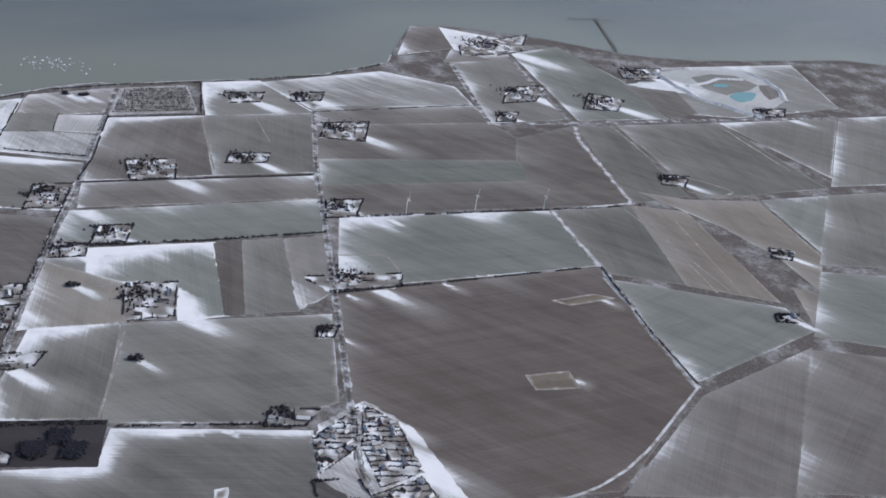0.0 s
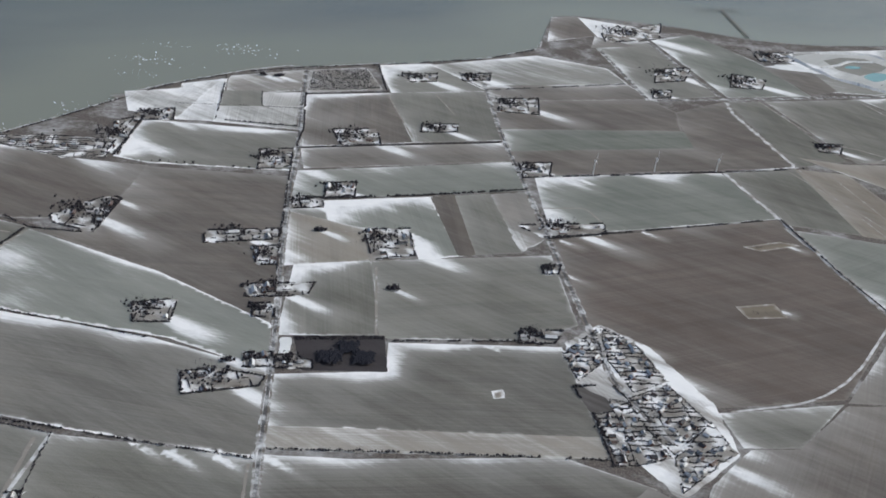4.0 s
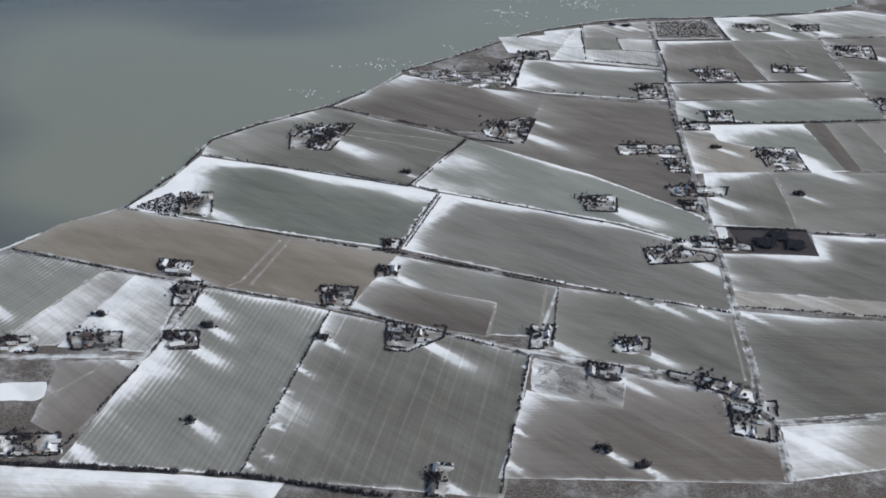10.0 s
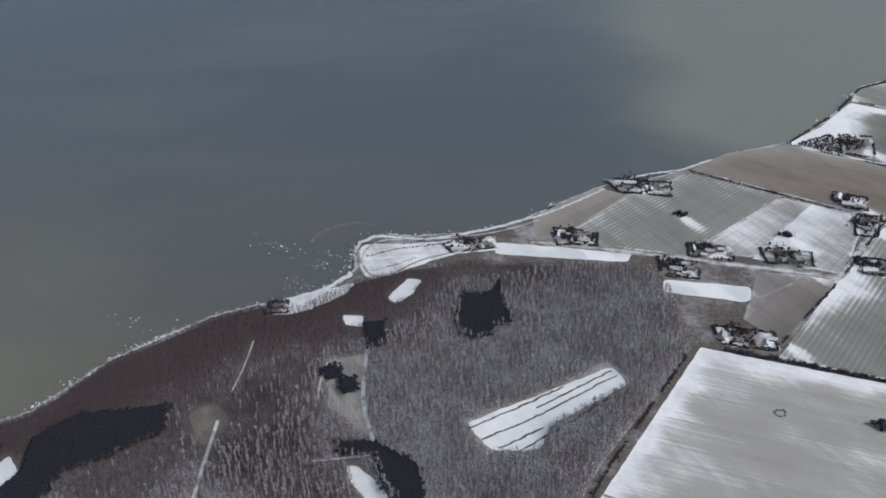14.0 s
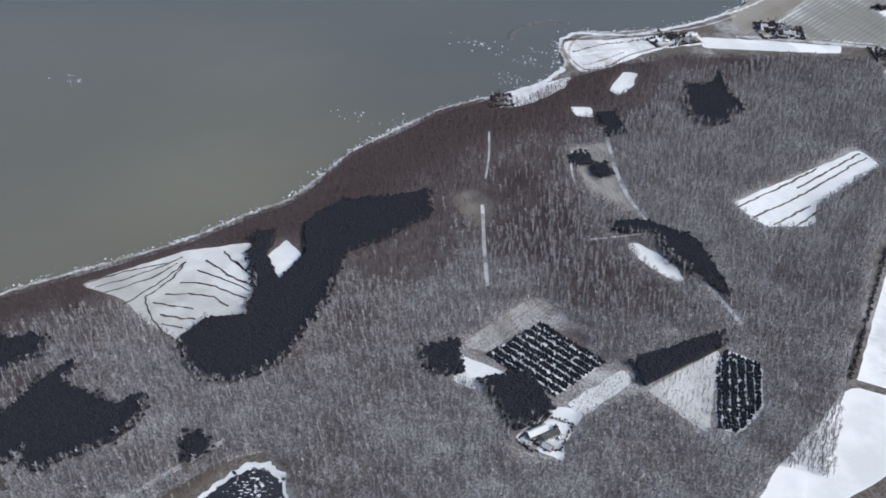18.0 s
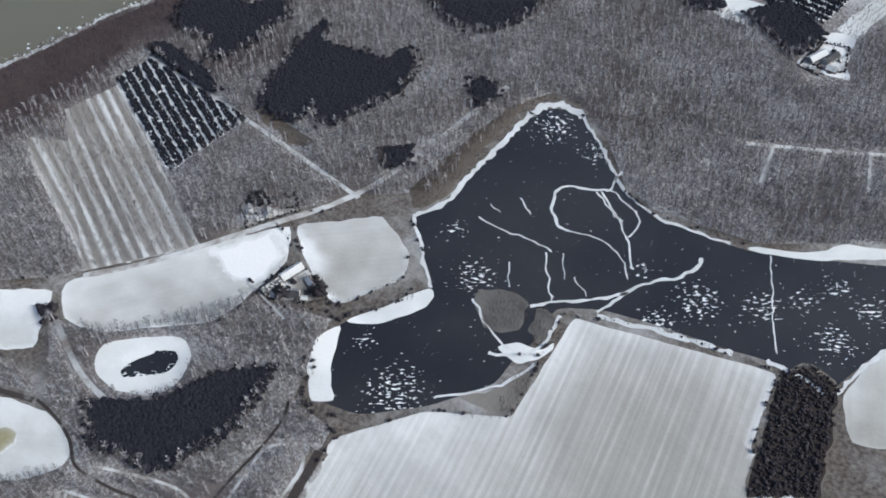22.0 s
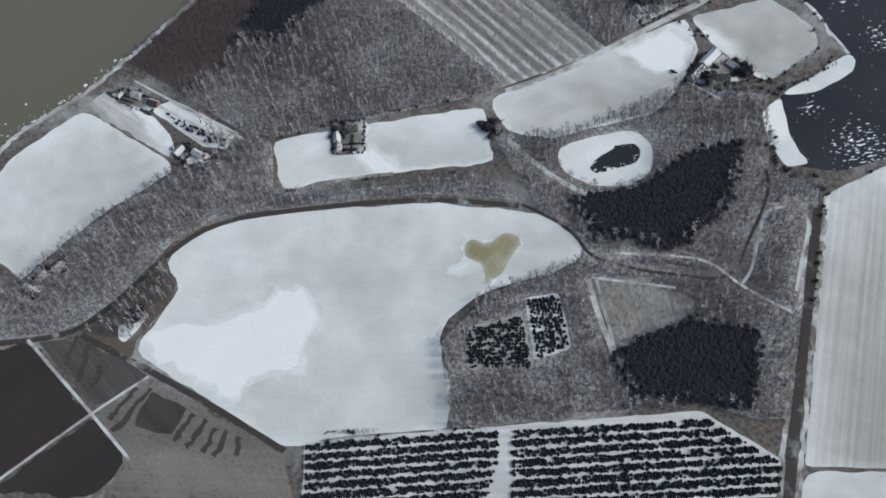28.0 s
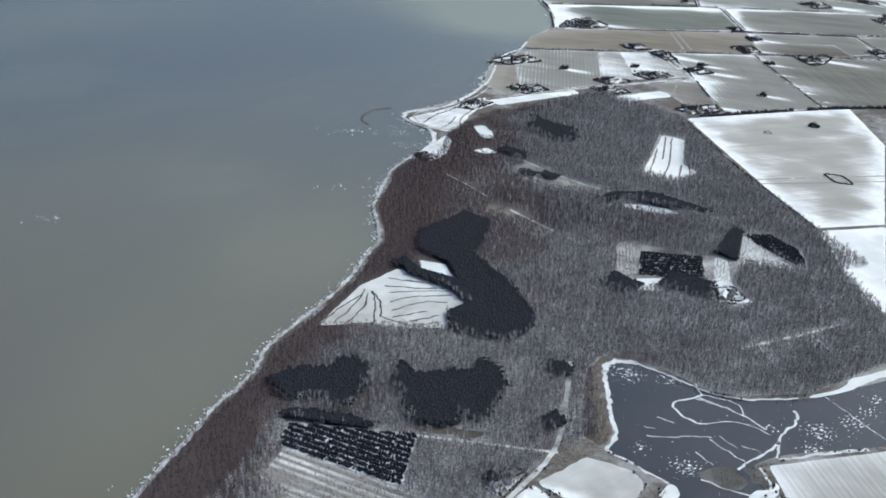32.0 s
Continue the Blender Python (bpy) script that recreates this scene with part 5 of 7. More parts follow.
def house(name, label, length, depth, eave, ridge, wall, roof, chimneys, windows):
    root = tagged(new(name), label, name.replace("_", " "), "village and farm buildings")
    root.scale = (0.72, 0.72, 0.72)
    bm = bmesh.new()
    h, d = length / 2, depth / 2
    ring_low = [bm.verts.new(q) for q in ((-h, -d, 0), (h, -d, 0), (h, d, 0), (-h, d, 0))]
    ring_top = [bm.verts.new(q) for q in ((-h, -d, eave), (h, -d, eave), (h, d, eave), (-h, d, eave))]
    tips = [bm.verts.new((-h, 0, ridge - 0.06)), bm.verts.new((h, 0, ridge - 0.06))]
    for k in range(4):
        bm.faces.new((ring_low[k], ring_low[(k + 1) % 4], ring_top[(k + 1) % 4], ring_top[k]))
    bm.faces.new((ring_top[0], tips[0], ring_top[3]))
    bm.faces.new((ring_top[1], ring_top[2], tips[1]))
    part("wall", bm, wall, root)
    o, thick = 0.22, 0.10
    fall = (ridge - eave) / d
    for s in (1, -1):
        bm = bmesh.new()
        low = eave - fall * o
        q = [(-h - o, s * (d + o), low), (h + o, s * (d + o), low), (h + o, 0, ridge), (-h - o, 0, ridge)]
        a = [bm.verts.new(v) for v in q]
        b = [bm.verts.new((v[0], v[1], v[2] + thick)) for v in q]
        bm.faces.new(a), bm.faces.new(b[::-1])
        for k in range(4):
            bm.faces.new((a[k], a[(k + 1) % 4], b[(k + 1) % 4], b[k]))
        bmesh.ops.recalc_face_normals(bm, faces=bm.faces)
        slope = part("roof_slope", bm, roof, root)
    for k in range(chimneys):
        bm = bmesh.new()
        x = h * (0.5 - k)
        box(bm, x - 0.16, -0.16, ridge - 0.4, x + 0.16, 0.16, ridge + 0.42)
        box(bm, x - 0.2, -0.2, ridge + 0.36, x + 0.2, 0.2, ridge + 0.46)
        part("chimney", bm, WALLS[0], slope, "brick chimney")
    for s in (1, -1):
        for k in range(windows):
            x = -h + (k + 0.5) * length / windows
            bm = bmesh.new()
            box(bm, x - 0.24, s * d - 0.02, eave * 0.4, x + 0.24, s * d + 0.02, eave * 0.85)
            part("window", bm, GLASS, root)
    bm = bmesh.new()
    box(bm, -0.2, -d - 0.03, 0, 0.22, -d + 0.02, eave * 0.85)
    part("door", bm, DOOR, root)
    return root


KINDS = [
    (house("house", "brick house with a snow-streaked slate roof", 5.2, 3.2, 1.25, 2.7, WALLS[0], ROOFS[0], 1, 3), 5.4),
    (house("house", "white rendered house with a tiled roof", 4.6, 3.0, 1.2, 2.6, WALLS[1], ROOFS[1], 1, 3), 5.0),
    (house("house", "white rendered house under a snow-covered roof", 4.8, 3.0, 1.2, 2.5, WALLS[1], ROOFS[2], 1, 3), 5.0),
    (house("house", "brick farmhouse wing with a dark tiled roof", 7.4, 3.2, 1.3, 2.8, WALLS[0], ROOFS[1], 2, 4), 7.5),
    (house("barn", "long grey barn with a snow-covered roof", 10.5, 4.4, 1.9, 3.5, WALLS[2], ROOFS[2], 0, 4), 10.5),
    (house("barn", "long barn with a dark slate roof", 9.0, 4.0, 1.8, 3.3, WALLS[1], ROOFS[0], 0, 4), 9.0),
    (house("shed", "small grey shed with a snowy roof", 2.8, 2.2, 1.0, 1.7, WALLS[2], ROOFS[2], 0, 1), 3.0),
]
used = [0] * len(KINDS)
farm_count = 0


def stand(kind, x, y, turn):
    ob, m = KINDS[kind][0], pose(x, y, 0.08, 0, 0, math.degrees(turn))
    if used[kind]:
        copy_thing(ob, m)
    else:
        ob.matrix_basis = m @ Matrix.Diagonal((*ob.scale, 1))
    used[kind] += 1


PLOTS = radians(11)  # the way in which the village plots run


def farm(count, poly, fixed=()):
    """Buildings in a yard, with trees and brush round them."""
    global farm_count
    farm_count += 1
    e = np.asarray(poly, float)
    k = np.argmax(np.linalg.norm(np.roll(e, -1, 0) - e, axis=1))
    way = np.roll(e, -1, 0)[k] - e[k]
    turn = math.atan2(way[1], way[0])
    v, faces = patch(e, 3.0)
    v = v + np.array([(noise.noise((q[0] * 0.2, q[1] * 0.2, 0)), noise.noise((q[0] * 0.2, q[1] * 0.2, 8))) for q in v]) * 3.5
    snow = np.array([(0.60 if count >= 9 else 0.58) + 0.8 * noise.noise((q[0] * 0.1, q[1] * 0.1, 1)) for q in v])
    tagged(mesh_object("yard", [(x, y, 0.088 + 0.001 * (farm_count % 7)) for x, y in v], faces, BARE["scrub"], ("snow", snow)), "snowy trodden yard and garden ground", "yard", kind="structure")
    size = math.sqrt(max(30.0, 0.5 * abs(np.dot(e[:, 0], np.roll(e[:, 1], -1)) - np.dot(e[:, 1], np.roll(e[:, 0], -1)))))
    crowd = count >= 9
    put, tries = [], 0
    for kind, x, y, degrees in fixed:
        stand(kind, x, y, radians(degrees))
        put.append((np.array((x, y)), KINDS[kind][1] * 0.4))
    while len(put) < count + len(fixed) and tries < 500:
        tries += 1
        p = e.min(0) + np.random.uniform(0, 1, 2) * (e.max(0) - e.min(0))
        if not inside(p[None], e)[0] or edge_distance(p[None], e)[0] < min(2.0, size * 0.12):
            continue
        kind = int(np.random.choice([0, 1, 2, 6, 3], p=[0.3, 0.3, 0.2, 0.1, 0.1])) if crowd or size < 13 else int(np.random.choice(7, p=[0.16, 0.12, 0.12, 0.2, 0.17, 0.15, 0.08]))
        reach = KINDS[kind][1] * 0.5
        if any(np.linalg.norm(p - q) < (reach + r) * (0.75 if tries < 250 else 0.6) for q, r in put):
            continue
        if any(edge_distance(p[None], line, False)[0] < reach * 0.7 + 1.2 for line in WAYS):
            continue
        put.append((p, reach))
        stand(kind, *p, turn + (math.pi / 2 if np.random.random() < 0.4 else 0) + np.random.normal(0, 0.05))
    rim = []
    for a, b in zip(e, np.roll(e, -1, 0)):
        steps = max(2, int(np.linalg.norm(b - a) / 0.6))
        rim.append(a + (b - a) * (np.arange(steps) / steps)[:, None] + np.random.normal(0, 0.3, (steps, 2)))
    rim = np.concatenate(rim)
    rim = rim[np.array([noise.noise((q[0] * 0.09, q[1] * 0.09, farm_count)) for q in rim]) > (-0.04 if crowd else -0.16 if e[0][1] > 0 else -0.6)]
    axis, lines = np.array((math.cos(turn), math.sin(turn))), [rim]
    for k in range(int(size / 3.0) + 2):
        p = e.min(0) + np.random.uniform(0, 1, 2) * (e.max(0) - e.min(0))
        d = axis if k % 3 else np.array((-axis[1], axis[0]))
        lines.append(p + d * np.arange(0, np.random.uniform(3, 10), 0.55)[:, None] + np.random.normal(0, 0.15, 2))
    if crowd:
        lines = [rim]
        across = np.array((math.cos(PLOTS), math.sin(PLOTS)))
        up = np.array((-across[1], across[0]))
        r = (e - e.mean(0)) @ np.c_[across, up]
        for s in np.arange(r[:, 1].min(), r[:, 1].max(), 4.4):
            u = np.arange(r[:, 0].min(), r[:, 0].max(), 0.42)
            keep = np.array([noise.noise((q * 0.09, s * 3.7, farm_count)) for q in u]) > -0.12
            bend = np.array([2.2 * noise.noise((q * 0.11, s * 0.3, farm_count + 2)) for q in u])[keep]
            lines.append(e.mean(0) + u[keep, None] * across + (s + bend + np.random.normal(0, 0.4, keep.sum()))[:, None] * up)
        for s in np.arange(r[:, 0].min(), r[:, 0].max(), 6.5):
            u = np.arange(r[:, 1].min(), r[:, 1].max(), 0.8)
            keep = np.array([noise.noise((q * 0.12, s * 2.9, farm_count + 5)) for q in u]) > 0.12
            lines.append(e.mean(0) + (s + np.random.normal(0, 0.2, keep.sum()))[:, None] * across + u[keep, None] * up)
    brush = np.concatenate(lines)
    brush = brush[(np.arange(len(brush)) < len(rim)) | inside(brush, e)]
    edge_count = len(rim)
    for q, r in put:
        clear = np.linalg.norm(brush - q, axis=1) > r * 0.6
        edge_count = int(clear[:edge_count].sum())
        brush = brush[clear]
    tagged(planted("garden_hedge", brush, np.random.uniform(0.6, 1.25 if crowd else 1.5, len(brush)) * np.where((np.arange(len(brush)) < edge_count) & (not crowd), 1.35 if e[0][1] > 0 else 0.85, 1.0), BUSHES, TWIG_DARK), "dark bare garden hedges in straight lines round buildings", "hedge", "garden hedges")
    mid = e.mean(0) - np.array((WX, WY)) * size * 0.25
    trees = mid + np.random.normal(0, size * 0.19, (14 if crowd else int(size * 4.6) + 8 if e[0][1] > 0 else int(size * 1.3) + 2, 2))
    loose = spread_in(e, 9.0 if crowd else 6.0, 0.5)
    trees = np.r_[trees, loose[np.random.uniform(0, 1, len(loose)) < 0.6]]
    for q, r in put:
        trees = trees[np.linalg.norm(trees - q, axis=1) > r * 0.7]
    if len(trees) > 1:
        tagged(planted("garden_trees", trees, np.random.uniform(1.3, 3.0, len(trees)), [*BUSHES[:3], *TREES[:4]], TWIG_DARK), "clump of bare dark trees and bushes beside farm buildings", "trees", kind="stuff")


# ---- wind turbines ----
STEEL = plain("turbine_paint", (0.70, 0.71, 0.72), (0.76, 0.77, 0.78), 0.4)


def turbine(spot):
    root = tagged(new("wind_turbine"), "white three-bladed wind turbine in a field", "wind turbine", "wind turbines")
    root.location = (*spot[0], 0)
    root.rotation_euler, root.scale = (0, 0, radians(70)), (0.8, 0.8, 0.8)
    bm = bmesh.new()
    bmesh.ops.create_cone(bm, cap_ends=True, segments=12, radius1=0.55, radius2=0.3, depth=16, matrix=Matrix.Translation((0, 0, 8)))
    part("tower", bm, STEEL, root)
    bm = bmesh.new()
    box(bm, -0.45, -1.1, 15.8, 0.45, 1.3, 16.7)
    bmesh.ops.bevel(bm, geom=bm.edges[:], offset=0.12, segments=1, affect="EDGES")
    part("nacelle", bm, STEEL, root)
    bm = bmesh.new()
    bmesh.ops.create_icosphere(bm, subdivisions=2, radius=0.45, matrix=Matrix.Translation((0, -1.3, 16.25)))
    hub = part("hub", bm, STEEL, root)
    for k in range(3):
        bm = bmesh.new()
        q = [bm.verts.new(v) for v in ((-0.18, -0.06, 0.3), (0.5, 0.0, 1.8), (0.1, 0.0, 8.2), (-0.05, 0.0, 8.2), (-0.3, -0.06, 1.8))]
        w = [bm.verts.new((v.co.x, v.co.y + 0.14, v.co.z)) for v in q]
        bm.faces.new(q), bm.faces.new(w[::-1])
        for j in range(5):
            bm.faces.new((q[j], q[(j + 1) % 5], w[(j + 1) % 5], w[j]))
        bmesh.ops.transform(bm, matrix=Matrix.Translation((0, -1.4, 16.25)) @ Matrix.Rotation(radians(120 * k + 10), 4, "Y"), verts=bm.verts)
        part("blade", bm, STEEL, hub)


# ---- shore ----
ROCK = plain("breakwater_stone", (0.06, 0.058, 0.056), (0.20, 0.20, 0.20), 0.9, 0.3)
FLOE = plain("shore_ice", (0.62, 0.65, 0.66), (0.80, 0.82, 0.84), 0.7, 0.5)


def chunk():
    v, f = cone(6, 0, 0.5, 0.5, 0.4)
    return v, f


CHUNKS = [chunk() for _ in range(5)]


def rocks(width, line):
    pts, out = np.asarray(line, float), []
    for a, b in zip(pts, pts[1:]):
        count = int(np.linalg.norm(b - a) * 3.0) + 2
        out.append(a + (b - a) * np.random.uniform(0, 1, (count, 1)) + np.random.normal(0, width * 0.28, (count, 2)))
    p = np.concatenate(out)
    tagged(planted("breakwater", p, np.random.uniform(0.9, 2.6, len(p)), CHUNKS, ROCK, -0.85), "curved breakwater of grey boulders in the sea", "breakwater", kind="stuff")


PALE = strip_material("pale_wheel_track", (0.21, 0.195, 0.175), (0.29, 0.27, 0.245), 0.12)


def strip(width, line):
    global way_count
    way_count += 1
    tagged(ribbon("tramline", line, width, 0.11 + 0.002 * (way_count % 8), PALE, 0.25), "pale snow-filled wheel track across a field", "track", "wheel tracks", "structure")


def pond(poly):
    v, faces = patch(soften(poly, 1.6), 0.7)
    frost = np.clip(1.15 - edge_distance(v, poly) / 2.2, 0, 1) * np.clip(0.75 - (v @ np.array((-0.5, 0.85)) - np.mean(poly, 0) @ np.array((-0.5, 0.85))) / 7, 0.25, 1.25)
    v = v + np.array([(noise.noise((q[0] * 0.6, q[1] * 0.6, 0)), noise.noise((q[0] * 0.6, q[1] * 0.6, 8))) for q in v]) * 0.7
    tagged(mesh_object("pond", [(x, y, 0.12) for x, y in v], faces, LAKE_ICE, ("frost", frost)), "small dark frozen pond with flecks of snow", "pond", kind="structure")


POOL = Nodes("turquoise_water", 0.2, 0.5).done((0.16, 0.33, 0.34))


def quarry_pool(poly):
    v, faces = patch(soften(poly, 8.0), 5.0)
    tagged(mesh_object("quarry_pool", [(x, y, 0.16) for x, y in v], faces, POOL), "pale turquoise pool on the quarry floor", "pool", kind="structure")


def bank(width, height, line):
    """A heaped bank of pale spoil along a line."""
    ob = ribbon("spoil_bank", line, width, 0.1, PALE_CHALK, 0.35)
    me = ob.data
    half = len(me.vertices) // 2
    crest = [(me.vertices[k].co + me.vertices[half + k].co) / 2 for k in range(half)]
    foot = [tuple(v.co) for v in me.vertices]
    top = [(q.x, q.y, height * (0.75 + 0.5 * noise.noise((q.x * 0.05, q.y * 0.05, 3)))) for q in crest]
    me.clear_geometry()
    me.from_pydata(foot + top, [], [f for k in range(half - 1) for f in ((k, k + 1, 2 * half + k + 1, 2 * half + k), (2 * half + k, 2 * half + k + 1, half + k + 1, half + k))])
    tagged(ob, "heaped bank of pale chalk round a quarry", "spoil bank", "quarry banks", "structure")


def jetty(deck, line):
    """A light timber pier on posts."""
    root = tagged(new("sea_jetty"), "long dark timber jetty on posts out in the sea", "jetty", "jetties")
    ob = ribbon("deck", line, deck, 1.2, DOOR)
    ob.parent = root
    pts = np.asarray(line, float)
    for a, b in zip(pts, pts[1:]):
        for k in range(int(np.linalg.norm(b - a) / 9) + 1):
            p = a + (b - a) / np.linalg.norm(b - a) * 9 * k
            bm = bmesh.new()
            box(bm, p[0] - 0.3, p[1] - 0.3, -1.4, p[0] + 0.3, p[1] + 0.3, 1.22)
            part("post", bm, DOOR, root)


def floes(size, spot):
    p = np.asarray(spot[0]) + np.random.normal(0, size, (22, 2)) * (1.6, 0.7)
    tagged(planted("ice_floes", p, np.random.uniform(0.3, 1.0, len(p)) * (0.4 + size / 8), CHUNKS, FLOE, -0.9), "loose white ice floes drifting on the sea", "ice floes", kind="stuff")


def beach(width, line):
    tagged(ribbon("shore_snow", line, width, 0.10, CRACK, 0.6), "strip of snow lying along the beach", "snow", "beach snow", "structure")


opening([(-389.8, 56.9), (-390.9, 70.3), (-374.9, 68.6), (-366.3, 43.8), (-369.5, 27.7), (-377.4, 26.2)])
opening([(-635.4, -26.9), (-613.6, 13), (-592.1, 33.1), (-568.7, 7.8), (-562.5, -10.2), (-573.3, -18.2), (-574.7, -34), (-595.2, -30.5)])
opening([(-425.4, 163.8), (-389.9, 240.8), (-375.2, 229.5), (-391.6, 180.9), (-385.9, 163.3), (-405.2, 151.4)])
opening([(-453.3, 114.6), (-448.2, 117.7), (-418.9, 102.4), (-420.7, 96.2), (-434, 99.4)])
opening([(-520.5, 234.6), (-522.4, 259.6), (-513.6, 262.5), (-508.5, 241.7), (-511.5, 230.6)])
opening([(-529.9, 209.8), (-519.1, 216.2), (-510.5, 203.8), (-520.4, 199.8)])
opening([(-471.6, 1.8), (-478.2, 20.7), (-467.9, 61.4), (-457.6, 60.7), (-426.2, 40.3), (-414.9, 42.8), (-392.5, 69.4), (-378.3, 22.7), (-406.9, 31), (-419.2, 8.5), (-414.4, -14.6), (-431.6, -22.9), (-435.7, -12.4), (-432.5, 11.3)])
opening([(-653.7, -167.4), (-660.9, -159.6), (-617.6, -145.3), (-577.1, -173.9), (-592.9, -189.5), (-605.2, -196.7)])
opening([(-658.3, -143.4), (-649.6, -124.1), (-577.4, -173.7), (-604.1, -198.8)])
opening([(-653.3, -122.5), (-648.7, -106.6), (-595.4, -118.5), (-604.9, -153.5)])
opening([(-509.5, 171.3), (-497, 185), (-473.7, 152.7), (-450.1, 131), (-484.6, 140.7)])
opening([(-581.1, -222.9), (-576.3, -212.6), (-568.9, -206.3), (-559.8, -203.7), (-553.1, -207.3), (-550.8, -215.9), (-555, -225.3), (-564.2, -229.6), (-573.8, -228.6)])
opening([(-587.7, -285.6), (-574.2, -277.6), (-575.6, -271.2), (-566.6, -267.1), (-558, -283.7), (-566.7, -293.1), (-584, -298.3)])
opening([(-558.9, -260.4), (-544.5, -256.9), (-530, -260.1), (-533.1, -269.3), (-544.5, -278.5), (-548.5, -281.3), (-557.2, -264.8)])
opening([(-598.5, -115.5), (-595.2, -110.7), (-567.3, -118.6), (-572.4, -123.9)])
opening([(-536.3, 105.6), (-531.7, 117.9), (-516.9, 112.3), (-507.6, 95.3), (-516, 90.4)])
opening([(-581, 27.6), (-582.1, 44.5), (-565.5, 37), (-562.4, 14.8)])
opening([(-353.2, 21.8), (-343.9, 24.6), (-319.6, 23.1), (-309.3, -23.4), (-353.7, -27.7)])
beach(3.0, [(-571.2, 193.9), (-563.2, 206.3), (-552.9, 225.5), (-551.5, 247)])
beach(2.4, [(-570.3, 277.2), (-566.4, 289.8), (-538.1, 301.2), (-518.5, 324.5), (-508.4, 339.3)])
beach(1.6, [(-509.2, 340.5), (-497.5, 359.9), (-488.6, 385.2), (-480.8, 414.5)])
beach(1.8, [(-479.7, 427.6), (-466.2, 449.1), (-450.1, 466.3), (-440.7, 490.3)])
beach(2.4, [(-550.8, 265.5), (-538.3, 280.2), (-527.2, 291.9), (-524, 303.8), (-504.4, 321.3)])
beach(1.6, [(-327.7, 769), (-318.3, 788.8)])
strip(2.2, [(-296.3, 525.1), (-302.2, 465.9)])
strip(2.2, [(-290.4, 527), (-295.3, 464.3)])
strip(2.0, [(-125.3, 510.1), (-124.2, 456.9)])
strip(2.0, [(-175.5, 484.9), (-152, 483.2), (-152.1, 446)])
strip(1.6, [(-207.2, 731.3), (-219.6, 688.6)])
strip(1.6, [(-313, 714.5), (-259.7, 708.6), (-213.3, 699.9)])
strip(1.6, [(-301.3, 723.4), (-253.8, 726.5), (-216.9, 725.2)])
strip(1.6, [(-17.1, 507.2), (-11.5, 439.4)])
strip(1.4, [(23.1, 769.7), (23.9, 740.3), (54.9, 756.4)])
strip(1.6, [(29.4, 735.3), (36.6, 645.4)])
strip(1.6, [(11.6, 1097.5), (42.2, 985.6)])
strip(1.4, [(57.7, 1115.4), (77.6, 1062.1)])
strip(1.6, [(412.2, 1218.1), (445.4, 1126.4)])
strip(1.6, [(527.9, 1261.8), (575.4, 1155.6)])
strip(1.6, [(397.6, 1022.1), (437.8, 880.5)])
strip(1.4, [(425.2, 1018.2), (457.7, 885.7)])
strip(1.6, [(151.6, 867.5), (186.5, 877.4), (198.6, 849.8)])
strip(1.4, [(-10.9, 782.4), (18.9, 787.9)])
strip(1.4, [(-307.5, 459.4), (-302.4, 467.4)])
strip(1.6, [(-384.3, 456.8), (-405.4, 357.7)])
strip(1.2, [(-465.2, 411), (-471.5, 361.2)])
strip(1.6, [(-338.5, 366.3), (-352.6, 333.1), (-352, 325.2)])
strip(1.4, [(-351.4, 153.2), (-261.6, 157.5)])
strip(1.4, [(-354.3, 145.5), (-266.5, 147.7)])
strip(1.8, [(404.5, 1219), (435.9, 1129.2), (445.9, 1127.8)])
strip(2.0, [(448.5, 1107.3), (478.3, 1097.4), (501.8, 1083), (477.6, 1061.6), (454.2, 1071.2)])
strip(2.0, [(477.6, 1061.6), (517.1, 1079.2), (527.9, 1049.4)])
strip(2.2, [(530.4, 1254.6), (544.9, 1220.1), (568.8, 1167.7)])
strip(1.6, [(386.5, 1014.2), (426.2, 935.1), (449, 886)])
strip(1.4, [(-552.2, 257.4), (-541.5, 249.2), (-532.3, 252.4), (-530.4, 264.9), (-527.5, 278.9), (-513.7, 300.4)])
strip(1.4, [(-566.5, 271.6), (-552.1, 255.3), (-551.8, 249.7)])
strip(1.2, [(-644.4, -250), (-632.2, -243.2), (-625.7, -241)])
pond([(-570.2, -223.4), (-567.2, -224.6), (-563.2, -221.8), (-557.8, -218.6), (-556.2, -214.2), (-557.8, -211.1), (-560.9, -210.4), (-564.6, -213.2), (-568, -218.2)])
bank(9, 3.0, [(486, 1419), (504.8, 1379.1), (523.8, 1345.6), (546.7, 1331), (568.6, 1314.4), (590, 1306)])
bank(8, 2.4, [(528, 1451), (569.7, 1466), (609.3, 1474), (630, 1448), (639, 1412), (634, 1380)])
bank(6, 1.8, [(520, 1385), (545, 1405), (566, 1430), (600, 1440)])
pond([(-681.4, -310.7), (-681.7, -306.9), (-678.5, -304.2), (-676.9, -305.7), (-677, -309.6), (-679.2, -312.4)])
quarry_pool([(563, 1365.6), (583.2, 1390.6), (605.3, 1393.8), (593.2, 1365.5), (572.6, 1348.4)])
quarry_pool([(548, 1396), (562, 1412), (578, 1410), (566, 1396)])
jetty(2.4, [(451.8, 1488.3), (443.2, 1626.3)])
jetty(2.4, [(405.2, 1609.8), (470, 1634.1)])
floes(9, [(-234.3, 1119.7)])
floes(9, [(-222.6, 1176.1)])
floes(12, [(-142.9, 1187.8)])
floes(8, [(-224.3, 1073.6)])
floes(14, [(-145.9, 1191)])
floes(14, [(-223.8, 1122)])
floes(10, [(-310.1, 907.3)])
floes(10, [(-244.1, 973.3)])
floes(9, [(-152.4, 1181.2)])
floes(12, [(-311.8, 883.7)])
floes(9, [(-359.7, 798.8)])
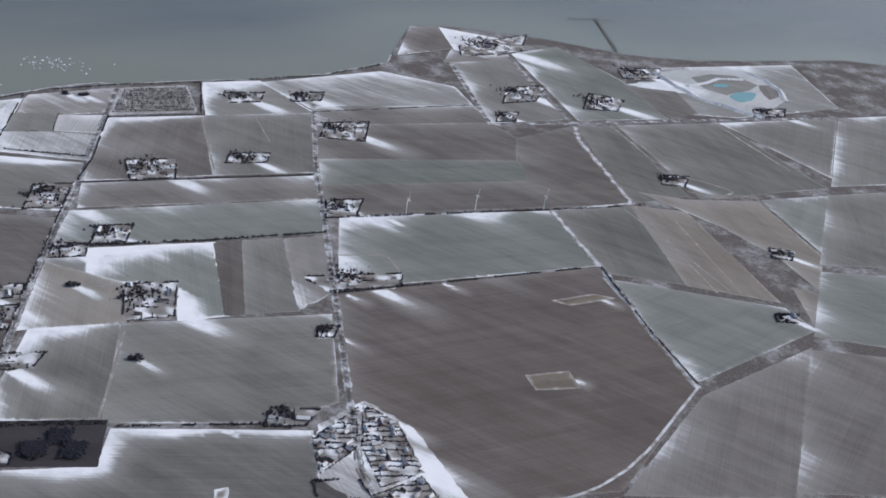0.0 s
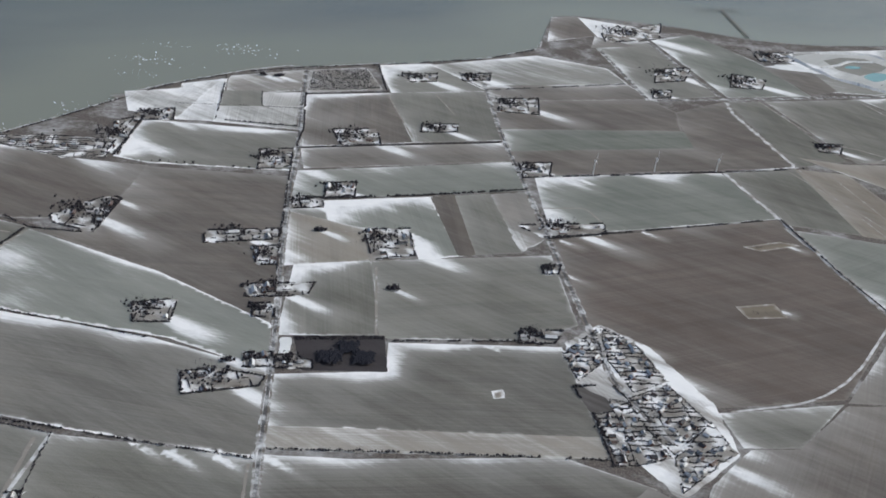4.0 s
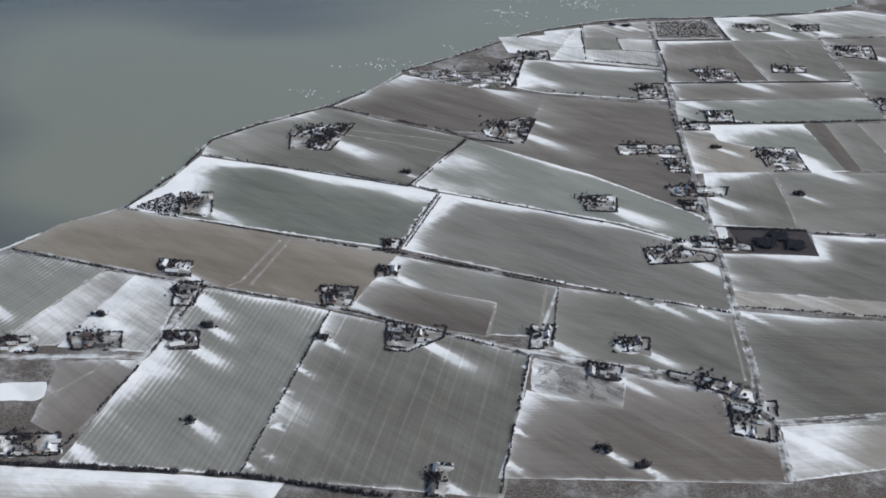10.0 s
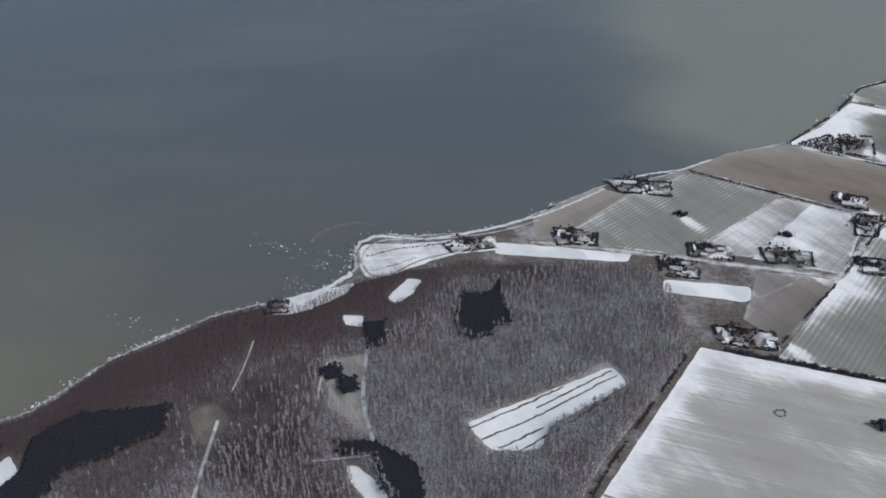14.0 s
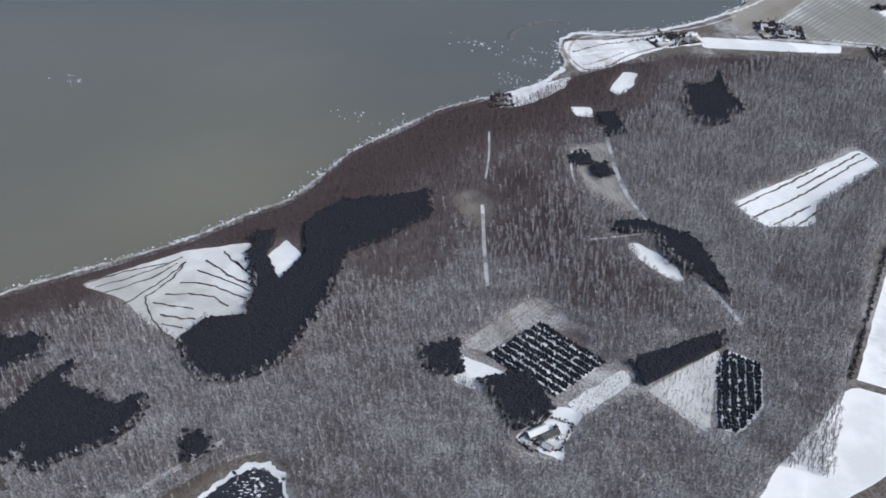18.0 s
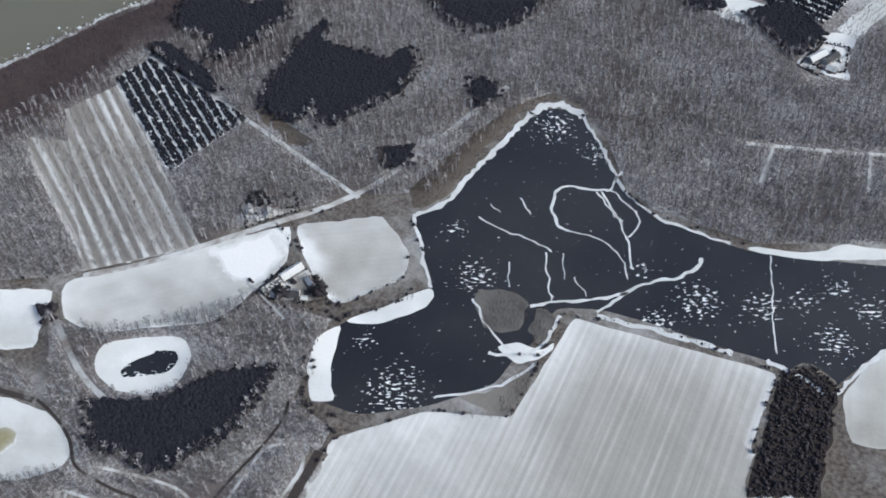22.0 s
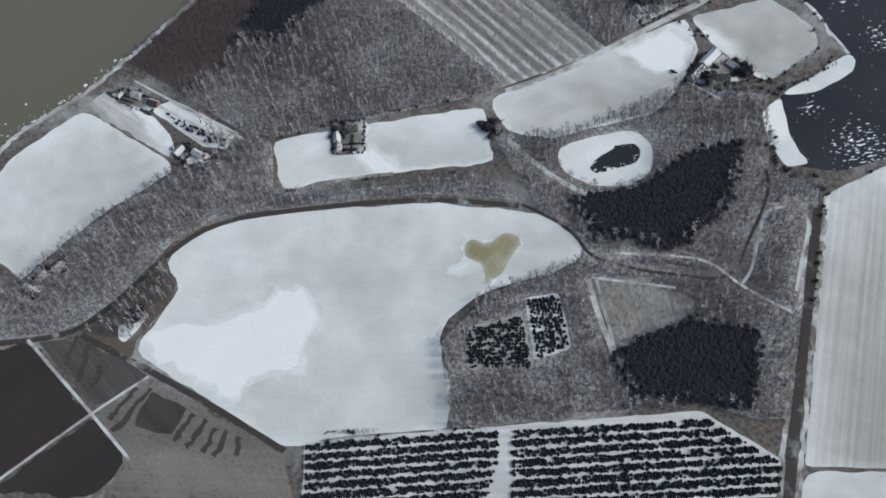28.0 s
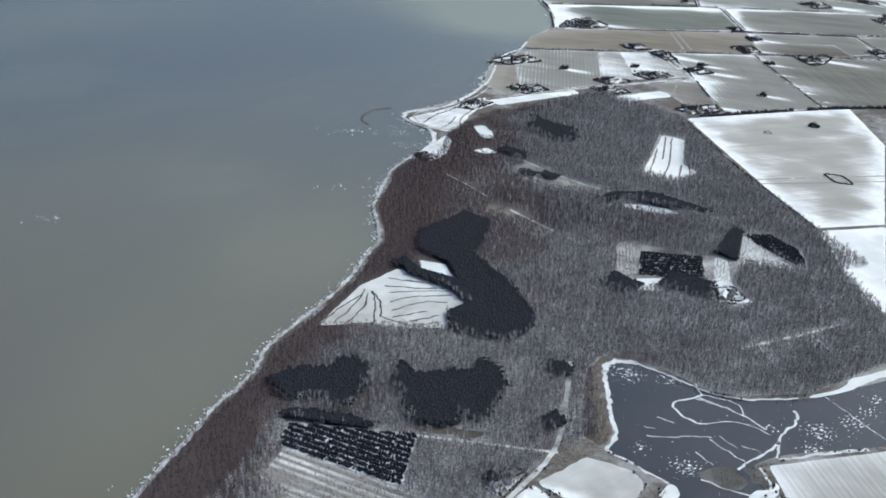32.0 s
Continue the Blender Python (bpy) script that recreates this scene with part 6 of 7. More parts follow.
floes(7, [(-609.3, 248.9)])
floes(4, [(-572.3, 245.8)])
floes(4, [(-570.1, 219.8)])
floes(3, [(-612.4, 251.5)])
floes(4, [(-578, 247)])
floes(3, [(-574.5, 226)])
floes(3, [(-577, 259)])
floes(5, [(-784.8, 103.9)])
floes(4, [(-618.8, 147.5)])
road(1.9, "asphalt", [(-73.7, 1144.1), (-59.3, 990.2), (-52.7, 936.4), (-47.4, 853.7), (-37.2, 746.2), (-29.4, 684), (-20.1, 594.5), (-13, 516.3), (-6.8, 457.3), (-5.5, 415.4), (1.1, 402.5), (4.3, 357.1)])
road(1.9, "asphalt", [(105.6, 1167.5), (123.3, 1008.1), (135.9, 928.9), (150.7, 827.6), (160.1, 762.9), (172.3, 681.1), (181, 623.9), (197, 590.5), (207.5, 563.9)])
road(2.6, "track", [(365.7, 1200.6), (364.5, 1167.1), (396.3, 1028), (321, 992), (350.6, 899.3), (374.7, 806.9), (393.4, 745.8)])
road(1.8, "track", [(393.4, 745.8), (322.5, 631.5), (248.7, 603.8)])
road(2.6, "asphalt", [(242.4, 1351.2), (278.5, 1176), (368.5, 1210.2), (469.1, 1253.8), (676.4, 1336.9)])
road(2.4, "asphalt", [(310.3, 1404.2), (340, 1290.3), (366.3, 1204.2)])
road(2.4, "track", [(-484.7, 329.2), (-419.8, 350), (-322.9, 376.1), (-321.1, 455.9)])
road(2.4, "asphalt", [(-445.6, 466.9), (-324.8, 456.2), (-231.9, 452.3), (-127.3, 433.9), (-29.7, 427.2)])
road(2.4, "asphalt", [(-58.6, 435.9), (-27.2, 427.8), (1.1, 402.5), (84.6, 434.8)])
road(2.0, "track", [(-498.5, 190.4), (-473.7, 152.7), (-447, 128), (-409.8, 101.8), (-390, 85.6)])
road(1.6, "track", [(-520.4, 108.1), (-500.3, 76.2), (-487.6, 57.5)])
road(2.2, "track", [(-602.8, -200.1), (-587.1, -187.1), (-566.7, -162.3), (-542.1, -134.7), (-532.1, -102.2), (-521.9, -65.8)])
road(1.6, "track", [(-542.1, -134.7), (-595.9, -119.4), (-648.3, -107.1)])
road(1.8, "track", [(-597.5, -218.2), (-579.6, -229.9), (-566.8, -233)])
road(1.6, "track", [(-560.2, -261.8), (-555.1, -271.3), (-547.6, -282.8)])
road(2.6, "earth", [(-497.3, -315.8), (-499.4, -288), (-501.4, -256.9), (-503.8, -219.8)])
road(1.8, "earth", [(-719.7, -331.8), (-704.4, -324.3), (-691.2, -318.7), (-682.9, -298.4), (-678.4, -284.2), (-669.5, -270.7), (-641.5, -258.5), (-613.3, -246.7), (-586, -242.3)])
road(0.9, "track", [(-704.4, -324.3), (-677.2, -338.5), (-659.4, -348.2)])
road(0.8, "track", [(-690.6, -364.9), (-675.9, -339.6), (-665.8, -324.8)])
road(1.8, "earth", [(-690.4, -318.5), (-653.7, -325.6), (-621.3, -334.2)])
road(1.6, "track", [(-438.6, -57.6), (-414.2, -50.2), (-379.2, -37.4)])
road(1.4, "track", [(-546.1, 250.1), (-559.8, 264.1), (-565, 288.1), (-537.3, 300.1), (-506.2, 329.9), (-494.8, 355.5)])
road(2.4, "track", [(-202.6, 443.7), (-174.1, 441.9), (-125.4, 436.3), (-62.2, 436)])
road(2.0, "track", [(-125.4, 436.3), (-118.2, 514.4)])
road(1.0, "track", [(-429.8, -55.2), (-428.8, -73)])
road(1.0, "track", [(-414.2, -50.2), (-413.8, -62.6)])
road(1.0, "track", [(-400.5, -46.2), (-397, -62.2)])
road(1.0, "track", [(-507.5, 170.7), (-498.7, 152.3), (-490.6, 143)])
road(1.0, "track", [(-466.1, 107.9), (-456.6, 115.6), (-447.4, 124.1)])
road(0.9, "track", [(-551.6, 166.6), (-539.1, 145.8), (-530.4, 127.6)])
road(0.9, "earth", [(-585.2, -241.6), (-575.4, -243.8), (-566.7, -248.1), (-562.3, -253.9), (-554, -254.4), (-544.1, -254.5), (-535.8, -252.7), (-527.1, -252.2), (-522, -248.5), (-521.2, -242.1), (-520.2, -233.9), (-518.8, -227), (-517.9, -215.7), (-520.1, -210.1)])
road(0.9, "track", [(-519.6, -251), (-517.8, -246.6), (-518, -237.1), (-518.1, -229.2), (-517.7, -225.4), (-514.8, -222.5), (-509.5, -221), (-505.5, -223.7), (-505.2, -230.5), (-505.6, -240.3), (-505.2, -249.6)])
road(0.9, "track", [(-553.9, -250.5), (-543.2, -248), (-534, -246.3), (-527.5, -246.8), (-521, -251.6), (-510.5, -255.1), (-504.7, -256.6)])
road(0.8, "track", [(-555.7, -179.8), (-549.8, -181.4), (-544.6, -183.4), (-537.2, -186.5)])
road(0.8, "track", [(-557.9, -261.1), (-547.8, -281.2)])
road(0.8, "track", [(-559.6, -260.7), (-536.5, -257.5)])
road(0.8, "track", [(-721.4, -227.5), (-676, -240.6)])
crack(0.9, [(-470.4, -96.5), (-479, -99.5), (-486, -101.9), (-486, -106.8), (-484, -112.2), (-479.6, -117.9), (-475.8, -118.5)])
crack(0.4, [(-475.8, -118.5), (-468.3, -116.7), (-460.9, -118), (-455, -122.4), (-451.9, -128)])
crack(0.6, [(-472.6, -98.1), (-466.5, -104.4), (-463, -106.6), (-459.4, -112.4), (-455.8, -115.9), (-453.3, -122.7), (-451.1, -123.8)])
crack(0.5, [(-470.4, -96.5), (-465.9, -98.8), (-460.2, -101.2), (-456.7, -104.6), (-456.8, -108.6), (-457.7, -112.6)])
crack(0.8, [(-470.4, -96.5), (-470.7, -87.2)])
crack(0.5, [(-502.9, -125.3), (-491.5, -127.3), (-484.1, -126.1), (-477.1, -128)])
crack(0.5, [(-478.3, -129.4), (-468.7, -145.5)])
crack(1.0, [(-434.9, -110.4), (-434.4, -116.6), (-440.2, -122.2), (-444.5, -124.9), (-450.2, -132.3), (-454.8, -143.6)])
crack(0.9, [(-473.8, -150), (-466.5, -144.4), (-457.4, -140.2), (-449.9, -132.8)])
crack(0.6, [(-474.3, -98.7), (-466.1, -105.3), (-462.2, -107.2)])
crack(0.3, [(-473.5, -127.4), (-468.4, -136.5)])
crack(0.4, [(-416.5, -100.7), (-404.5, -134.7)])
crack(0.3, [(-501.9, -118.1), (-498.5, -120.4)])
crack(0.4, [(-495, -111.9), (-489.1, -117)])
crack(0.3, [(-466.2, -134.1), (-460.6, -139.5)])
crack(0.4, [(-486.7, -137.4), (-482.7, -146.2)])
crack(1.8, [(-522.5, -133.9), (-515.3, -125.7), (-514.8, -111.7), (-511.2, -92.6), (-508.5, -73.8)])
crack(3.2, [(-509.1, -74.7), (-506.5, -70), (-503.1, -67.3), (-498.2, -66.2), (-491.9, -68.7)])
crack(1.0, [(-492.9, -67.9), (-482.8, -77.4), (-473.5, -87.2), (-468.1, -94.2), (-453.3, -101.4), (-438.2, -101.4), (-428.6, -102)])
crack(1.2, [(-522.5, -133.9), (-512.1, -146.7), (-503.6, -156.9)])
crack(1.2, [(-369.9, -108.7), (-379.6, -124.3), (-385.3, -140.6)])
crack(1.6, [(-454.1, -144.8), (-438.4, -142), (-421.5, -140.6), (-414.9, -140.2)])
crack(1.4, [(-405.5, -138.4), (-393.7, -139.4), (-388, -142)])
crack(0.5, [(-366.2, -93.1), (-371.6, -97), (-375, -96.5), (-375.4, -92.2), (-370.7, -88.5), (-365.7, -88.8)])
crack(0.6, [(-489.9, -154.6), (-482.9, -162.4), (-472.7, -167)])
crack(1.0, [(-477.2, -170.4), (-467, -167.2), (-463.6, -160.1), (-464.6, -149.6)])
crack(0.8, [(-484.2, -190.7), (-476.3, -185.6), (-468, -178.2), (-463.2, -167.4)])
for stroke in (
    [(-634.3, -25.7), (-624.3, -9.5), (-613.1, 3.4)], [(-621.6, -25.6), (-611.8, -9.3), (-609.9, 4.9)], [(-609.4, -27.3), (-606.5, -8.9), (-607.3, 7.5)], [(-628, -25), (-617.5, -9), (-611, 9)],
    [(-605.3, -19.1), (-597, -25.5), (-583, -32.8), (-571.2, -33)], [(-607.3, 7.5), (-603.5, -6), (-605.3, -19.1)], [(-599.7, -20.6), (-582.3, -15.1)], [(-599.1, -14), (-583.5, -4.4), (-571.4, -6.9)],
    [(-599.1, -5.4), (-591.8, 0.3), (-568.1, 0.9)], [(-599.1, 5.6), (-579.2, 6.3), (-567.9, 5.2)], [(-591.9, -25.1), (-576.7, -19.8)], [(-586.9, -28.7), (-577.7, -26.7)],
):
    ditch(0.8, stroke)
ditch(0.95, [(-601, 12.8), (-582.8, 8.9), (-570.9, 8.8)])
ditch(0.95, [(-598.5, 21.3), (-580, 15)])
ditch(0.95, [(-421.5, 161.1), (-409.5, 189.2), (-400.7, 211.1)])
ditch(0.95, [(-412.2, 158.3), (-400.9, 181.4), (-384.2, 232.5)])
ditch(0.95, [(-402.3, 156.6), (-393.7, 179.7)])
ditch(0.95, [(-393.8, 160.8), (-377.2, 219.9)])
ditch(0.95, [(-403.3, 190.4), (-387.6, 234.5)])
ditch(0.8, [(-590.3, 18.7), (-574.5, 13.5)])
for stroke in (
    [(-691.2, -319.7), (-690.4, -324.5), (-689.8, -328.5)], [(-686.5, -320.4), (-685.3, -326.5), (-684.2, -331.9)], [(-680.2, -325.2), (-679.6, -329), (-679, -332.4)],
    [(-667.7, -328.8), (-669, -334.4), (-670.4, -339.7)], [(-663.9, -328.2), (-665.3, -335.2), (-667.1, -342.2)], [(-649, -331), (-649.7, -335.7), (-650.9, -339.9)],
    [(-644.8, -332.3), (-645.7, -336.9), (-646.4, -341)], [(-641.3, -333.1), (-641.7, -340.6)], [(-638, -333.2), (-638.3, -340.6)], [(-633.8, -333.8), (-633.5, -339.3)],
):
    ditch(1.5, stroke)
hedge(1.5, 1.3, [(156.6, 612.6), (180, 618.7), (187, 606)])
hedge(1.5, 1.3, [(156.6, 612.6), (160.2, 598.2), (165.2, 590), (172.5, 538)])
hedge(1.6, 1.5, [(-122.5, 977.7), (-90, 980), (-60.4, 983)])
hedge(1.0, 2.0, [(-104.9, 1064), (-98.6, 1025.5)])
hedge(0.9, 2.0, [(-173.2, 1005.7), (-98.6, 1024), (-63.3, 1029.5)])
hedge(1.4, 1.6, [(-281.8, 638.3), (-232.3, 632.8), (-95.1, 614.2)])
hedge(1.2, 1.8, [(-232.3, 632.8), (-209.4, 734.6)])
hedge(1.6, 1.6, [(-329.6, 768.4), (-227.7, 747.5), (-207.6, 735.2), (-162.9, 737.2)])
hedge(1.2, 1.8, [(-209.8, 626.3), (-218.2, 537.9)])
hedge(1.6, 2.2, [(-237.8, 531.1), (-130.8, 520), (-76.9, 515.6), (-14.4, 511.6)])
hedge(1.6, 2.4, [(-10.6, 520.7), (66.3, 531.5), (170, 543.5)])
hedge(1.6, 2.0, [(46.9, 640.5), (125.6, 657.4), (150.8, 655.6)])
hedge(1.6, 2.0, [(-52.5, 933.6), (120.1, 1002.1)])
hedge(2.0, 2.0, [(-42.8, 828.7), (60.3, 866.8), (140.7, 901.4)])
hedge(1.8, 2.4, [(137.8, 925.2), (319.6, 992.2), (403.1, 1025.6)])
hedge(1.8, 2.2, [(153.1, 811.8), (335.1, 893.4)])
hedge(2.6, 6.0, [(-158.9, 871), (-77.5, 880.3)])
hedge(1.4, 1.8, [(-64, 1070.5), (12.5, 1104.4)])
hedge(1.4, 2.0, [(109.7, 1147), (259.5, 1222.1)])
hedge(1.6, 2.0, [(350.6, 899.3), (374.7, 806.9), (394.4, 749.6)])
hedge(1.6, 1.8, [(-64.7, 1072.3), (-54.1, 980.4), (-54.5, 936.9)])
hedge(1.4, 2.4, [(-54.9, 917), (-39.3, 745.6), (-31.7, 683.4)])
hedge(1.4, 1.6, [(-389.6, 640.3), (-235.3, 630.8)])
hedge(1.4, 1.6, [(-235.6, 632.8), (-210.4, 733.5)])
hedge(1.4, 1.7, [(-406.2, 539.2), (-220.7, 527.8)])
hedge(1.4, 1.7, [(-213.1, 624.6), (-222.3, 532.4)])
hedge(1.5, 2.0, [(-221.1, 530.2), (-117.8, 514.1)])
hedge(1.4, 2.0, [(-444.8, 465.5), (-324.6, 455.5), (-231.8, 451.7), (-127.2, 433.3)])
hedge(1.5, 1.8, [(-319.5, 456.4), (-321.9, 373.4), (-327.3, 297.4)])
hedge(1.5, 2.4, [(-243, 446.7), (-244.1, 297.9)])
hedge(1.5, 2.0, [(-127.2, 433.3), (-127.5, 313.4)])
hedge(1.3, 2.6, [(-118.5, 513.8), (-115.7, 443.7)])
hedge(2.6, 1.5, [(-360.8, 276.1), (-243.7, 296.7), (-174, 298.9)])
hedge(1.8, 1.8, [(-405.8, 540.4), (-395, 609.3), (-394.6, 669.5), (-373.4, 708.5), (-331.6, 767.3), (-310, 813.4)])
hedge(1.6, 2.0, [(-291.3, 879.5), (-255.2, 938.3), (-227.1, 988.7), (-187.4, 1055.1), (-129.2, 1115.4), (-74.5, 1152), (-7, 1184.3), (109.5, 1254.5), (165.7, 1313.2)])
hedge(1.4, 2.0, [(-145, 1096.5), (-131, 978.1)])
hedge(1.6, 1.6, [(-3.9, 1185.7), (9.5, 1108.8)])
hedge(1.6, 2.2, [(-666.3, -238.4), (-639.6, -220.5), (-605.8, -202)])
hedge(1.8, 1.8, [(-657.1, -257.9), (-644.4, -250), (-623.7, -241.7), (-597.1, -232.4)])
hedge(1.6, 1.8, [(-464.9, -149), (-438.7, -141.3), (-416.3, -140.9), (-403.2, -140.3)])
hedge(1.8, 1.6, [(-502.1, -215), (-483.8, -195.3), (-462.2, -187.9), (-462.8, -164.8)])
hedge(1.6, 1.8, [(-499.9, -251.1), (-502.6, -215.8)])
hedge(1.6, 1.6, [(-362.7, 266.1), (-356.9, 169.3), (-345.2, 74.3)])
hedge(1.6, 1.4, [(-522.3, -135.4), (-510.8, -147.6), (-503.8, -156.1)])
hedge(1.8, 1.2, [(-521.5, -178), (-513.4, -170.8), (-504, -158.9)])
hedge(1.8, 1.2, [(-521.2, -179.7), (-525.9, -187), (-523.1, -199.1), (-516.5, -207.9), (-509.7, -208.9), (-500.9, -206.9)])
hedge(1.8, 1.4, [(-555.5, -154), (-538.7, -169), (-526, -176.4)])
hedge(1.6, 1.6, [(-525.5, -175.8), (-512.3, -157.5), (-515.2, -148.3)])
hedge(2.0, 1.3, [(-607.2, -207.3), (-601.6, -217.3), (-596.3, -216.6)])
hedge(1.8, 1.4, [(-554.5, -197.4), (-549.9, -182.2), (-548, -168.4)])
hedge(1.6, 1.6, [(-506.5, -156.1), (-511, -167.8), (-523, -179.8)])
hedge(1.6, 1.3, [(-469.7, -167.9), (-463.5, -165.1), (-463.5, -151.5)])
hedge(1.5, 1.5, [(-466.3, -94.7), (-453.8, -100.3), (-438.9, -99.7), (-422.1, -100.1)])
hedge(1.8, 1.5, [(-502.8, -213.2), (-517.8, -208.4), (-523.8, -179)])
hedge(1.6, 1.4, [(-613.5, -329.7), (-582.3, -316.2), (-569.9, -311.9)])
hedge(2.0, 1.2, [(-608.8, -325.2), (-599.7, -322)])
hedge(1.6, 1.5, [(-401.5, -142), (-400.6, -167.4), (-385, -177.3)])
hedge(1.8, 1.3, [(-560.3, -155.9), (-548.3, -161.4), (-536.2, -168.9), (-522.6, -176.1)])
hedge(1.6, 1.3, [(-555.3, -178.7), (-540.8, -186.6)])
hedge(1.6, 1.3, [(-549.8, -177.8), (-545.6, -169.3), (-538.8, -168.3)])
hedge(1.6, 1.3, [(-541.2, -183.4), (-527.8, -178.8), (-522.3, -179.4)])
hedge(1.8, 1.3, [(-572.3, -156.6), (-569.6, -149.8), (-561.1, -141.3)])
hedge(1.6, 1.3, [(-553.4, -147), (-546, -141.9)])
hedge(1.3, 1.2, [(-692.5, -255.3), (-691.6, -248.4), (-681.2, -249), (-682.6, -254.9), (-691.4, -256.5)])
hedge(1.2, 1.3, [(-728.7, -231.7), (-722.4, -234.1), (-714.5, -233.6), (-708.3, -238.4)])
hedge(1.4, 1.2, [(-613.1, -326.3), (-603.4, -322.6)])
hedge(1.0, 2.2, [(-555.7, 266.5), (-547.2, 281.2), (-533.2, 294.6), (-524.8, 304.9)])
hedge(0.9, 2.4, [(-543.7, 254.4), (-537.4, 263.7), (-530.8, 280.7)])
hedge(1.0, 2.0, [(-567.8, 278.7), (-545.7, 289.8), (-537.3, 300.1)])
hedge(1.4, 1.0, [(-190.3, 878.4), (-190.1, 962.7)])
hedge(1.2, 1.0, [(-197.6, 881.2), (-197.2, 959.8)])
farm(3, [(-115, 651.4), (-89, 662.9), (-87.7, 633.5), (-108.7, 629.4)])
farm(4, [(-68.7, 582.2), (-52.7, 589.6), (-21.5, 587.3), (-23.9, 576.8), (-63.7, 560.5)])
farm(2, [(-37.7, 608.9), (-22.1, 612.9), (-20.8, 597.8), (-36, 593.9)])
farm(2, [(-82.5, 921), (-56.2, 930.7), (-52.6, 893.2), (-77.4, 879.1)])
farm(4, [(-94.7, 760.8), (-43.6, 777), (-41.9, 759.9), (-89.7, 742)])
farm(2, [(-57, 745.1), (-38.9, 750.7), (-36.2, 722.4), (-49.9, 718.3)])
farm(5, [(-54.5, 689.8), (-8.6, 703.1), (-11.3, 684.9), (-48.8, 674.3)])
farm(1, [(-44.2, 667.2), (-29.4, 671.3), (-27.7, 653.1), (-40.5, 651.2)])
farm(2, [(-42.3, 833.6), (-19.2, 841.3), (-17.9, 821.8), (-40.5, 813.2)])
farm(3, [(-20.9, 866.6), (2.5, 877.2), (3.8, 849.1), (-19.1, 839)])
farm(3, [(-30.1, 985.7), (8.7, 1000.6), (15.1, 963), (-17.5, 950.9)])
farm(4, [(15.9, 791.6), (48.6, 801.9), (55, 759.3), (25.8, 745.7)])
farm(1, [(146.2, 766.9), (159.4, 770.7), (156.8, 755.5), (145.6, 752.3)])
farm(5, [(128.7, 829.3), (198.9, 851.5), (198.2, 831.2), (148.8, 813.7)])
farm(4, [(135.3, 957.3), (164.4, 967.7), (161.2, 936), (137.8, 925.2)])
farm(4, [(121.5, 1123.2), (161, 1139.4), (159.6, 1089.5), (119.5, 1086)])
farm(3, [(48.4, 1024), (81.2, 1036.7), (80.6, 1015.4), (48.4, 1003.2)])
farm(2, [(21.1, 1165.2), (57.4, 1181.1), (57.3, 1154.4), (27.5, 1141.7)])
farm(2, [(82, 1185.6), (113.7, 1205.7), (112.4, 1178), (84.6, 1166.1)])
farm(8, [(253.2, 1418.9), (339.9, 1503.7), (326.6, 1427.1), (255.2, 1380.2)])
farm(4, [(303.3, 1293.1), (348, 1317.3), (330.1, 1260.5), (294.3, 1241.1)])
farm(2, [(289.3, 1212), (309.6, 1220.5), (304.3, 1192.2), (284.4, 1184.1)])
farm(4, [(393.3, 1309.7), (432.1, 1303.9), (418.4, 1263.6), (381, 1256.4)])
farm(9, [(-288.7, 886.2), (-244.7, 900.2), (-197.7, 906.6), (-195.4, 865.8), (-223.8, 858), (-283.9, 871.1)])
farm(6, [(-209.5, 947), (-190.7, 965.6), (-188.1, 875.1), (-200.5, 877.4)])
farm(2, [(-198, 975.6), (-170, 991.9), (-164.8, 964.7), (-188.5, 955.3)])
farm(4, [(-200.9, 756.2), (-173, 798.9), (-161.6, 797), (-165.3, 738.5), (-194, 745.8)])
farm(3, [(127, 673.4), (154.2, 676.6), (148.3, 659.5), (125.3, 655)])
farm(4, [(-342.8, 700.5), (-318.2, 732), (-300.8, 738.1), (-305.1, 677.9), (-334.5, 670.3)])
farm(3, [(-381.7, 572.7), (-361.1, 579.7), (-349, 544), (-370.3, 541.6)])
farm(3, [(-336.8, 454.6), (-322.8, 460.7), (-318.4, 432.7), (-329.3, 429.2)])
farm(3, [(-323, 402.6), (-305.6, 408.2), (-299.1, 391.1), (-315.2, 386)])
farm(2, [(-357.1, 479.5), (-337.4, 481.9), (-331.8, 463.9), (-352, 461.1)])
farm(6, [(-488.5, 428.1), (-448.6, 442.8), (-439.2, 424.8), (-470.9, 414.4)])
farm(5, [(-209.1, 446), (-175.8, 450.1), (-175.6, 437.1), (-191.5, 418.2), (-203.7, 416.8)])
farm(4, [(-129.5, 465), (-116.1, 468), (-116.5, 442.2), (-127.6, 438.7)])
farm(4, [(-82.7, 463.8), (-62.8, 468.9), (-63.2, 451.3), (-82.6, 448.2)])
farm(2, [(-229.8, 509.2), (-215.9, 511.4), (-215.3, 498.2), (-226.9, 494.4)])
farm(3, [(-255.9, 475), (-234.2, 479.1), (-233.1, 457.6), (-249.1, 453.8)])
farm(1, [(-233.3, 546), (-222.5, 547.8), (-221.9, 534.2), (-230.5, 531.3)])
farm(3, [(-95.8, 434.9), (-76.6, 435.1), (-78.1, 420.3), (-95.3, 417.6)])
farm(5, [(-407.9, 372), (-382.8, 380.1), (-377.8, 365.9), (-400.8, 358.5)])
farm(5, [(-370.8, 387.2), (-344, 395.9), (-337.1, 379), (-360.9, 372.6)])
farm(4, [(-482, 350.1), (-457.9, 359.1), (-449.6, 342.9), (-469.6, 336.5)])
farm(5, [(-415.8, 348.8), (-391.9, 354.1), (-386.1, 336.5), (-404.2, 330.8)])
farm(5, [(-362.3, 296.2), (-333.7, 305.2), (-327, 290.4), (-352.4, 282.4)])
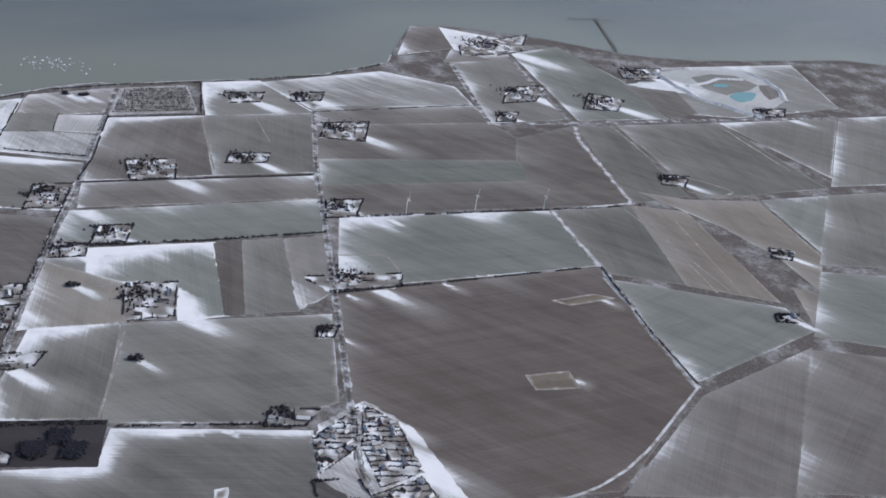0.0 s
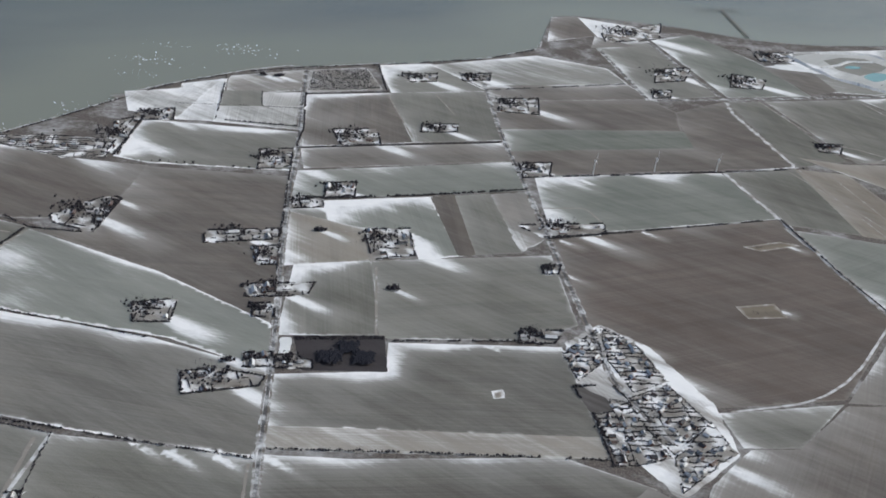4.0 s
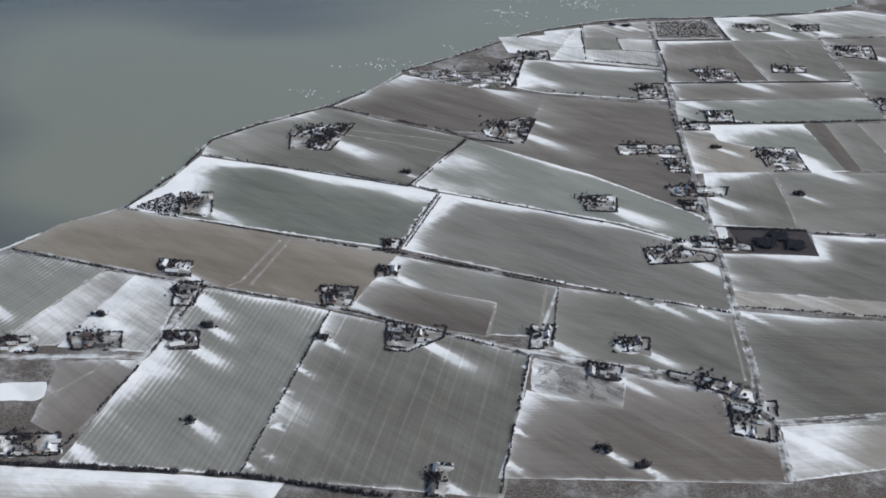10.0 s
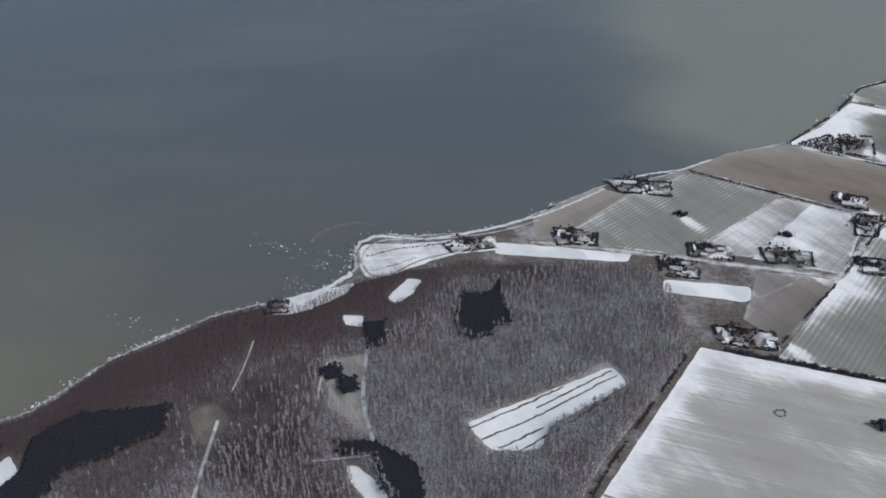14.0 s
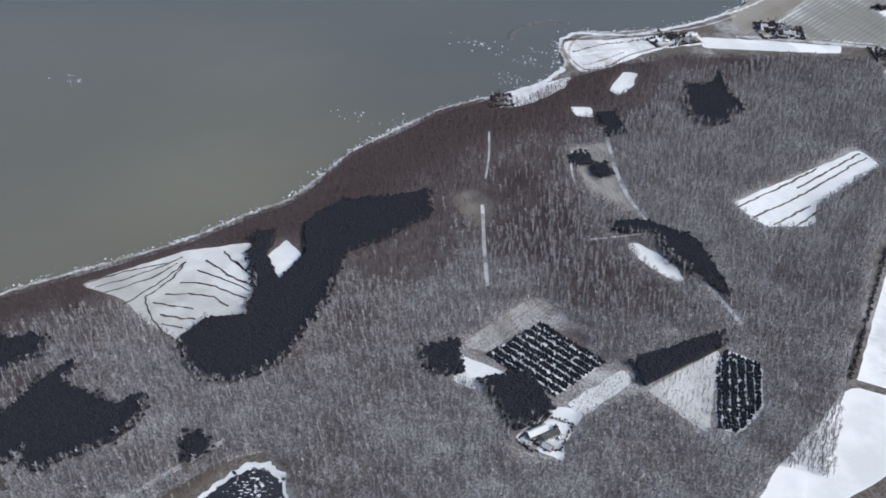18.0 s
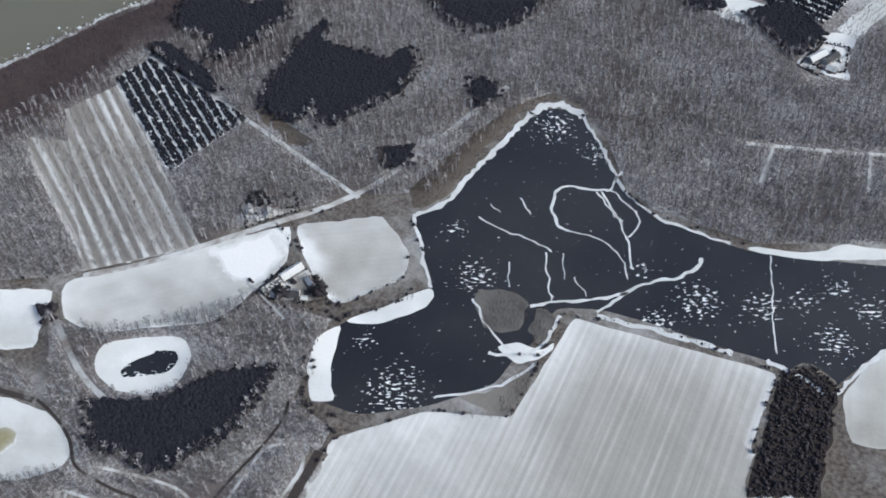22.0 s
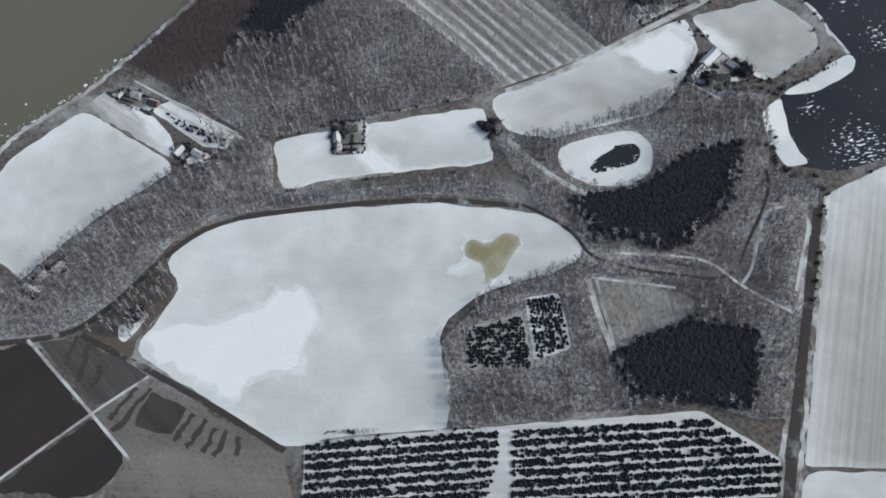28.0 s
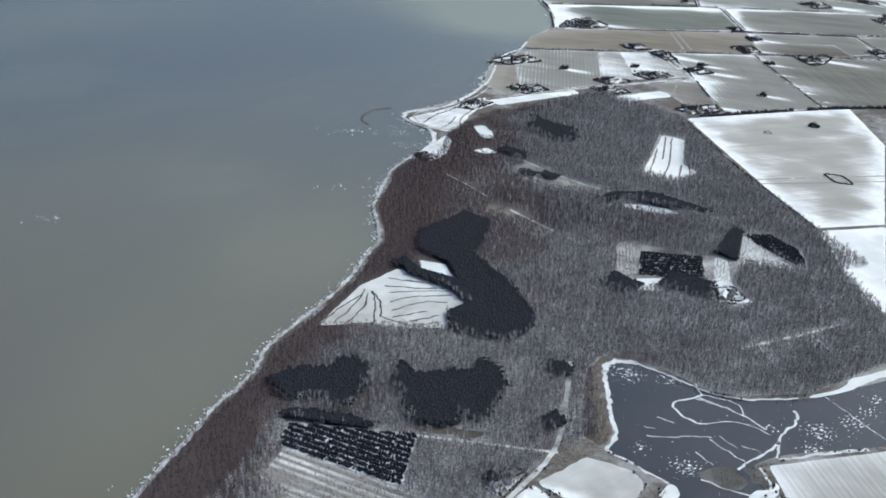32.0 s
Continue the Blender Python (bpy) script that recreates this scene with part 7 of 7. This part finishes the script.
farm(2, [(-161.3, 326), (-152.4, 328.7), (-150.8, 306.1), (-159.4, 303.5)])
farm(4, [(-21.4, 419.1), (3.4, 422.6), (0.4, 386.2), (-20.3, 388.1)])
farm(6, [(94.3, 474.3), (129.9, 483.2), (121.3, 443.6), (93.3, 434.4)])
farm(4, [(73.1, 398.7), (101.9, 405.5), (93.8, 378.3), (71.7, 373.3)])
farm(5, [(-52.7, 437.4), (-27.2, 435.7), (-6.4, 431.9), (-6.9, 417.6), (-21.3, 423.1), (-52.4, 431)])
farm(4, [(-575.5, -154.1), (-561.2, -142.7), (-556.6, -147.3), (-567.7, -160.9)])
farm(0, [(-550, -177), (-545, -166.5), (-536.2, -168.9), (-531, -175.5), (-536, -179.5), (-546, -182)], [(5, -547.3, -178, 67.7), (4, -544.4, -170.9, 67.7), (3, -536.4, -171.8, -30), (5, -540.6, -178.2, 22), (6, -535.6, -177.4, 20)])
farm(0, [(-434.1, -12.9), (-431.1, 3.4), (-420.7, 4.3), (-418.8, -9.4), (-427.4, -14.5)], [(4, -429.6, -6.2, 61), (5, -425.0, -5.2, 63), (6, -421.6, -4.0, 60), (6, -429.5, -12.2, 10), (0, -423.2, -10.5, -5)])
farm(3, [(-651.6, -226.8), (-641.8, -223.4), (-637.4, -235.8), (-646.6, -238.6)])
farm(2, [(-696.6, -251.2), (-691.9, -246.6), (-680.8, -249.9), (-688, -255.4)])
farm(3, [(-727.1, -235.1), (-722.6, -231.6), (-708.5, -233.5), (-710.1, -238.8), (-717.5, -238)])
farm(3, [(-714.6, -310.1), (-712, -302.5), (-708.5, -296.6), (-705.3, -299.1), (-709.7, -312.1)])
farm(2, [(-571.9, 196.7), (-562.4, 205.5), (-554.3, 196.1), (-562.9, 188.7)])
farm(5, [(-527.4, 300.3), (-506.5, 323.2), (-499, 311.9), (-516.4, 294.3)])
farm(4, [(-479.7, 343.5), (-455.2, 353.5), (-451.7, 346), (-469.4, 332.7)])
farm(2, [(433.9, 1100.7), (463.1, 1106.2), (453.5, 1079.2), (431.6, 1078.9)])
farm(2, [(503.7, 970.8), (523.9, 970.9), (517.6, 952.7), (500.5, 953.4)])
farm(5, [(439.1, 1412), (497.1, 1437.4), (488.4, 1397.9), (443.1, 1378.6)])
farm(2, [(476.1, 857.8), (495.1, 860.7), (490.6, 848), (474.6, 846.7)])
farm(2, [(583.1, 1329.7), (625.3, 1346.3), (616.7, 1319.7), (579.1, 1305.2)])
farm(14, [(152.6, 649.3), (176.1, 682.5), (177.9, 644.7), (159.5, 618.8)])
farm(16, [(178.8, 687.2), (199.5, 672.8), (215.3, 629.1), (192.5, 613.3), (180.6, 645.4)])
farm(20, [(187.5, 605.4), (214.5, 625.4), (233.1, 590.5), (208.1, 554.9), (195.7, 575.7)])
farm(14, [(207.4, 551.9), (234.9, 590.9), (243, 562.6), (207.1, 521.8)])
farm(10, [(167, 586), (178, 590.5), (184, 566), (184, 541), (175, 539)])
farm(12, [(176.5, 602.8), (186.9, 602), (205.7, 551.5), (185.8, 541.4)])
conifers(1.9, [(-569.4, -235.6), (-551.4, -226.6), (-542.3, -211.3), (-529.9, -203.9), (-530.2, -226), (-538.9, -242.6), (-559.4, -245.4)])
conifers(1.9, [(-544.6, -282.2), (-542.3, -278), (-530.2, -268.6), (-513.9, -267.3), (-512.1, -287.9), (-539.9, -291.5)])
conifers(1.9, [(-695.5, -199.3), (-693.5, -180.6), (-687.6, -163.3), (-673.8, -165.2), (-673.5, -171.3), (-683.5, -196.8)])
conifers(1.9, [(-648, -90.4), (-652.5, -81.2), (-654.8, -73), (-643.9, -68), (-630.7, -67.9), (-625.1, -61.1), (-619.9, -60.3), (-614.2, -67.1), (-617.5, -76.3), (-618.5, -87.9), (-621.8, -95.1), (-627.7, -96.4), (-630.9, -94.5), (-630.8, -88)])
conifers(1.9, [(-595.6, -110.2), (-597.8, -104.8), (-598.2, -98.3), (-598.7, -90), (-600.3, -78.4), (-599.8, -70.8), (-599.3, -63.1), (-597.2, -63.9), (-592.7, -74.4), (-577.4, -73.5), (-568.9, -74.3), (-566.2, -71.1), (-565.3, -65.4), (-561.6, -65.2), (-557, -71.5), (-556.1, -76.1), (-555.3, -85.6), (-560.6, -94.9), (-567.6, -108.1), (-572.9, -110.9), (-578.5, -102.8), (-579.1, -112.7), (-588.1, -112.7)])
conifers(1.9, [(-650.5, -102.9), (-647.3, -100.1), (-639.4, -100.7), (-629.8, -104.6), (-620.7, -106.8), (-613.8, -111.6), (-616.2, -112.9), (-634.3, -108.8)])
conifers(1.9, [(-533.4, -71.5), (-531.1, -67.7), (-524.4, -70.3), (-523.8, -76.4), (-528.6, -78.8)])
conifers(1.9, [(-545, -113.1), (-537.9, -108), (-534.6, -115.2), (-540.6, -118.8)])
conifers(1.9, [(-572.8, -32.2), (-572.3, -17.7), (-559.5, -8.5), (-568.9, 9.9), (-586.4, 25.5), (-592.9, 39.1), (-587.6, 43.5), (-581.1, 28.5), (-562.8, 15.5), (-565.5, 37), (-579.7, 53.9), (-576.6, 76.4), (-564.3, 85.8), (-547.6, 103), (-536, 86.9), (-543.8, 62.5), (-552, 44.5), (-539, 15.6), (-530.5, -24), (-539.3, -40.7), (-552.8, -44)])
conifers(1.9, [(-488, 9.4), (-479.5, 20.8), (-469.4, 6.6), (-478.6, 1.5)])
conifers(1.9, [(-459, 7), (-447.2, 18.4), (-431, 6.9), (-437.9, -7.8)])
conifers(1.9, [(-416.1, 45.9), (-395.5, 74.8), (-392.9, 68.4), (-407.7, 34.8)])
conifers(1.9, [(-448.9, 130.3), (-425.8, 128.1), (-400.5, 100), (-429.7, 111.7)])
conifers(1.9, [(-474.3, 235.1), (-481.2, 250.4), (-484.7, 258.4), (-476.7, 259.7), (-473.4, 268.4), (-477.3, 280.1), (-474.3, 278.3), (-463.1, 257.7), (-452.2, 251.2), (-449.1, 243.5), (-456.7, 242.2), (-452.2, 232.6), (-457.5, 225.3), (-464.4, 225.4)])
conifers(1.9, [(-505.2, 163.5), (-501, 168.7), (-493.5, 164.1), (-498.3, 159.7)])
conifers(1.9, [(-492.2, 160.7), (-487.1, 164.6), (-481.3, 157.9), (-485.8, 155.3)])
conifers(1.9, [(-511.8, 207.7), (-504.4, 212), (-492.6, 198.3), (-498.2, 192.2)])
conifers(1.9, [(-462.6, 123.3), (-450.1, 131), (-448.1, 124.9), (-457.4, 119.2)])
woods(2.4, [(-552.1, 203.5), (-540.9, 242.5), (-525.7, 265.5), (-500, 290.1), (-410, 334), (-387.4, 310.4), (-362.9, 271.1), (-360.7, 169.4), (-346.9, 74.3), (-336.5, 26.8), (-356.1, -30.1), (-366.8, -71.8), (-421.2, -97.7), (-454.8, -98.2), (-467, -92.3), (-481.5, -73.8), (-494.9, -62.7), (-506, -61.8), (-512.7, -69.3), (-519.5, -104.7), (-519.7, -120.3), (-536.3, -130.1), (-543.2, -133.1), (-568.5, -160), (-578.2, -173.4), (-604.4, -198.5), (-607.6, -202.4), (-666.8, -237.3), (-678.7, -237.7), (-709.7, -226.2), (-728.1, -220), (-717.6, -188.1), (-705.2, -159.6), (-680.9, -105.3), (-660.8, -67.7), (-656.5, -50), (-626.7, -1.2), (-615.3, 20.3), (-607.2, 42.8), (-597.1, 64.8), (-596.7, 87.1), (-598.1, 112.7), (-583.2, 170.9), (-569.9, 192.8)])
woods(2.4, [(-708.3, -227.2), (-677.7, -240.3), (-666.3, -240.1), (-657.3, -259), (-630.8, -247.7), (-598.1, -235.3), (-585.7, -240), (-613.7, -245.5), (-657.5, -264), (-669.8, -269.9), (-679.9, -282.9), (-684.5, -300.8), (-693.4, -317.8), (-706.5, -323.7), (-719.9, -330.6), (-727.4, -317.2), (-716.6, -308), (-707.6, -285.3), (-693.6, -262.4), (-679.1, -247.2)])
woods(2.4, [(-603, -216.3), (-593, -217.1), (-576.9, -209.9), (-550.2, -183.5), (-524.5, -180.3), (-519.4, -208.7), (-504.5, -212.5), (-498.9, -287.9), (-509.6, -290.6), (-522.5, -290.5), (-570.1, -310.8), (-582.2, -315.5), (-593.2, -292.5), (-585.6, -274.1), (-563.2, -254.9), (-568.8, -247.7), (-580, -242.4)])
woods(2.4, [(-367.4, -70.9), (-354.1, -28.4), (-338.3, 2.3), (-318.8, -9.4), (-348.3, -50.8), (-359.4, -64.1)])
woods(2.3, [(-675.4, -314.8), (-672.7, -310), (-670.9, -296.5), (-678.3, -290.7), (-678.3, -285.2), (-682.4, -298.9), (-689.4, -317.9)])
plantation(2.9, [(-389.1, 57.3), (-389.9, 68.1), (-375.6, 66.8), (-367.7, 44.4), (-370.1, 29.6), (-377.2, 27.9)])
plantation(3.3, [(-466, 20.6), (-457.8, 48.1), (-425.8, 39.3), (-433.2, 12.7)])
plantation(3.3, [(-652.3, -122), (-647.4, -108.1), (-596.7, -119.1), (-605.8, -151.9)])
plantation(2.7, [(-616.7, -330.5), (-570.5, -312.4), (-568.8, -317.3), (-567.3, -334), (-611.4, -345.6)])
plantation(2.7, [(-567.2, -310.7), (-522, -293.8), (-500.8, -301), (-500, -309), (-533.2, -321.5), (-561.6, -331.2)])
plantation(1.0, [(-587.3, -285.9), (-574.4, -278.2), (-567.9, -292.6), (-584, -297.4)])
plantation(1.0, [(-574.9, -272.6), (-567, -268.8), (-559.5, -283.7), (-567.1, -289.9)])
brushrows(2.0, 0, [(-653.7, -167.4), (-660.9, -159.6), (-617.6, -145.3), (-577.1, -173.9), (-592.9, -189.5), (-605.2, -196.7)])
brushrows(2.0, 0, [(-658.3, -143.4), (-649.6, -124.1), (-577.4, -173.7), (-604.1, -198.8)])
brushrows(1.2, 0, [(-558.9, -260.4), (-544.5, -256.9), (-530, -260.1), (-533.1, -269.3), (-544.5, -278.5), (-548.5, -281.3), (-557.2, -264.8)])
brushrows(1.8, 0, [(-406.6, 32.9), (-392.3, 68.7), (-378.5, 23.3)])
brushrows(1.8, 0, [(-428.4, 11.9), (-418.1, 39.9), (-412.2, 35.1), (-419.6, 9.3)])
brushrows(1.8, 0, [(-478.2, 20.7), (-467.9, 61.4), (-457.6, 60.7), (-466.5, 21.5)])
conifers(1.9, [(16.2, 629.8), (25.2, 632.1), (26.1, 622.6), (18.3, 620.5)])
conifers(1.9, [(6, 617.6), (16.6, 620.4), (17, 609.5), (7.6, 607.1)])
conifers(1.9, [(27.3, 621.7), (36.2, 622.5), (35.7, 612.1), (27.5, 611.5)])
brushrows(1.5, 1, [(-12.6, 633.4), (41.3, 644.9), (45.3, 641.9), (-10.7, 629.2)])
farm(3, [(-19.5, 610.5), (-10, 612.5), (2.5, 608.5), (3.5, 600.5), (-18.5, 596.5)])
scrub(0.75, 1, [(-490, -154.4), (-489.6, -150.8), (-485, -147.8), (-479.6, -147.7), (-473.9, -149.6), (-472.6, -155.5), (-473.6, -160.2), (-476.4, -162.4), (-482.7, -162.8), (-487.3, -159.2)])
scrub(0.75, 1, [(-471.6, -150), (-468.9, -148.8), (-465.3, -150.6), (-464.3, -156.9), (-464.8, -161.8), (-467.1, -162.2), (-470, -157.2)])
brushrows(1.0, 1, [(-400.9, -140.5), (-393.7, -133.7), (-385.1, -138.9), (-382.4, -159.3), (-381.3, -173.6), (-397.4, -181.6)])
scrub(0.8, 0, [(-120.9, 426.7), (-75, 425.4), (-76, 398.3), (-121.3, 402.1)])
brushrows(1.6, 1, [(-704.7, -237.5), (-680.8, -242.9), (-681, -247.2), (-701.6, -240)])
brushrows(1.4, 1, [(-172.6, 793.3), (-161.8, 795.8), (-163.9, 745.1), (-172.1, 755)])
brushrows(1.5, 1, [(-325.8, 706.4), (-318.2, 732), (-302.9, 737.3), (-308.8, 712.3), (-314.8, 680.8)])
brushrows(1.6, 1, [(-401.5, 542.8), (-387.3, 570.8), (-374.9, 559.7), (-370.3, 541.6), (-385.7, 539.3)])
brushrows(4.2, 1, [(-67.5, 1140.7), (-15.5, 1169.9), (3.6, 1112), (-63.4, 1081.9)])
scrub(1.0, 1, [(-529.4, -123.9), (-525.6, -109.2), (-516.9, -74.6), (-511.8, -69.8), (-517.2, -107.8), (-516.9, -123.1), (-523.5, -132.3)])
scrub(1.2, 1, [(-597.4, -115.6), (-594.5, -111.6), (-568.2, -119.1), (-572.9, -123.3)])
scrub(0.9, 0, [(-536.3, 105.6), (-531.7, 117.9), (-516.9, 112.3), (-507.6, 95.3), (-516, 90.4)])
scrub(1.3, 0, [(-508.8, 171.7), (-497, 185), (-474.4, 152.3), (-451.1, 130.3), (-483.9, 141.1)])
scrub(0.9, 1, [(-479.2, -188.8), (-474.7, -183.7), (-469, -180.3), (-466.9, -170.6), (-462.6, -167.8), (-461.8, -177.3), (-462.9, -184.3), (-463.8, -187.3), (-470.3, -187.9)])
scrub(0.9, 1, [(-610.4, -325.3), (-611.3, -322.8), (-608.7, -320.2), (-603.6, -319), (-600.2, -320.7), (-602, -323.3)])
scrub(1.5, 1, [(-698, -324.6), (-689.6, -320.2), (-667.7, -325.7), (-675.3, -337.2)])
scrub(1.6, 1, [(-660, -326), (-622, -335), (-613, -346), (-661, -358), (-659.4, -348.2), (-672, -339)])
scrub(1.4, 1, [(-689, -318), (-675.1, -315.7), (-672.3, -310.3), (-670.4, -296.4), (-678.4, -290.3), (-682.9, -298.4)])
grove(1.7, [(94.7, 473.8), (106, 475.5), (112, 456), (116, 436), (111.9, 424.3), (84, 418), (95, 432), (97, 450)])
grove(1.5, [(-322, 676), (-326, 690), (-318, 712), (-306, 730), (-302, 726), (-310, 700), (-314, 676)])
clump([(-602.6, -216.4)])
scrub(1.2, 1, [(288, 733), (300, 737), (302, 731), (292, 727)])
scrub(1.2, 1, [(312, 839), (322, 843), (324, 840), (316, 836)])
clump([(-239.6, 418.9)])
clump([(-301.6, 414.1)])
clump([(-83.7, 358.6)])
clump([(-64.4, 350.4)])
clump([(-279.8, 330.1)])
clump([(-425.2, 403)])
clump([(-362.3, 408.7)])
clump([(-45.9, 599.4)])
clump([(-13.9, 782.2)])
clump([(-269.1, 256.2)])
clump([(43, 706.4)])
clump([(-242.5, 654.5)])
clump([(-543.7, -178.8)])
clump([(-533, -173.3)])
clump([(-569.6, -149.8)])
clump([(-111.3, 1111.3)])
clump([(-97, 1113.6)])
ring(2.6, [(-469.4, -247.4), (-467.5, -244.6), (-464.7, -244.3), (-463.4, -247), (-464, -251), (-466, -253.5), (-468.5, -251.4)])
ring(1.2, [(-313, 243.8), (-308, 246.7), (-307.1, 241), (-310.7, 239.9)])
ring(1.2, [(-272.9, 257.7), (-266.1, 260.2), (-264.3, 254.4), (-270.2, 251.8)])
ring(2.2, [(-303.5, 162.3), (-291.8, 158.1), (-290.5, 142.3), (-301.3, 145.4)])
ring(1.8, [(-425.2, -233.8), (-421.4, -231.8), (-420.4, -235.3), (-423.8, -237)])
turbine([(199.4, 951.9)])
turbine([(255.8, 974.3)])
turbine([(313.8, 990.2)])
rocks(1.5, [(-595.9, 265.3), (-600, 275.2), (-596.3, 289.2), (-588.2, 298.5), (-577.8, 300.9)])
rocks(2.0, [(-566, 267.6), (-558.4, 258.1), (-549.2, 251.5)])


def shore_ice():
    """Broken ice and foam along the waterline, and loose floes farther out."""
    pts, out = np.asarray(COAST, float), []
    for a, b in zip(pts[10:], pts[11:]):
        far = np.linalg.norm(b - a)
        count = int(far * (22.0 if a[1] < 420 else 5.0))
        n = np.array((b - a)[::-1]) * (1, -1) / (far + 1e-6)
        off = np.random.exponential(1.5, (count, 1)) * np.random.choice((-1, 1), (count, 1))
        out.append(a + (b - a) * np.random.uniform(0, 1, (count, 1)) + n * off)
    p = np.concatenate(out)
    mask = np.array([noise.noise((q[0] * 0.05, q[1] * 0.05, 7)) for q in p]) > -0.25
    p = p[mask & ~inside(p, LAND_RIM)]
    tagged(planted("shore_ice", p, np.random.exponential(0.27, len(p)) + 0.15, CHUNKS, FLOE, -0.9), "white broken ice and foam along the shoreline", "ice", kind="stuff")


shore_ice()
SAND = strip_material("frozen_sand", (0.20, 0.185, 0.165), (0.34, 0.325, 0.30), 0.24)
tagged(ribbon("beach", COAST[10:], 1.7, 0.03, SAND, 0.5), "narrow frozen sand beach with patches of snow", "beach", kind="structure")
